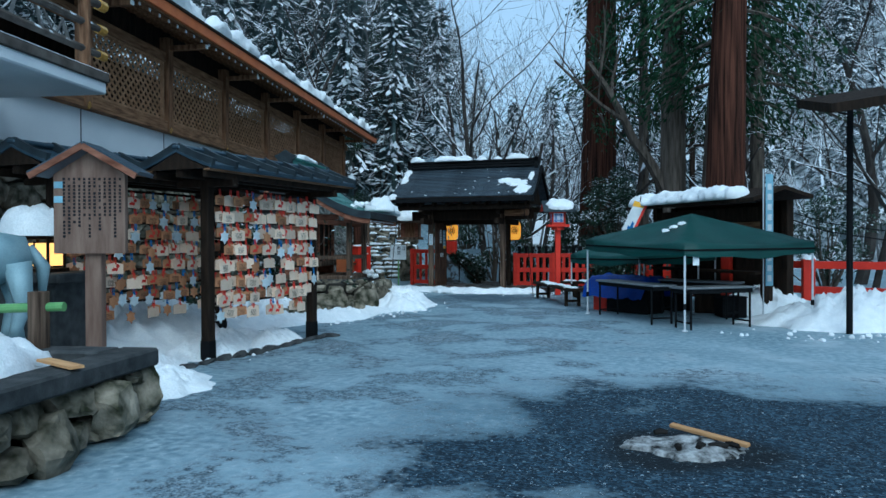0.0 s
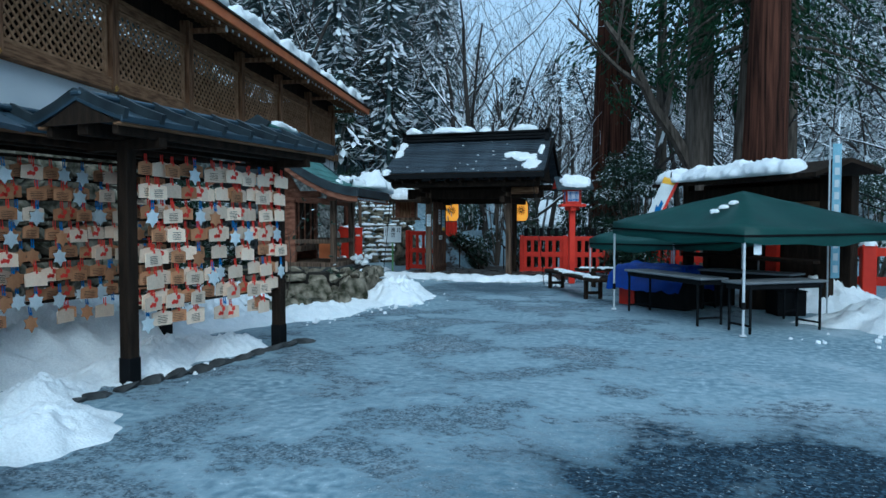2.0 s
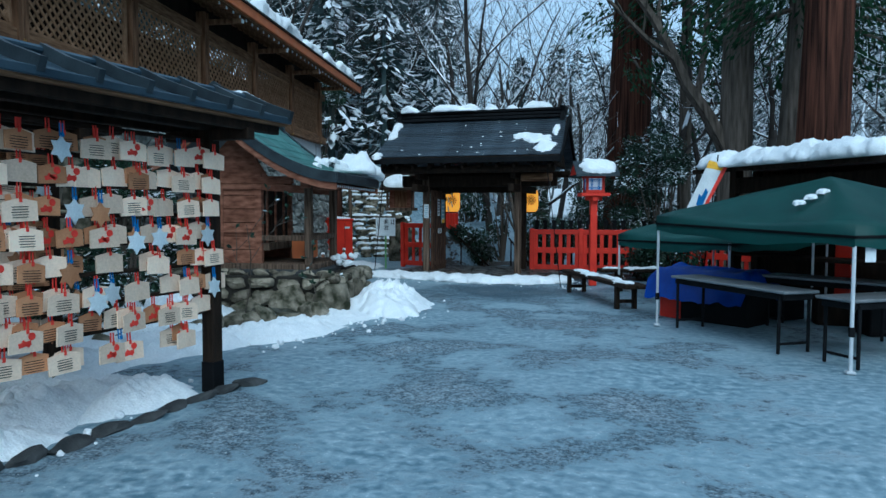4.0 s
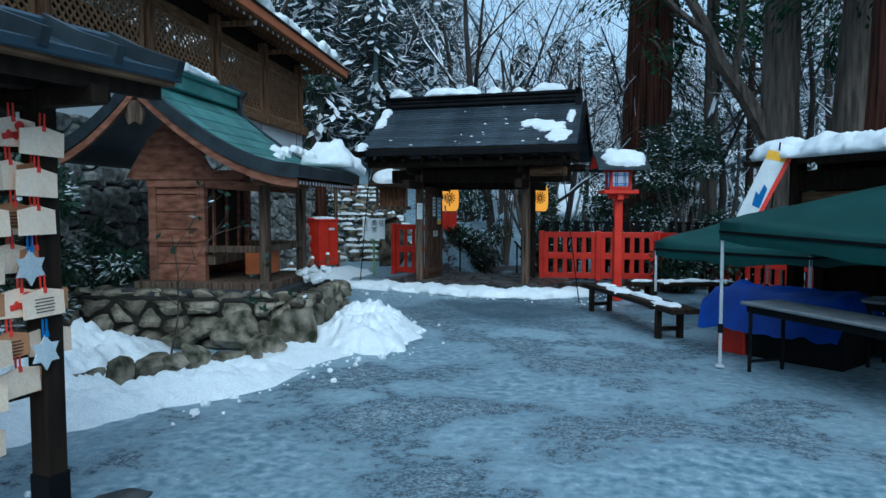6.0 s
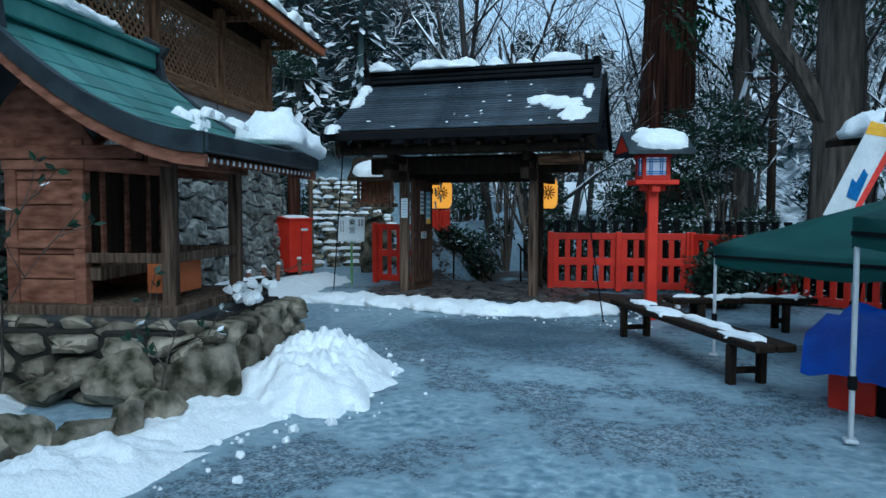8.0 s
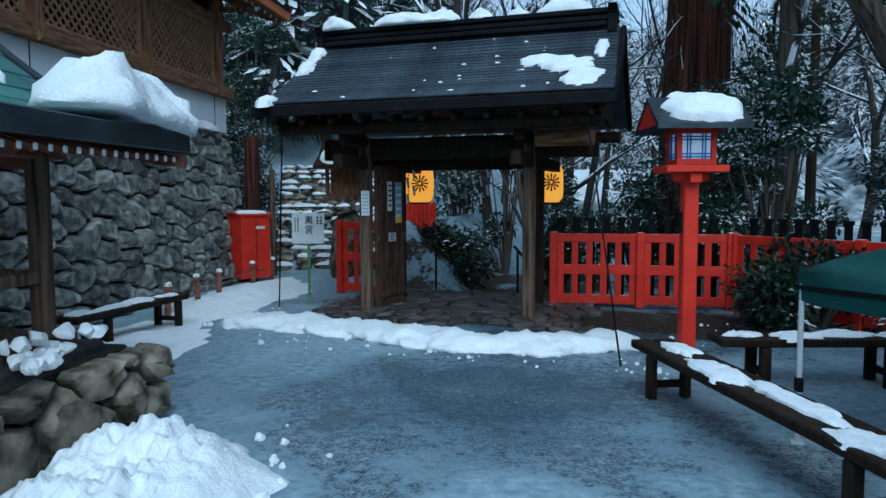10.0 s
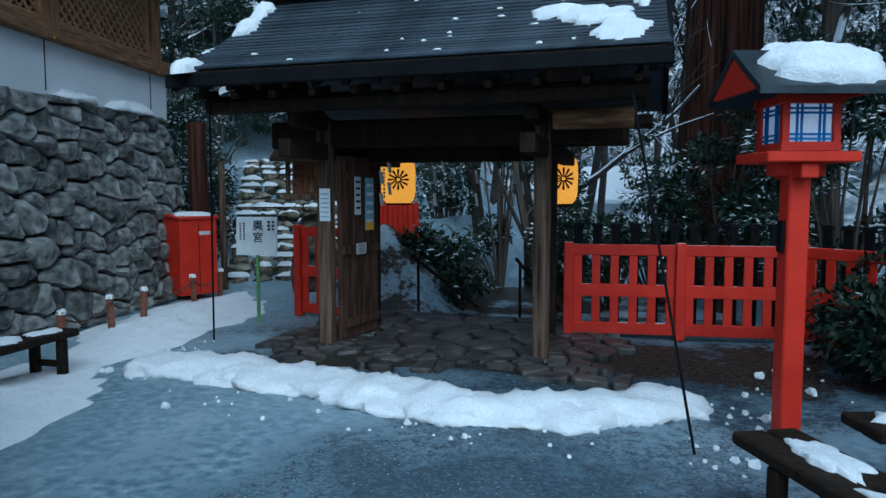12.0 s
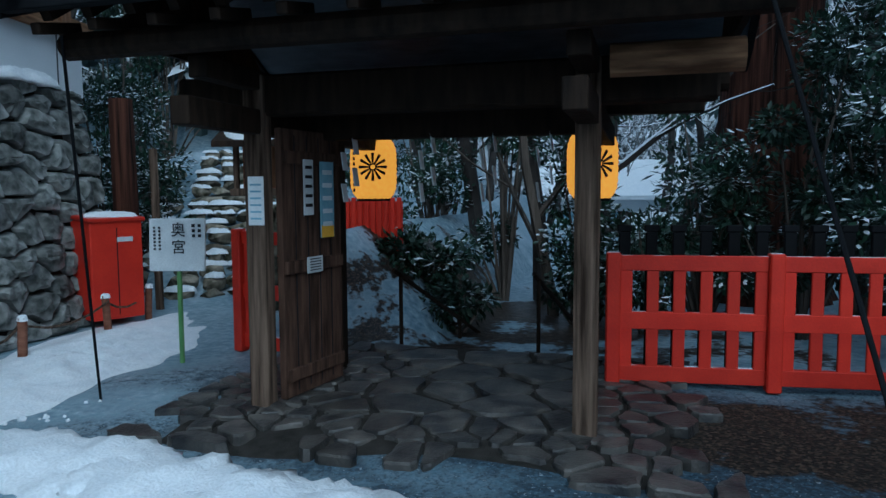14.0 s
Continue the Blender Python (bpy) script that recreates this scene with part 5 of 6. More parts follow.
def boulder_platform():
    t = thing("stone_platform", SM, "mossy boulder platform under the small shrine", "platform", kind="structure")
    part("core", box(((-1.0, 0.75, 0.3), (2.6, 2.4, 0.6)), bevel=0.02), MORTAR, t)
    part("mortar_bed", box(((-0.9, 0.7, 0.62), (2.3, 2.1, 0.12)), bevel=0.03), CURB, t)
    rnd = random.Random(21)

    rubble(t, pose(0.45, -0.42, 0, 0, 0, 180), 3.6, 0.58, 26, 0.16, MOSSSTONE, 0.12, 21, "boulder")
    rubble(t, pose(0.42, -0.35, 0, 0, 0, 90) @ Matrix.Diagonal((1, -1, 1, 1)), 2.5, 0.6, 18, 0.14, MOSSSTONE, 0.1, 22, "boulder")
    for i, (x, y, sx, sz) in enumerate(((0.42, -0.38, 0.62, 0.62), (-0.15, -0.52, 0.6, 0.5), (0.5, 0.3, 0.5, 0.46), (0.46, 0.95, 0.5, 0.44), (-0.8, -0.56, 0.5, 0.32))):
        part("boulder", stone(400 + i, (sx, 0.5, sz), 0.25), MOSSSTONE, t, "", True).matrix_basis = pose(x, y, sz * 0.42, rnd.uniform(-9, 9), rnd.uniform(-14, 14), rnd.uniform(0, 90))
    for i in range(14):
        part("boulder", stone(420 + i, (0.36, 0.3, 0.15), 0.25), MOSSSTONE, t, "", True).matrix_basis = pose(-2.3 + 0.2 * i, -0.3 + 0.05 * (i % 2), 0.62, rnd.uniform(-6, 6), rnd.uniform(-6, 6), rnd.uniform(-20, 20))
    for k in range(16):
        o = new("snowball", link_mesh("snowball", stone(k, (0.13, 0.13, 0.11), 0.2), SNOW, True))
        o.matrix_basis = SM @ pose(0.15 + 0.3 * random.random(), 0.75 + 0.75 * random.random(), 0.71 + 0.1 * (k % 3 == 0))
        tagged(o, "fist-sized snowball on the stone platform", "snowball", "snowballs")


boulder_platform()
# low rock edging of the planted bed before the shrine
rk = thing("rock_edging", pose(-1.25, -9.1, 0, 0, 0, 66), "low row of mossy rocks edging the snowy bed", "edging", kind="structure")
rnd = random.Random(31)
for i in range(12):
    part("rock", stone(300 + i, (0.44 * rnd.uniform(0.7, 1.4), 0.32, 0.32 * rnd.uniform(0.8, 1.25)), 0.35), MOSSSTONE, rk, "", True).matrix_basis = pose(-1.0 + i * 0.29, rnd.uniform(-0.06, 0.06), 0.09, rnd.uniform(-15, 15), rnd.uniform(-25, 25), rnd.uniform(-20, 20))


# ---- things by the terrace wall ----
def red_box():
    t = thing("red_cabinet", pose(-5.2, 3.75, 0.1, 0, 0, 66), "red painted metal equipment cabinet with a sloping lid", "cabinet")
    part("body", box(((0, 0, 0.62), (0.66, 0.55, 1.25)), bevel=0.015), VERMILION, t)
    part("lid", box(((0, 0, 1.27), (0.72, 0.62, 0.05), (4, 0, 0)), bevel=0.01), VERMILION, t)
    part("lid_snow", snow_cap(0.34, 0.26, 0.05, 2), SNOW, t, "", True).location = (0.05, 0, 1.29)
    part("label_plate", box(((0.1, -0.28, 1.0), (0.2, 0.01, 0.06)), bevel=0.002), PAPER, t)
    part("door_seam", box(((0.0, -0.277, 0.6), (0.012, 0.006, 1.1)), bevel=0), INK, t)


red_box()
t = thing("cut_trunk", pose(-5.75, 4.75, 0, 0, 0, 0), "reddish sawn trunk standing by the terrace wall corner", "post")
part("trunk", tube([(0, 0, -0.1), (0.02, 0, 1.5), (0, 0, 3.0)], [0.2, 0.17, 0.16], 12), BARK, t, "", True)
part("stake", tube([(0.45, 0.1, -0.1), (0.43, 0.1, 2.3)], 0.06, 10), GREYWOOD, t)
t = thing("sign_stand", pose(-3.02, 2.25, 0, 0, 0, 14), "white direction sign with black characters on a green pole", "sign")
part("pole", tube([(0, 0, -0.05), (0, 0, 1.0)], 0.025, 10), BAMBOO, t)
sb = part("board", box(((0, -0.02, 1.17), (0.56, 0.03, 0.52), (-4, 0, 0)), bevel=0.008), PAPER, t)


def characters(text, size, m, material, parent, label=""):
    cu = bpy.data.curves.new("characters", "FONT")
    cu.body, cu.size, cu.align_x, cu.align_y, cu.extrude = text, size, "CENTER", "CENTER", 0.002
    tmp = bpy.data.objects.new("characters", cu)
    scene.collection.objects.link(tmp)
    me = bpy.data.meshes.new_from_object(tmp.evaluated_get(bpy.context.evaluated_depsgraph_get()))
    bpy.data.objects.remove(tmp)
    me.materials.append(material)
    ob = share("characters", me, parent, m)
    return ob


characters("奥", 0.15, pose(0.02, -0.045, 1.31, 90), INK, sb)
characters("宮", 0.15, pose(0.02, -0.042, 1.14, 90), INK, sb)
part("arrow", box(((0, -0.04, 1.0), (0.36, 0.006, 0.018)), ((0.16, -0.04, 1.018), (0.07, 0.006, 0.016), (0, 30, 0)), bevel=0), INK, sb)
part("small_text", box(*[((0.17 + 0.06 * (k % 2), -0.04, 1.36 - 0.05 * (k // 2)), (0.03, 0.006, 0.03)) for k in range(6)], *[((-0.17 - 0.05 * (k % 2), -0.04, 1.34 - 0.035 * (k // 2)), (0.02, 0.006, 0.02)) for k in range(14)], bevel=0), INK, sb)
# rope barrier
rp = [(-4.05, -0.1), (-4.35, 1.0), (-4.5, 1.75), (-4.75, 3.2), (-4.9, 4.1)]
for i, (x, y) in enumerate(rp):
    t = thing("rope_stake", pose(x, y, 0, 0, 3 * (-1) ** i, 0), "short round wooden stake carrying a rope", "stake", "rope stakes")
    part("stake", tube([(0, 0, -0.1), (0, 0, 0.46)], 0.045, 10), SHRINEWOOD, t)
    part("stake_snow", snow_cap(0.05, 0.05, 0.04, i), SNOW, t, "", True).location = (0, 0, 0.45)
    if i + 1 < len(rp):
        nx, ny = rp[i + 1][0] - x, rp[i + 1][1] - y
        part("rope", tube([(nx * f, ny * f, 0.38 - 0.5 * f * (1 - f)) for f in (0, 0.25, 0.5, 0.75, 1)], 0.014, 6), GREYWOOD, t, "sagging rope")


def bench(m, ln, label, legs=(0.25, 0.75), tall=0.46, wide=0.4, snow=True):
    t = thing("bench", m, label, "bench", "benches")
    for k in (-1, 1):
        part("seat_plank", box(((ln / 2, k * wide / 4, tall - 0.04), (ln, wide / 2 - 0.015, 0.07)), bevel=0.012), DARKWOOD, t)
    for x in legs:
        for y in (-wide * 0.38, wide * 0.38):
            part("leg", box(((x, y, (tall - 0.08) / 2), (0.09, 0.07, tall - 0.08))), DARKWOOD, t)
        part("stretcher", box(((x, 0, 0.14), (0.05, wide * 0.7, 0.06))), DARKWOOD, t)
    if snow:
        for k in range(4):
            part("seat_snow", snow_cap(ln * (0.09 + 0.035 * (k % 3)), wide * (0.3 + 0.07 * (k % 2)), 0.03, ln + k, 10, 50, 0.5, 0.9), SNOW, t, "thin broken sheet of snow", True).location = (ln * (0.14 + 0.24 * k), 0.03 * (-1) ** k, tall - 0.005)
    return t


d = Vector((4.18 - 2.78, -5.0 + 2.15))
bench(pose(2.76, -2.05, 0, 0, 0, math.degrees(math.atan2(d.y, d.x))), d.length, "long dark plank bench dusted with snow", (0.35, d.length - 0.45))
bench(pose(3.3, -1.75, 0, 0, 0, 17), 1.9, "dark plank bench with snow beside the lantern post", (0.4, 1.5))
bench(pose(-3.35, -0.75, 0, 0, 0, -86), 2.0, "mossy plank bench under snow by the terrace wall", (0.2, 1.5), 0.45)


# ---- stalls ----
def tent(corners, zs, peak, label, legs, seed):
    c = [Vector((x, y, z)) for (x, y), z in zip(corners, zs)]
    mid = sum(c, Vector()) / 4
    t = thing("canopy_tent", pose(mid.x, mid.y, 0), label, "tent", "green tents")
    o = Vector((mid.x, mid.y, 0))
    c = [q - o for q in c]
    top = Vector((0, 0, peak))
    bm = bmesh.new()
    n = 8
    for a, b in zip(c, c[1:] + c[:1]):
        rows = []
        for i in range(n + 1):
            f = i / n
            row = []
            for j in range(n + 1):
                e = a.lerp(b, j / n)
                q = top.lerp(e, f)
                sag = -0.12 * math.sin(math.pi * f) * (1 - abs(2 * j / n - 1)) * f - 0.07 * f * math.sin(math.pi * j / n)
                q.z += sag + 0.02 * noise.noise(Vector((q.x * 3, q.y * 3, seed)))
                row.append(bm.verts.new(q))
            rows.append(row)
        for r0, r1 in zip(rows, rows[1:]):
            for j in range(n):
                bm.faces.new((r0[j], r0[j + 1], r1[j + 1], r1[j]))
        low = [bm.verts.new(v.co + Vector((0, 0, -0.2 - 0.02 * math.sin(j * 1.7)))) for j, v in enumerate(rows[-1])]
        for j in range(n):
            bm.faces.new((rows[-1][j], rows[-1][j + 1], low[j + 1], low[j]))
    bmesh.ops.remove_doubles(bm, verts=bm.verts[:], dist=1e-4)
    bmesh.ops.recalc_face_normals(bm, faces=bm.faces[:])
    cv = part("canopy", bm, CANVAS, t, "dark green canvas canopy", True)
    for k in range(3):
        part("canopy_snow", snow_cap(0.07, 0.05, 0.025, k + seed, ragged=0.5), SNOW, cv, "", True).matrix_basis = pose(-0.2 - 0.15 * k, -0.6 - 0.12 * k, peak - 0.2 - 0.07 * k, 18, -8)
    for i in legs:
        p = part("leg", box(((c[i].x * 0.985, c[i].y * 0.985, c[i].z / 2 - 0.05), (0.035, 0.035, c[i].z - 0.08))), METAL, t, "pale metal leg")
        part("foot", box(((c[i].x * 0.985, c[i].y * 0.985, 0.01), (0.09, 0.09, 0.03))), METAL, p)
        part("clamp", box(((c[i].x * 0.985, c[i].y * 0.985, 0.42), (0.055, 0.055, 0.1))), BLACK, p)
    for a, b in zip(c, c[1:] + c[:1]):
        part("truss", beam(a + Vector((0, 0, -0.12)), b + Vector((0, 0, -0.12)), 0.025, 0.03), BLACK, t)


tent([(6.36, -8.6), (8.62, -7.05), (6.75, -4.45), (4.44, -6.0)], (1.5, 1.52, 1.55, 1.58), 2.08, "dark green pop-up canopy tent standing low on the snow", (0, 1, 2, 3), 1)
tent([(5.5, -5.1), (7.2, -3.3), (5.5, -1.6), (3.75, -3.2)], (1.25, 1.3, 1.3, 1.22), 1.75, "second green canopy tent behind the first", (0, 1, 2, 3), 2)


def folding_table(a, b, label, tall=0.72, wide=0.5):
    a, b = Vector(a), Vector(b)
    d = b - a
    t = thing("folding_table", pose(a.x, a.y, 0, 0, 0, math.degrees(math.atan2(d.y, d.x))), label, "table", "folding tables")
    ln = d.length
    part("tabletop", box(((ln / 2, 0, tall), (ln, wide, 0.035)), bevel=0.01), TABLETOP, t)
    part("apron", box(((ln / 2, 0, tall - 0.06), (ln - 0.1, wide - 0.08, 0.07))), BLACK, t)
    for x in (0.12, ln - 0.12):
        for y in (-wide * 0.42, wide * 0.42):
            part("leg", box(((x, y, tall / 2 - 0.02), (0.035, 0.035, tall - 0.05))), BLACK, t)
        part("foot_bar", box(((x, 0, 0.12), (0.03, wide * 0.8, 0.03))), BLACK, t)


folding_table((4.85, -6.0, 0), (6.05, -7.75, 0), "long folding table with a pale top under the tent")
folding_table((6.25, -8.3, 0), (7.45, -7.45, 0), "folding table with dark legs under the tent")
folding_table((6.0, -5.4, 0), (7.4, -6.4, 0), "folding table at the back of the tent")
# tarpaulin over stacked goods
tp = thing("covered_stack", pose(5.25, -5.25, 0, 0, 0, -35), "stacked crates covered by a loose blue tarpaulin", "stack")
part("crate", box(((0.1, 0, 0.3), (1.3, 0.6, 0.6)), bevel=0.02), BLACK, tp)
part("crate", box(((-0.5, -0.1, 0.2), (0.35, 0.5, 0.4)), bevel=0.02), VERMILION, tp, "red crate")
bm = bmesh.new()
rows = []
for i in range(25):
    row = []
    for j in range(21):
        u, v = i / 24 - 0.5, j / 20 - 0.5
        x, y = u * 1.7, v * 1.25
        over = max(abs(x) - 0.72, abs(y) - 0.33, 0)
        z = 0.78 - over * 1.55 + 0.07 * noise.noise(Vector((x * 3, y * 3, 1))) + 0.04 * noise.noise(Vector((x * 9, y * 9, 3)))
        row.append(bm.verts.new((x * (1 - 0.25 * over), y * (1 - 0.25 * over), z)))
    rows.append(row)
for r0, r1 in zip(rows, rows[1:]):
    for j in range(20):
        bm.faces.new((r0[j], r1[j], r1[j + 1], r0[j + 1]))
part("tarpaulin", bm, TARP, tp, "crumpled blue tarpaulin", True)
for k, (x, y) in enumerate(((6.9, -5.2), (7.3, -5.9), (6.3, -4.7))):
    bx = new("crate", link_mesh("crate", box(((0, 0, 0.2), (0.5, 0.4, 0.4)), ((0, 0, 0.41), (0.53, 0.43, 0.03)), bevel=0.015), BLACK if k else DARKWOOD))
    bx.matrix_basis = pose(x, y, 0, 0, 0, 20 * k)
    tagged(bx, "dark storage crate under the tent", "crate", "crates")
nt = new("paper_tag", link_mesh("paper_tag", box(((0, 0, 0), (0.11, 0.01, 0.16)), bevel=0.002), PAPER))
nt.matrix_basis = pose(6.55, -8.4, 1.2, 0, 0, 20)
tagged(nt, "small white paper tag hung on the tent", "tag")


def stall():
    a, b = Vector((5.36, -1.95, 0)), Vector((7.93, -5.48, 0))
    d = b - a
    ln = d.length
    t = thing("stall", pose(a.x, a.y, 0, 0, 0, math.degrees(math.atan2(d.y, d.x))), "dark timber stall with thick snow sliding off its roof", "stall")
    for x in (0.3, ln - 0.3):
        for y in (0.4, 0.95):
            part("post", box(((x, y, 1.2), (0.18, 0.18, 2.4))), DARKWOOD, t)
    part("back_wall", box(((ln / 2, 0.95, 1.3), (ln - 0.8, 0.06, 2.2))), DARKWOOD, t)
    part("header", box(((ln / 2, 0.38, 2.12), (ln - 0.4, 0.12, 0.3))), DARKWOOD, t)
    part("header", box(((ln / 2, 0.42, 1.75), (ln - 0.4, 0.05, 0.4))), WOODH, t)
    part("counter", box(((ln / 2, 0.4, 0.85), (ln - 0.7, 0.5, 0.06))), DARKWOOD, t)
    part("roof", sheet([(-0.3, 2.42), (0.5, 2.68), (1.25, 2.5)], -0.1, ln + 0.1, 0.08), DARKWOOD, t)
    part("roof_snow", snow_bar(ln * 0.93, 0.75, 0.3, 5, 0.3), SNOW, t, "thick roll of snow", True).matrix_basis = pose(ln * 0.46, -0.08, 2.42)
    part("post_red", box(((ln * 0.55, 0.8, 0.7), (0.3, 0.1, 1.3))), VERMILION, t, "red board")


stall()
bn = thing("leaning_banner", pose(5.1, -2.9, 0), "white and orange printed banner leaning by the stall", "banner")
bm = prism([(-0.22, 1.55), (0.05, 1.55), (0.48, 2.5), (0.22, 2.56)], 0.015)
part("cloth", bm, PAPER, bn)
part("print", prism([(0.05, 1.56), (0.11, 1.56), (0.53, 2.45), (0.47, 2.47)], 0.012), RED, bn, "red stripe").location = (0, -0.004, 0)
part("print", prism([(0.16, 2.42), (0.42, 2.36), (0.47, 2.47), (0.21, 2.55)], 0.012), YELLOW, bn, "orange top").location = (0, -0.006, 0)
part("print", prism([(0.0, 1.75), (0.1, 1.7), (0.2, 1.98), (0.16, 2.05), (0.09, 1.9), (0.05, 1.95)], 0.012), CORDBLUE, bn, "blue brush mark").location = (0, -0.008, 0)
part("pole", tube([(0.1, 0.02, 0), (0.36, 0.02, 2.65)], 0.012, 6), BLACK, bn)
bb = thing("banner_flag", pose(7.98, -6.05, 0, 0, 0, 20), "tall narrow pale blue banner flag on a pole", "flag")
part("pole", tube([(-0.1, 0, 0), (-0.1, 0, 2.95)], 0.014, 6), METAL, bb)
part("cloth", box(((0.02, 0, 1.75), (0.15, 0.012, 2.2)), bevel=0.003), BLUEINK, bb)
part("print", box(*[((0.02, -0.009, 2.6 - k * 0.2), (0.08, 0.004, 0.12)) for k in range(10)], bevel=0), PAPER, bb)
lp = thing("shelter", pose(8.95, -8.1, 0, 0, 0, 12), "snow-covered lean-to roof on a thin black post", "shelter")
part("post", tube([(0, 0, -0.1), (0, 0, 3.8)], 0.05, 10), BLACK, lp)
part("roof", sheet([(-0.6, 3.05), (0.6, 3.05)], -0.6, 3.6, 0.14), DARKWOOD, lp).matrix_basis = pose(0.15, 0, 0.1, 14, -8) @ pose(0, 0, 0.75)
part("roof_snow", snow_bar(3.6, 1.25, 0.22, 8), SNOW, lp, "", True).matrix_basis = pose(1.95, -0.95, 4.06, 14, -8)
part("post", tube([(3.3, 0, -2.5), (3.3, 0, 4.2)], 0.045, 10), BLACK, lp)
part("bracket", tube([(0, -0.02, 3.6), (-0.2, -0.02, 3.65), (-0.25, -0.02, 3.8)], 0.015, 6), BLACK, lp)


# ---- steps and little shrine on the slope ----
st = thing("stone_steps", pose(-5.0, 6.0, 0, 0, 0, 28), "snowy stone steps climbing the wooded slope", "steps", kind="structure")
rstep = random.Random(61)
for i in range(16):
    x = -0.95
    while x < 0.85:
        w = rstep.uniform(0.35, 0.7)
        part("step", stone(600 + i * 7 + int(x * 9), (w, 0.46, 0.27), 0.2), MOSSSTONE, st, "", True).matrix_basis = pose(x + w / 2, 0.36 * i + 0.25 + rstep.uniform(-0.04, 0.04), 0.165 * i + 0.02, 0, rstep.uniform(-5, 5), rstep.uniform(-8, 8))
        if rstep.random() < 0.62:
            part("step_snow", snow_cap(w * rstep.uniform(0.35, 0.55), rstep.uniform(0.1, 0.17), 0.06, i + x, 6, 30, 0.45, 0.8), SNOW, st, "", True).location = (x + w / 2, 0.36 * i + 0.22, 0.165 * i + 0.13)
        x += w * 0.95
for i in range(30):
    side = -1 if i % 3 == 0 else 1
    a_, o_ = 0.3 + 0.17 * i, side * (1.15 + 0.55 * rstep.random())
    q = Matrix.Rotation(radians(28), 4, "Z") @ Vector((o_, a_, 0)) + Vector((-5.0, 6.0, 0))
    w = rstep.uniform(0.35, 0.75)
    zz = max(float(height(q.x, q.y)), 0.46 * (a_ - 0.3) - 0.1)
    ro = thing("bank_rock", pose(q.x, q.y, zz, 0, 0, rstep.uniform(0, 360)), "dark mossy rock with snow on the slope by the steps", "rock", "bank rocks")
    part("rock", stone(700 + i, (w, w * 0.8, w * 0.75), 0.3), MOSSSTONE, ro, "", True).location = (0, 0, w * 0.2)
    part("snow", snow_cap(w * 0.34, w * 0.26, 0.06, i, 6, 30, 0.5, 0.8), SNOW, ro, "", True).location = (0.03, 0, w * 0.5)
sh = thing("hillside_shrine", pose(-3.7, 5.35, 0, 0, 0, 12), "tiny wooden shrine on a stone base under snow", "shrine")
part("base", stone(5, (0.95, 0.9, 1.75), 0.15), MOSSSTONE, sh, "", True).location = (0, 0, 0.75)
part("deck", box(((0, 0, 1.68), (0.95, 0.9, 0.1))), GREYWOOD, sh)
part("body", box(((0, 0.1, 2.05), (0.75, 0.6, 0.7))), SHRINEWOOD, sh)
part("door", box(((0, -0.21, 2.03), (0.4, 0.03, 0.55))), WOOD, sh)
for x in (-0.4, 0.4):
    part("post", box(((x, -0.38, 2.05), (0.07, 0.07, 0.7))), GREYWOOD, sh)
part("roof", sheet([(-0.75, 2.36), (-0.3, 2.58), (0, 2.9), (0.3, 2.58), (0.75, 2.36)], -0.6, 0.6, 0.08), DARKWOOD, sh)
part("roof_snow", snow_cap(0.58, 0.4, 0.16, 3, ragged=0.12), SNOW, sh, "", True).matrix_basis = pose(0, -0.4, 2.54, 30)


# ---- trees ----
class Buf:
    def __init__(self):
        self.v, self.f = [], []

    def tube(self, pts, rad, sides):
        base = len(self.v)
        for i, q in enumerate(pts):
            d = (pts[min(i + 1, len(pts) - 1)] - pts[max(i - 1, 0)]).normalized()
            a = d.cross(Vector((0.31, 0.95, 0.05))).normalized()
            b = d.cross(a)
            for k in range(sides):
                self.v.append(q + rad[i] * (math.cos(k * math.tau / sides) * a + math.sin(k * math.tau / sides) * b))
        for i in range(len(pts) - 1):
            for k in range(sides):
                self.f.append((base + i * sides + k, base + i * sides + (k + 1) % sides, base + (i + 1) * sides + (k + 1) % sides, base + (i + 1) * sides + k))

    def leaf(self, c, d, n, ln, w):
        d = d.normalized()
        s = d.cross(n).normalized() * w * 0.5
        b = len(self.v)
        self.v += [c, c + d * ln * 0.5 + s, c + d * ln, c + d * ln * 0.5 - s]
        self.f.append((b, b + 1, b + 2, b + 3))

    def mesh(self, name, material, smooth_faces=False):
        me = bpy.data.meshes.new(name)
        me.from_pydata([tuple(q) for q in self.v], [], self.f)
        me.materials.append(material)
        if smooth_faces:
            me.polygons.foreach_set("use_smooth", [True] * len(me.polygons))
        return me


def rand_dir(r):
    return Vector((r.gauss(0, 1), r.gauss(0, 1), r.gauss(0, 1))).normalized()


def grow(buf, r, start, way, ln, rad, depth, up=0.12, tips=None):
    n = 5 if depth > 2 else 3
    pts, rads, q, d = [start], [rad], start.copy(), way.normalized()
    for i in range(n):
        d = (d + rand_dir(r) * 0.17 + Vector((0, 0, up * 0.4))).normalized()
        q = q + d * ln / n
        pts.append(q)
        rads.append(rad * (1 - 0.62 * (i + 1) / n))
    buf.tube(pts, rads, 7 if depth > 3 else 4 if depth > 1 else 3)
    if tips is not None and depth <= 1:
        tips.append((q, d))
    if depth == 0:
        return
    kids = 4 if depth > 2 else 3
    for k in range(kids):
        f = 0.3 + 0.7 * (k + r.random() * 0.7) / kids
        i = min(int(f * n), n - 1)
        p = pts[i].lerp(pts[i + 1], f * n - i if f < 1 else 1)
        side = rand_dir(r)
        side = (side - d * side.dot(d)).normalized()
        grow(buf, r, p, d * 0.6 + side * 0.8 + Vector((0, 0, up)), ln * r.uniform(0.5, 0.7), max(rads[i] * 0.55, 0.006), depth - 1, up, tips)


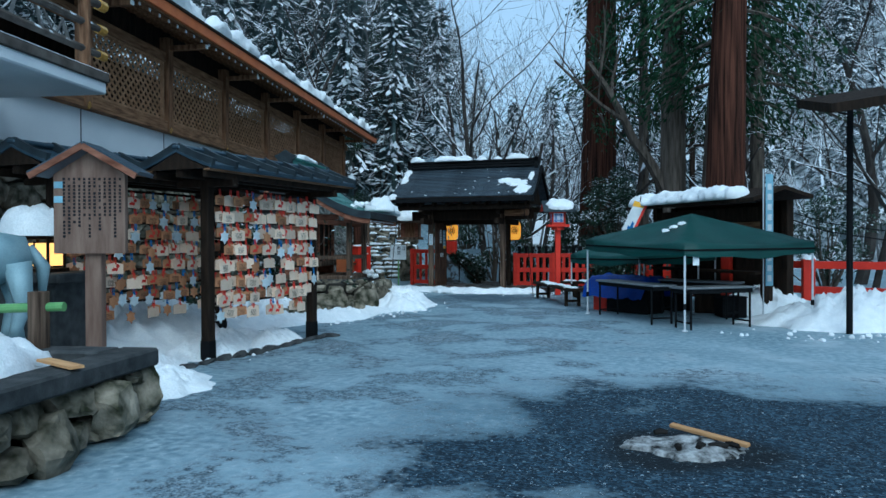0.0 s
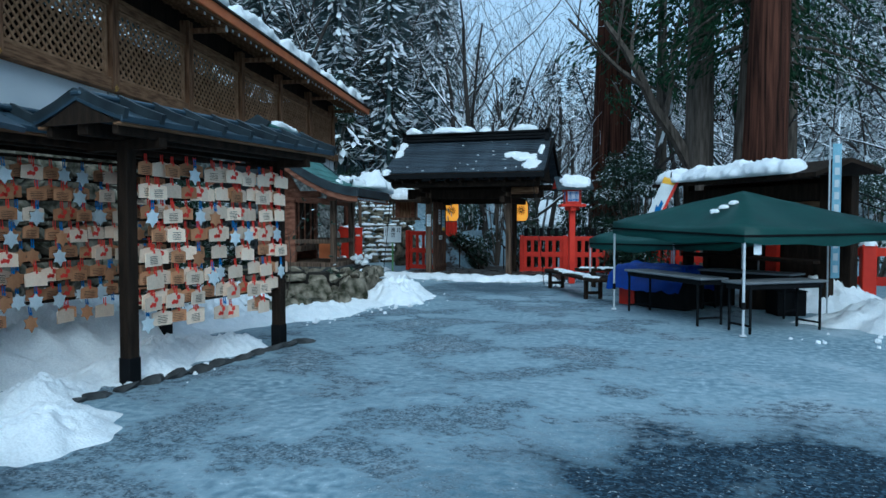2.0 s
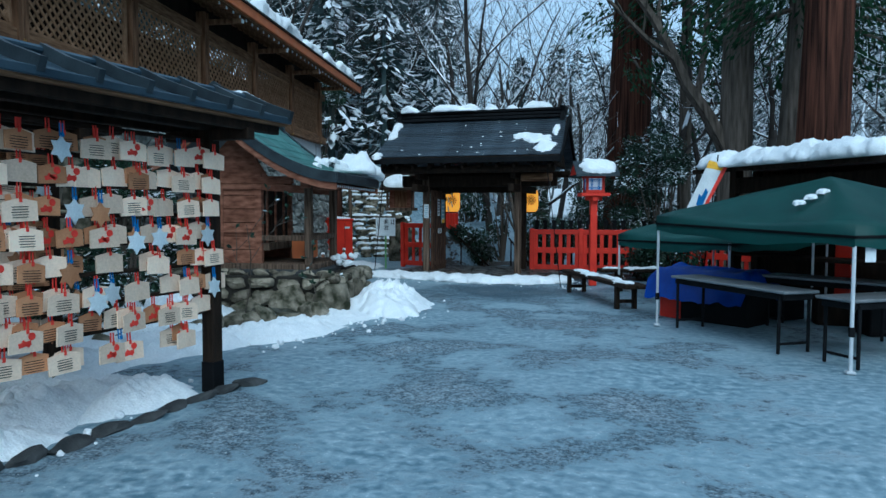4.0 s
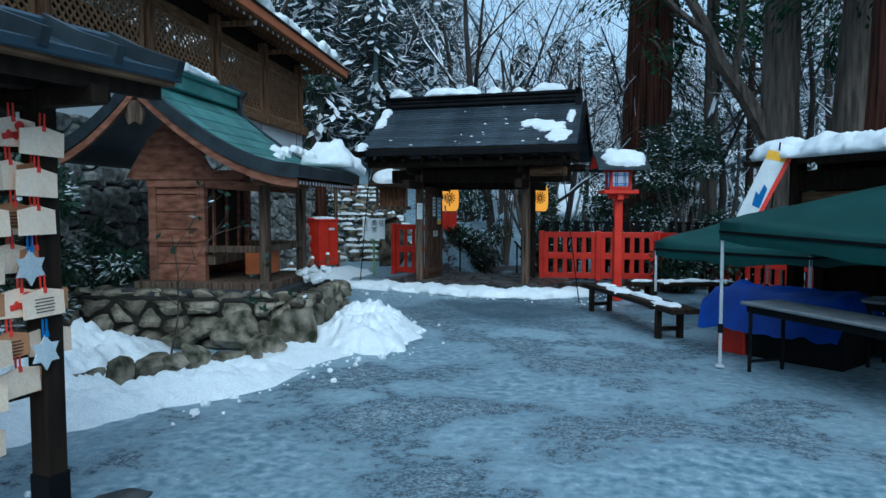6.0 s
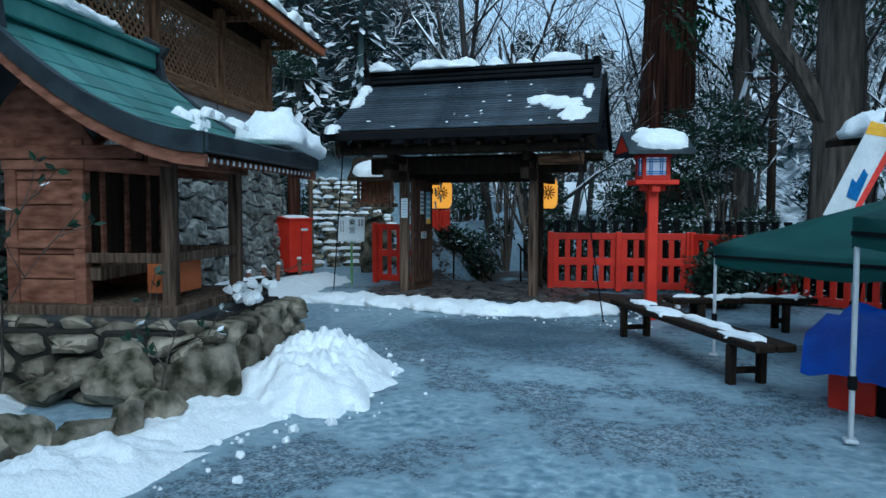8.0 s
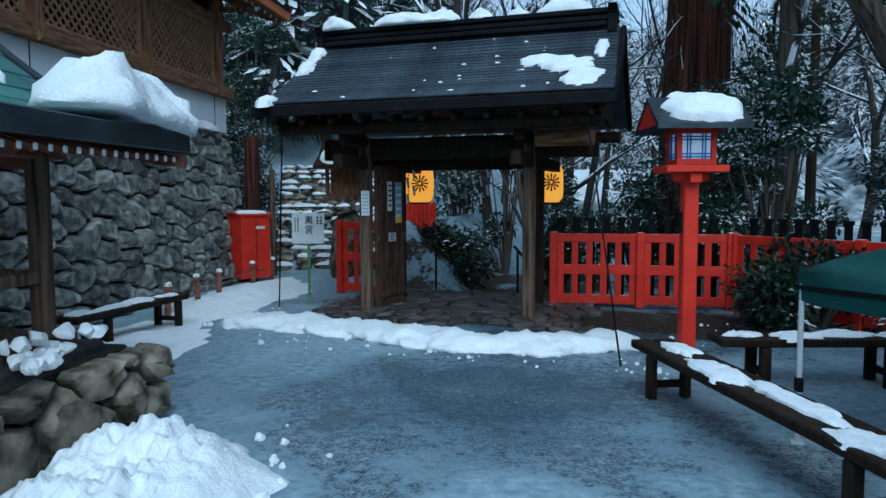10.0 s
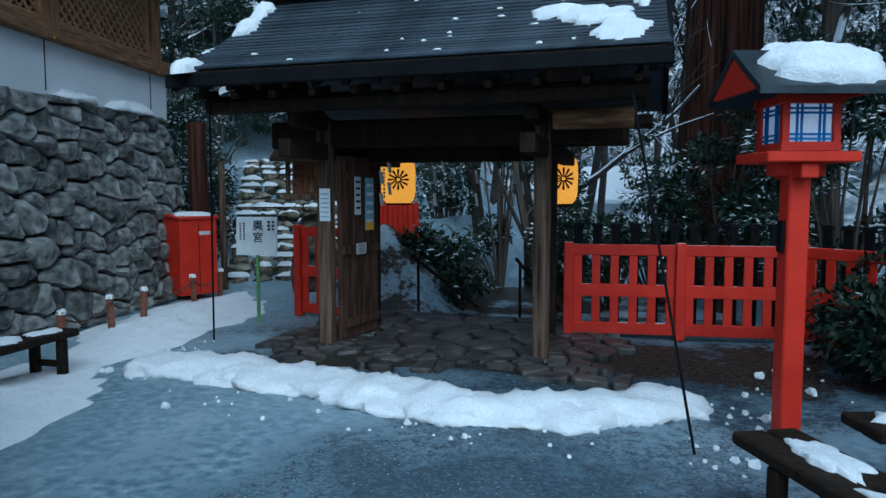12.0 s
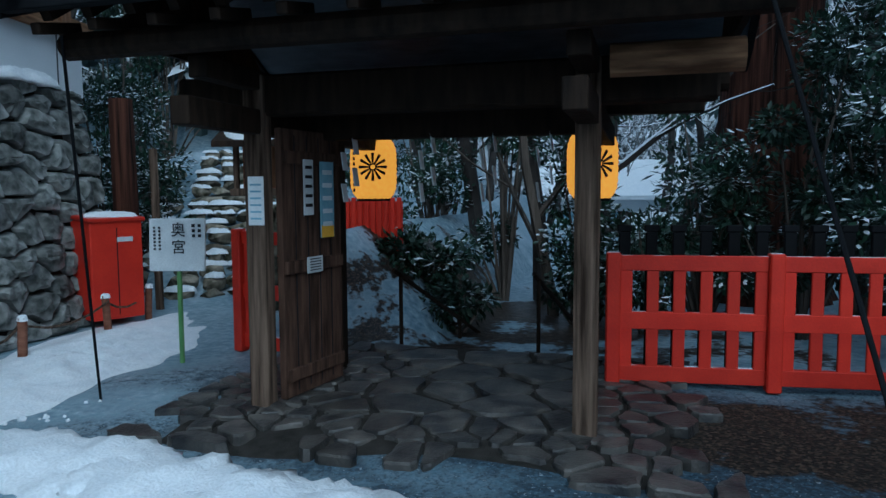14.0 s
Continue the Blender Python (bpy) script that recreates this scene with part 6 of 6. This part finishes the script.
def bare_tree(seed, tall=9.0, rad=0.13, depth=4):
    r, b = random.Random(seed), Buf()
    grow(b, r, Vector((0, 0, -0.3)), Vector((r.uniform(-0.15, 0.15), r.uniform(-0.15, 0.15), 1)), tall * 0.75, rad, depth, 0.2)
    return b


def place_bare(meshes, x, y, s, turn, label="leafless tree with snow along its branches"):
    o = new("bare_tree", meshes)
    o.matrix_basis = pose(x, y, float(height(x, y)), 0, 0, turn) @ Matrix.Diagonal((s, s, s, 1))
    return tagged(o, label, "tree", "bare trees")


BARE = [bare_tree(k, 9, 0.12 + 0.03 * (k % 3), 4) for k in range(5)]
BARE_MESH = [b.mesh("bare_tree", TWIG) for b in BARE]
rt = random.Random(77)
spots = [(-1.6, 9.5), (-0.2, 7.8), (0.8, 8.6), (1.9, 12.5), (-3.0, 13.5), (0.2, 13), (3.0, 15), (5.5, 12), (4.6, 6.8), (7.5, 7.5), (9, 10.5), (-5, 16), (-7.5, 13.5), (-1.5, 18), (2, 20), (6.5, 18), (10, 15), (13, 9), (12, 3), (15, 1), (14, -3), (17, -1), (13.5, 6), (-9.5, 10), (-10.5, 15), (-4, 21), (0, 24), (9.5, 21), (17, 12), (20, 5), (21, -4), (18, -8), (-8.5, 18), (-12, 9)]
for i, (x, y) in enumerate(spots):
    place_bare(BARE_MESH[i % 5], x, y, rt.uniform(0.85, 1.5), rt.uniform(0, 360))
# slender leaning trunk seen through the gate
b = Buf()
grow(b, random.Random(5), Vector((0.25, 6.6, -1.9)), Vector((0.05, 0.02, 1)), 6, 0.12, 2)
tagged(new("bare_tree", b.mesh("bare_tree", GREYBARK)), "slim grey leaning tree beyond the gate", "tree", "bare trees")


def far_woods(name, bufs, material, spots_, label, smin, smax, seed):
    r = random.Random(seed)
    vs, fs, off = [], [], 0
    arr = [(np.array([tuple(q) for q in b.v]), b.f) for b in bufs]
    for x, y in spots_:
        v, f = arr[r.randrange(len(arr))]
        s, a = r.uniform(smin, smax), r.uniform(0, math.tau)
        c, q = math.cos(a), math.sin(a)
        z = float(height(x, y))
        vs.append(np.stack([(v[:, 0] * c - v[:, 1] * q) * s + x, (v[:, 0] * q + v[:, 1] * c) * s + y, v[:, 2] * s + z], 1))
        fs += [tuple(i + off for i in face) for face in f]
        off += len(v)
    me = bpy.data.meshes.new(name)
    me.from_pydata(np.concatenate(vs).tolist(), [], fs)
    me.materials.append(material)
    tagged(new(name, me), label, "woods", kind="stuff")


def wedge(n, a0, a1, r0, r1, seed):
    r, out = random.Random(seed), []
    while len(out) < n:
        a, d = radians(r.uniform(a0, a1)), math.sqrt(r.uniform(r0 * r0, r1 * r1))
        out.append((2 + d * math.sin(a), d * math.cos(a)))
    return out


def conifer(seed, tall=12.0, leaves=1100, spread=2.2):
    r, b = random.Random(seed), Buf()
    b.tube([Vector((0, 0, -0.5)), Vector((0, 0, tall * 0.5)), Vector((0, 0, tall))], [0.16, 0.1, 0.02], 5)
    for k in range(leaves):
        z = tall * (0.12 + 0.88 * r.random() ** 1.15)
        rr = spread * (1 - z / tall) ** 0.8 * (0.25 + 0.75 * r.random()) * (0.8 + 0.4 * math.sin(z * 3.1))
        a = r.uniform(0, math.tau)
        o = Vector((math.cos(a), math.sin(a), 0))
        b.leaf(o * rr + Vector((0, 0, z - rr * 0.25)), o + Vector((0, 0, -0.35)) + rand_dir(r) * 0.5, Vector((0, 0, 1)) + rand_dir(r) * 0.5, r.uniform(0.4, 0.9), r.uniform(0.12, 0.3))
    return b


FARBARE = [bare_tree(20 + k, 9, 0.12, 3) for k in range(4)]
CON = [conifer(k) for k in range(3)]
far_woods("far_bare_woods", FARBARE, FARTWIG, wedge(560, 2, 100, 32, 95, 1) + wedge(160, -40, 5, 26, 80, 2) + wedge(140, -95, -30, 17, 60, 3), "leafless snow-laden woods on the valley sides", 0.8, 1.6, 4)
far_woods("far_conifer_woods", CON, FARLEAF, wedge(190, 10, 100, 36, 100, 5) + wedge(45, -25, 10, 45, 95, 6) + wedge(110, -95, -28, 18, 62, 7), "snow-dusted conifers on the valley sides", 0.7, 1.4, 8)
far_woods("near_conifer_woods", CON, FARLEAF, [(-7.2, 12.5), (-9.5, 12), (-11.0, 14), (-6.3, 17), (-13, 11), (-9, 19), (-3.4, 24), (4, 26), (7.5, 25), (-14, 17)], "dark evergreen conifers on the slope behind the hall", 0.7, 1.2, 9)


def cedar(x, y, dia, tall, label, seed, lean=(0, 0), bark=None, first=7.0, sprays=46, fork=None):
    r = random.Random(seed)
    t = thing("cedar_tree", pose(x, y, float(height(x, y))), label, "tree", "old cedars")
    bm = bmesh.new()
    sides, rows = 26, []
    zs = [-0.4, 0, 0.3, 0.8, 1.6, 3, 5, 7.5, 10, 13, 17, tall]
    for z in zs:
        base = dia / 2 * (1 - 0.55 * max(z, 0) / tall) * (1 + 0.45 * math.exp(-max(z, 0) / 0.6))
        row = []
        for k in range(sides):
            a = k * math.tau / sides
            rr = base * (1 + 0.05 * math.sin(a * 7 + seed) + 0.035 * ((-1) ** k) + 0.04 * noise.noise(Vector((math.cos(a) * 3, math.sin(a) * 3, z * 0.4 + seed))))
            row.append(bm.verts.new((lean[0] * z + rr * math.cos(a), lean[1] * z + rr * math.sin(a), z)))
        rows.append(row)
    for r0, r1 in zip(rows, rows[1:]):
        for k in range(sides):
            bm.faces.new((r0[k], r0[(k + 1) % sides], r1[(k + 1) % sides], r1[k]))
    bmesh.ops.recalc_face_normals(bm, faces=bm.faces[:])
    part("trunk", bm, bark or BARK, t, "", True)
    limbs, leaves = Buf(), Buf()
    for k in range(sprays):
        z = first + (tall - first) * (k / sprays)
        a = r.uniform(0, math.tau)
        ln = r.uniform(1.6, 3.4)
        o = Vector((lean[0] * z, lean[1] * z, z))
        d = Vector((math.cos(a), math.sin(a), -0.12))
        pts = [o + d * ln * f + Vector((0, 0, -0.35 * ln * f * f)) for f in (0.05, 0.35, 0.7, 1.0)]
        limbs.tube(pts, [0.07, 0.05, 0.03, 0.012], 5)
        for j in range(150):
            f = 0.25 + 0.8 * r.random()
            c = o + d * ln * f + Vector((0, 0, -0.35 * ln * f * f)) + rand_dir(r) * 0.45
            leaves.leaf(c, d * 0.7 + rand_dir(r) * 0.6 + Vector((0, 0, -0.75)), rand_dir(r), r.uniform(0.14, 0.32), r.uniform(0.05, 0.1))
    lm = new("branchwork", limbs.mesh("branchwork", GREYBARK))
    lm.parent = t
    cr = new("crown", leaves.mesh("crown", NEEDLE))
    cr.parent = t
    if fork:
        fb = Buf()
        grow(fb, random.Random(seed + 3), Vector(fork[0]), Vector(fork[1]), fork[2], fork[3], 3, 0.25)
        fo = new("limb", fb.mesh("limb", GREYBARK))
        fo.parent = t


cedar(3.25, 9.0, 1.55, 24, "massive old cedar with red-brown furrowed bark behind the gate", 1, (0.02, 0), None, 6.5, 40)
cedar(6.25, 3.05, 0.85, 20, "tall grey-barked cedar with a dark forking limb", 2, (0.005, 0), GREYBARK, 8.0, 36, ((-0.2, -0.1, 3.2), (-0.5, 0, 1), 5, 0.2))
cedar(7.55, -0.35, 1.05, 22, "tall cedar with reddish peeling bark behind the stall", 3, (0.022, 0), None, 6.5, 44)
cedar(7.3, 2.2, 0.75, 18, "leaning dark cedar between two larger trunks", 4, (0.05, 0.0), GREYBARK, 5.5, 40)
cedar(9.2, 6.5, 0.55, 18, "slim cedar farther down the slope", 5, (0, 0), GREYBARK, 7, 30)
cedar(5.2, 8.5, 0.45, 17, "slim cedar beyond the red fence", 6, (0, 0), GREYBARK, 7, 24)


def bush(x, y, rx, rz, leaves, label, seed, material=None, size=0.1, z0=None):
    r = random.Random(seed)
    z = float(height(x, y)) if z0 is None else z0
    t = thing("evergreen_bush", pose(x, y, z), label, "bush", "evergreen bushes")
    stems, lv = Buf(), Buf()
    blobs = []
    for k in range(int(9 + rx * 8)):
        a, e = r.uniform(0, math.tau), r.random() ** 0.6
        zc = rz * (0.2 + 0.75 * r.random())
        wid = rx * (1.0 - 0.55 * (zc / rz) ** 2)
        c = Vector((math.cos(a) * e * wid, math.sin(a) * e * wid, zc))
        blobs.append((c, r.uniform(0.28, 0.5) * (0.6 + 0.4 * rx)))
        stems.tube([Vector((c.x * 0.1, c.y * 0.1, -0.1)), c * 0.5 + rand_dir(r) * 0.1, c], [0.035, 0.022, 0.008], 4)
    for k in range(leaves):
        c, s = blobs[r.randrange(len(blobs))]
        o = rand_dir(r)
        q = c + Vector((o.x, o.y, o.z * 0.7)) * s * (0.5 + 0.5 * r.random())
        lv.leaf(q, o + rand_dir(r) * 0.8 + Vector((0, 0, -0.2)), Vector((0, 0, 1)) + rand_dir(r) * 0.7, size * r.uniform(0.8, 1.5), size * r.uniform(0.4, 0.6))
    so = new("branchwork", stems.mesh("branchwork", GREYBARK))
    so.parent = t
    lo = new("foliage", lv.mesh("foliage", material or LEAF))
    lo.parent = t
    return t


bush(4.5, 3.9, 1.15, 4.0, 6500, "tall glossy evergreen dusted with snow beside the old cedar", 1)
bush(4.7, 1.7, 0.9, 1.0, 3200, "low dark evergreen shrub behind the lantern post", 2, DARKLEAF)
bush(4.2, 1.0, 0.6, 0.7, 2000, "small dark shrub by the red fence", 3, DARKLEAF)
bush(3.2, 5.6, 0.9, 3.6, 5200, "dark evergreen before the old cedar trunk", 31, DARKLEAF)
bush(4.2, 6.9, 0.9, 4.6, 4600, "snow-flecked evergreen against the old cedar", 32)
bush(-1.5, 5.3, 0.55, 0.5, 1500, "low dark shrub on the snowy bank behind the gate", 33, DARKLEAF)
bush(0.7, 6.2, 0.8, 3.6, 3600, "evergreen shrub on the slope beyond the gate", 4)
bush(-0.8, 7.6, 0.9, 4.0, 3000, "snow-flecked evergreen on the bank behind the gate", 5)
bush(2.2, 6.6, 0.9, 3.4, 3600, "evergreen shrub beyond the red fence", 6)
bush(-2.6, 9.2, 1.0, 3.0, 3000, "broad-leaved evergreen on the snowy bank", 7)
bush(-8.5, 7.6, 1.6, 5.6, 7000, "tall dark evergreen at the end of the hall", 8)
bush(-9.4, 10.6, 1.6, 6.0, 6000, "tall dark evergreen above the stone steps", 9)
bush(-3.2, 12.2, 1.5, 5.0, 5000, "dark evergreen behind the little shrine", 10)
bush(-8.6, 13.5, 2.2, 9.0, 8000, "high evergreen tree crown behind the hall", 13)
bush(-3.0, -8.2, 0.9, 2.3, 5600, "dark shrub in shade beside the small shrine", 11)
bush(-3.6, -6.4, 0.8, 1.6, 3000, "dark shrub in shade behind the small shrine", 12)
bush(-2.3, -9.6, 0.7, 0.8, 1800, "low dark shrub in shade behind the rock edging", 14)
bush(-6.9, 6.6, 0.7, 1.9, 2600, "dark ferny shrub on the bank beside the steps", 21)
bush(-6.6, 5.2, 0.5, 2.6, 1800, "dark shrub at the end of the terrace wall", 22)
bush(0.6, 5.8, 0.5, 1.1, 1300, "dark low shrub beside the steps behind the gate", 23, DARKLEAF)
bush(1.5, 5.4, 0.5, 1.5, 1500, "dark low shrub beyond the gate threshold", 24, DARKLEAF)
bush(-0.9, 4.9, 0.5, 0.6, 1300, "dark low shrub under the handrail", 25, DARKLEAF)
bush(-3.0, 7.4, 0.8, 2.4, 2400, "dark broad-leaved shrub behind the tiny shrine", 26)
bush(7.0, 5.5, 1.2, 3.2, 4000, "snowy evergreen below the tall cedars", 15)
bush(10.5, 1.5, 1.4, 3.0, 3500, "snowy shrub beyond the red railing", 16)


def sapling(x, y, tall, seed):
    b, r = Buf(), random.Random(seed)
    tips = []
    grow(b, r, Vector((0, 0, 0)), Vector((0.05, 0, 1)), tall, 0.014, 2, 0.1, tips)
    t = thing("sapling", pose(x, y, 0.1), "thin young camellia sapling with a few leaves", "sapling", "saplings")
    o = new("stem", b.mesh("stem", GREYBARK))
    o.parent = t
    lv = Buf()
    for q, d in tips:
        for k in range(3):
            lv.leaf(q, d + rand_dir(r), rand_dir(r), 0.09, 0.045)
    o = new("leaves", lv.mesh("leaves", LEAF))
    o.parent = t


sapling(-1.1, -7.9, 1.35, 1)
sapling(-1.75, -9.2, 0.75, 2)
sapling(-0.55, -6.9, 0.6, 3)
# house far below the gate
hs = thing("far_house", pose(0.5, 36, -1.5, 0, 0, -12), "snow-roofed grey house beyond the woods", "house")
part("wall", box(((0, 0, 1.5), (9, 6, 3))), WHITEWALL, hs)
part("roof", sheet([(-3.8, 2.9), (0, 4.8), (3.8, 2.9)], -5, 5, 0.2), SNOW, hs)
for x in (-2.8, 0, 2.8):
    w = part("window", box(((x, -3.02, 1.5), (1.3, 0.06, 1.1))), BLUEINK, hs)
    part("window_frame", box(((x, -3.06, 1.5), (0.06, 0.05, 1.1)), ((x, -3.06, 2.08), (1.4, 0.06, 0.06)), ((x, -3.06, 0.92), (1.4, 0.06, 0.06))), DARKWOOD, w)
hut = thing("garden_shed", pose(1.8, 15.1, -1.75, 0, 0, -14), "low dark shed with snow on its roof beyond the fence", "shed")
part("wall", box(((0, 0, 1.2), (1.7, 1.4, 2.4))), DARKWOOD, hut)
part("roof", sheet([(-1.0, 2.35), (0, 2.85), (1.0, 2.35)], -1.1, 1.1, 0.1), DARKWOOD, hut)
part("roof_snow", snow_cap(1.0, 0.5, 0.12, 3, ragged=0.2), SNOW, hut, "ragged roof snow", True).matrix_basis = pose(0, -0.5, 2.6, 27)
up = thing("utility_pole", pose(7.4, 18.7, -1.0), "dark utility pole with short cross-arms among the trees", "pole")
part("shaft", tube([(0, 0, -0.5), (0, 0, 9.2)], [0.19, 0.14], 10), DARKWOOD, up)
for z in (7.6, 8.5):
    part("cross_arm", box(((-0.1, -0.1, z), (1.7, 0.1, 0.12))), DARKWOOD, up)
    for x in (-0.8, -0.3, 0.4, 0.65):
        part("insulator", tube([(x, -0.1, z + 0.05), (x, -0.1, z + 0.22)], [0.05, 0.04], 8), BLACK, up)
# cables across the valley
cb = thing("cable", pose(0, 0, 0), "dark overhead cable sagging across the court edge", "cable")
part("wire", tube([(7.9, -4.2, 2.3), (9.5, -3.4, 1.75), (12, -2.6, 1.35), (17, -1.5, 1.3)], 0.015, 6), BLACK, cb)
part("wire", tube([(7.9, -4.2, 2.45), (9.5, -3.2, 1.95), (12, -2.2, 1.6), (17, -1.0, 1.6)], 0.012, 6), BLACK, cb)
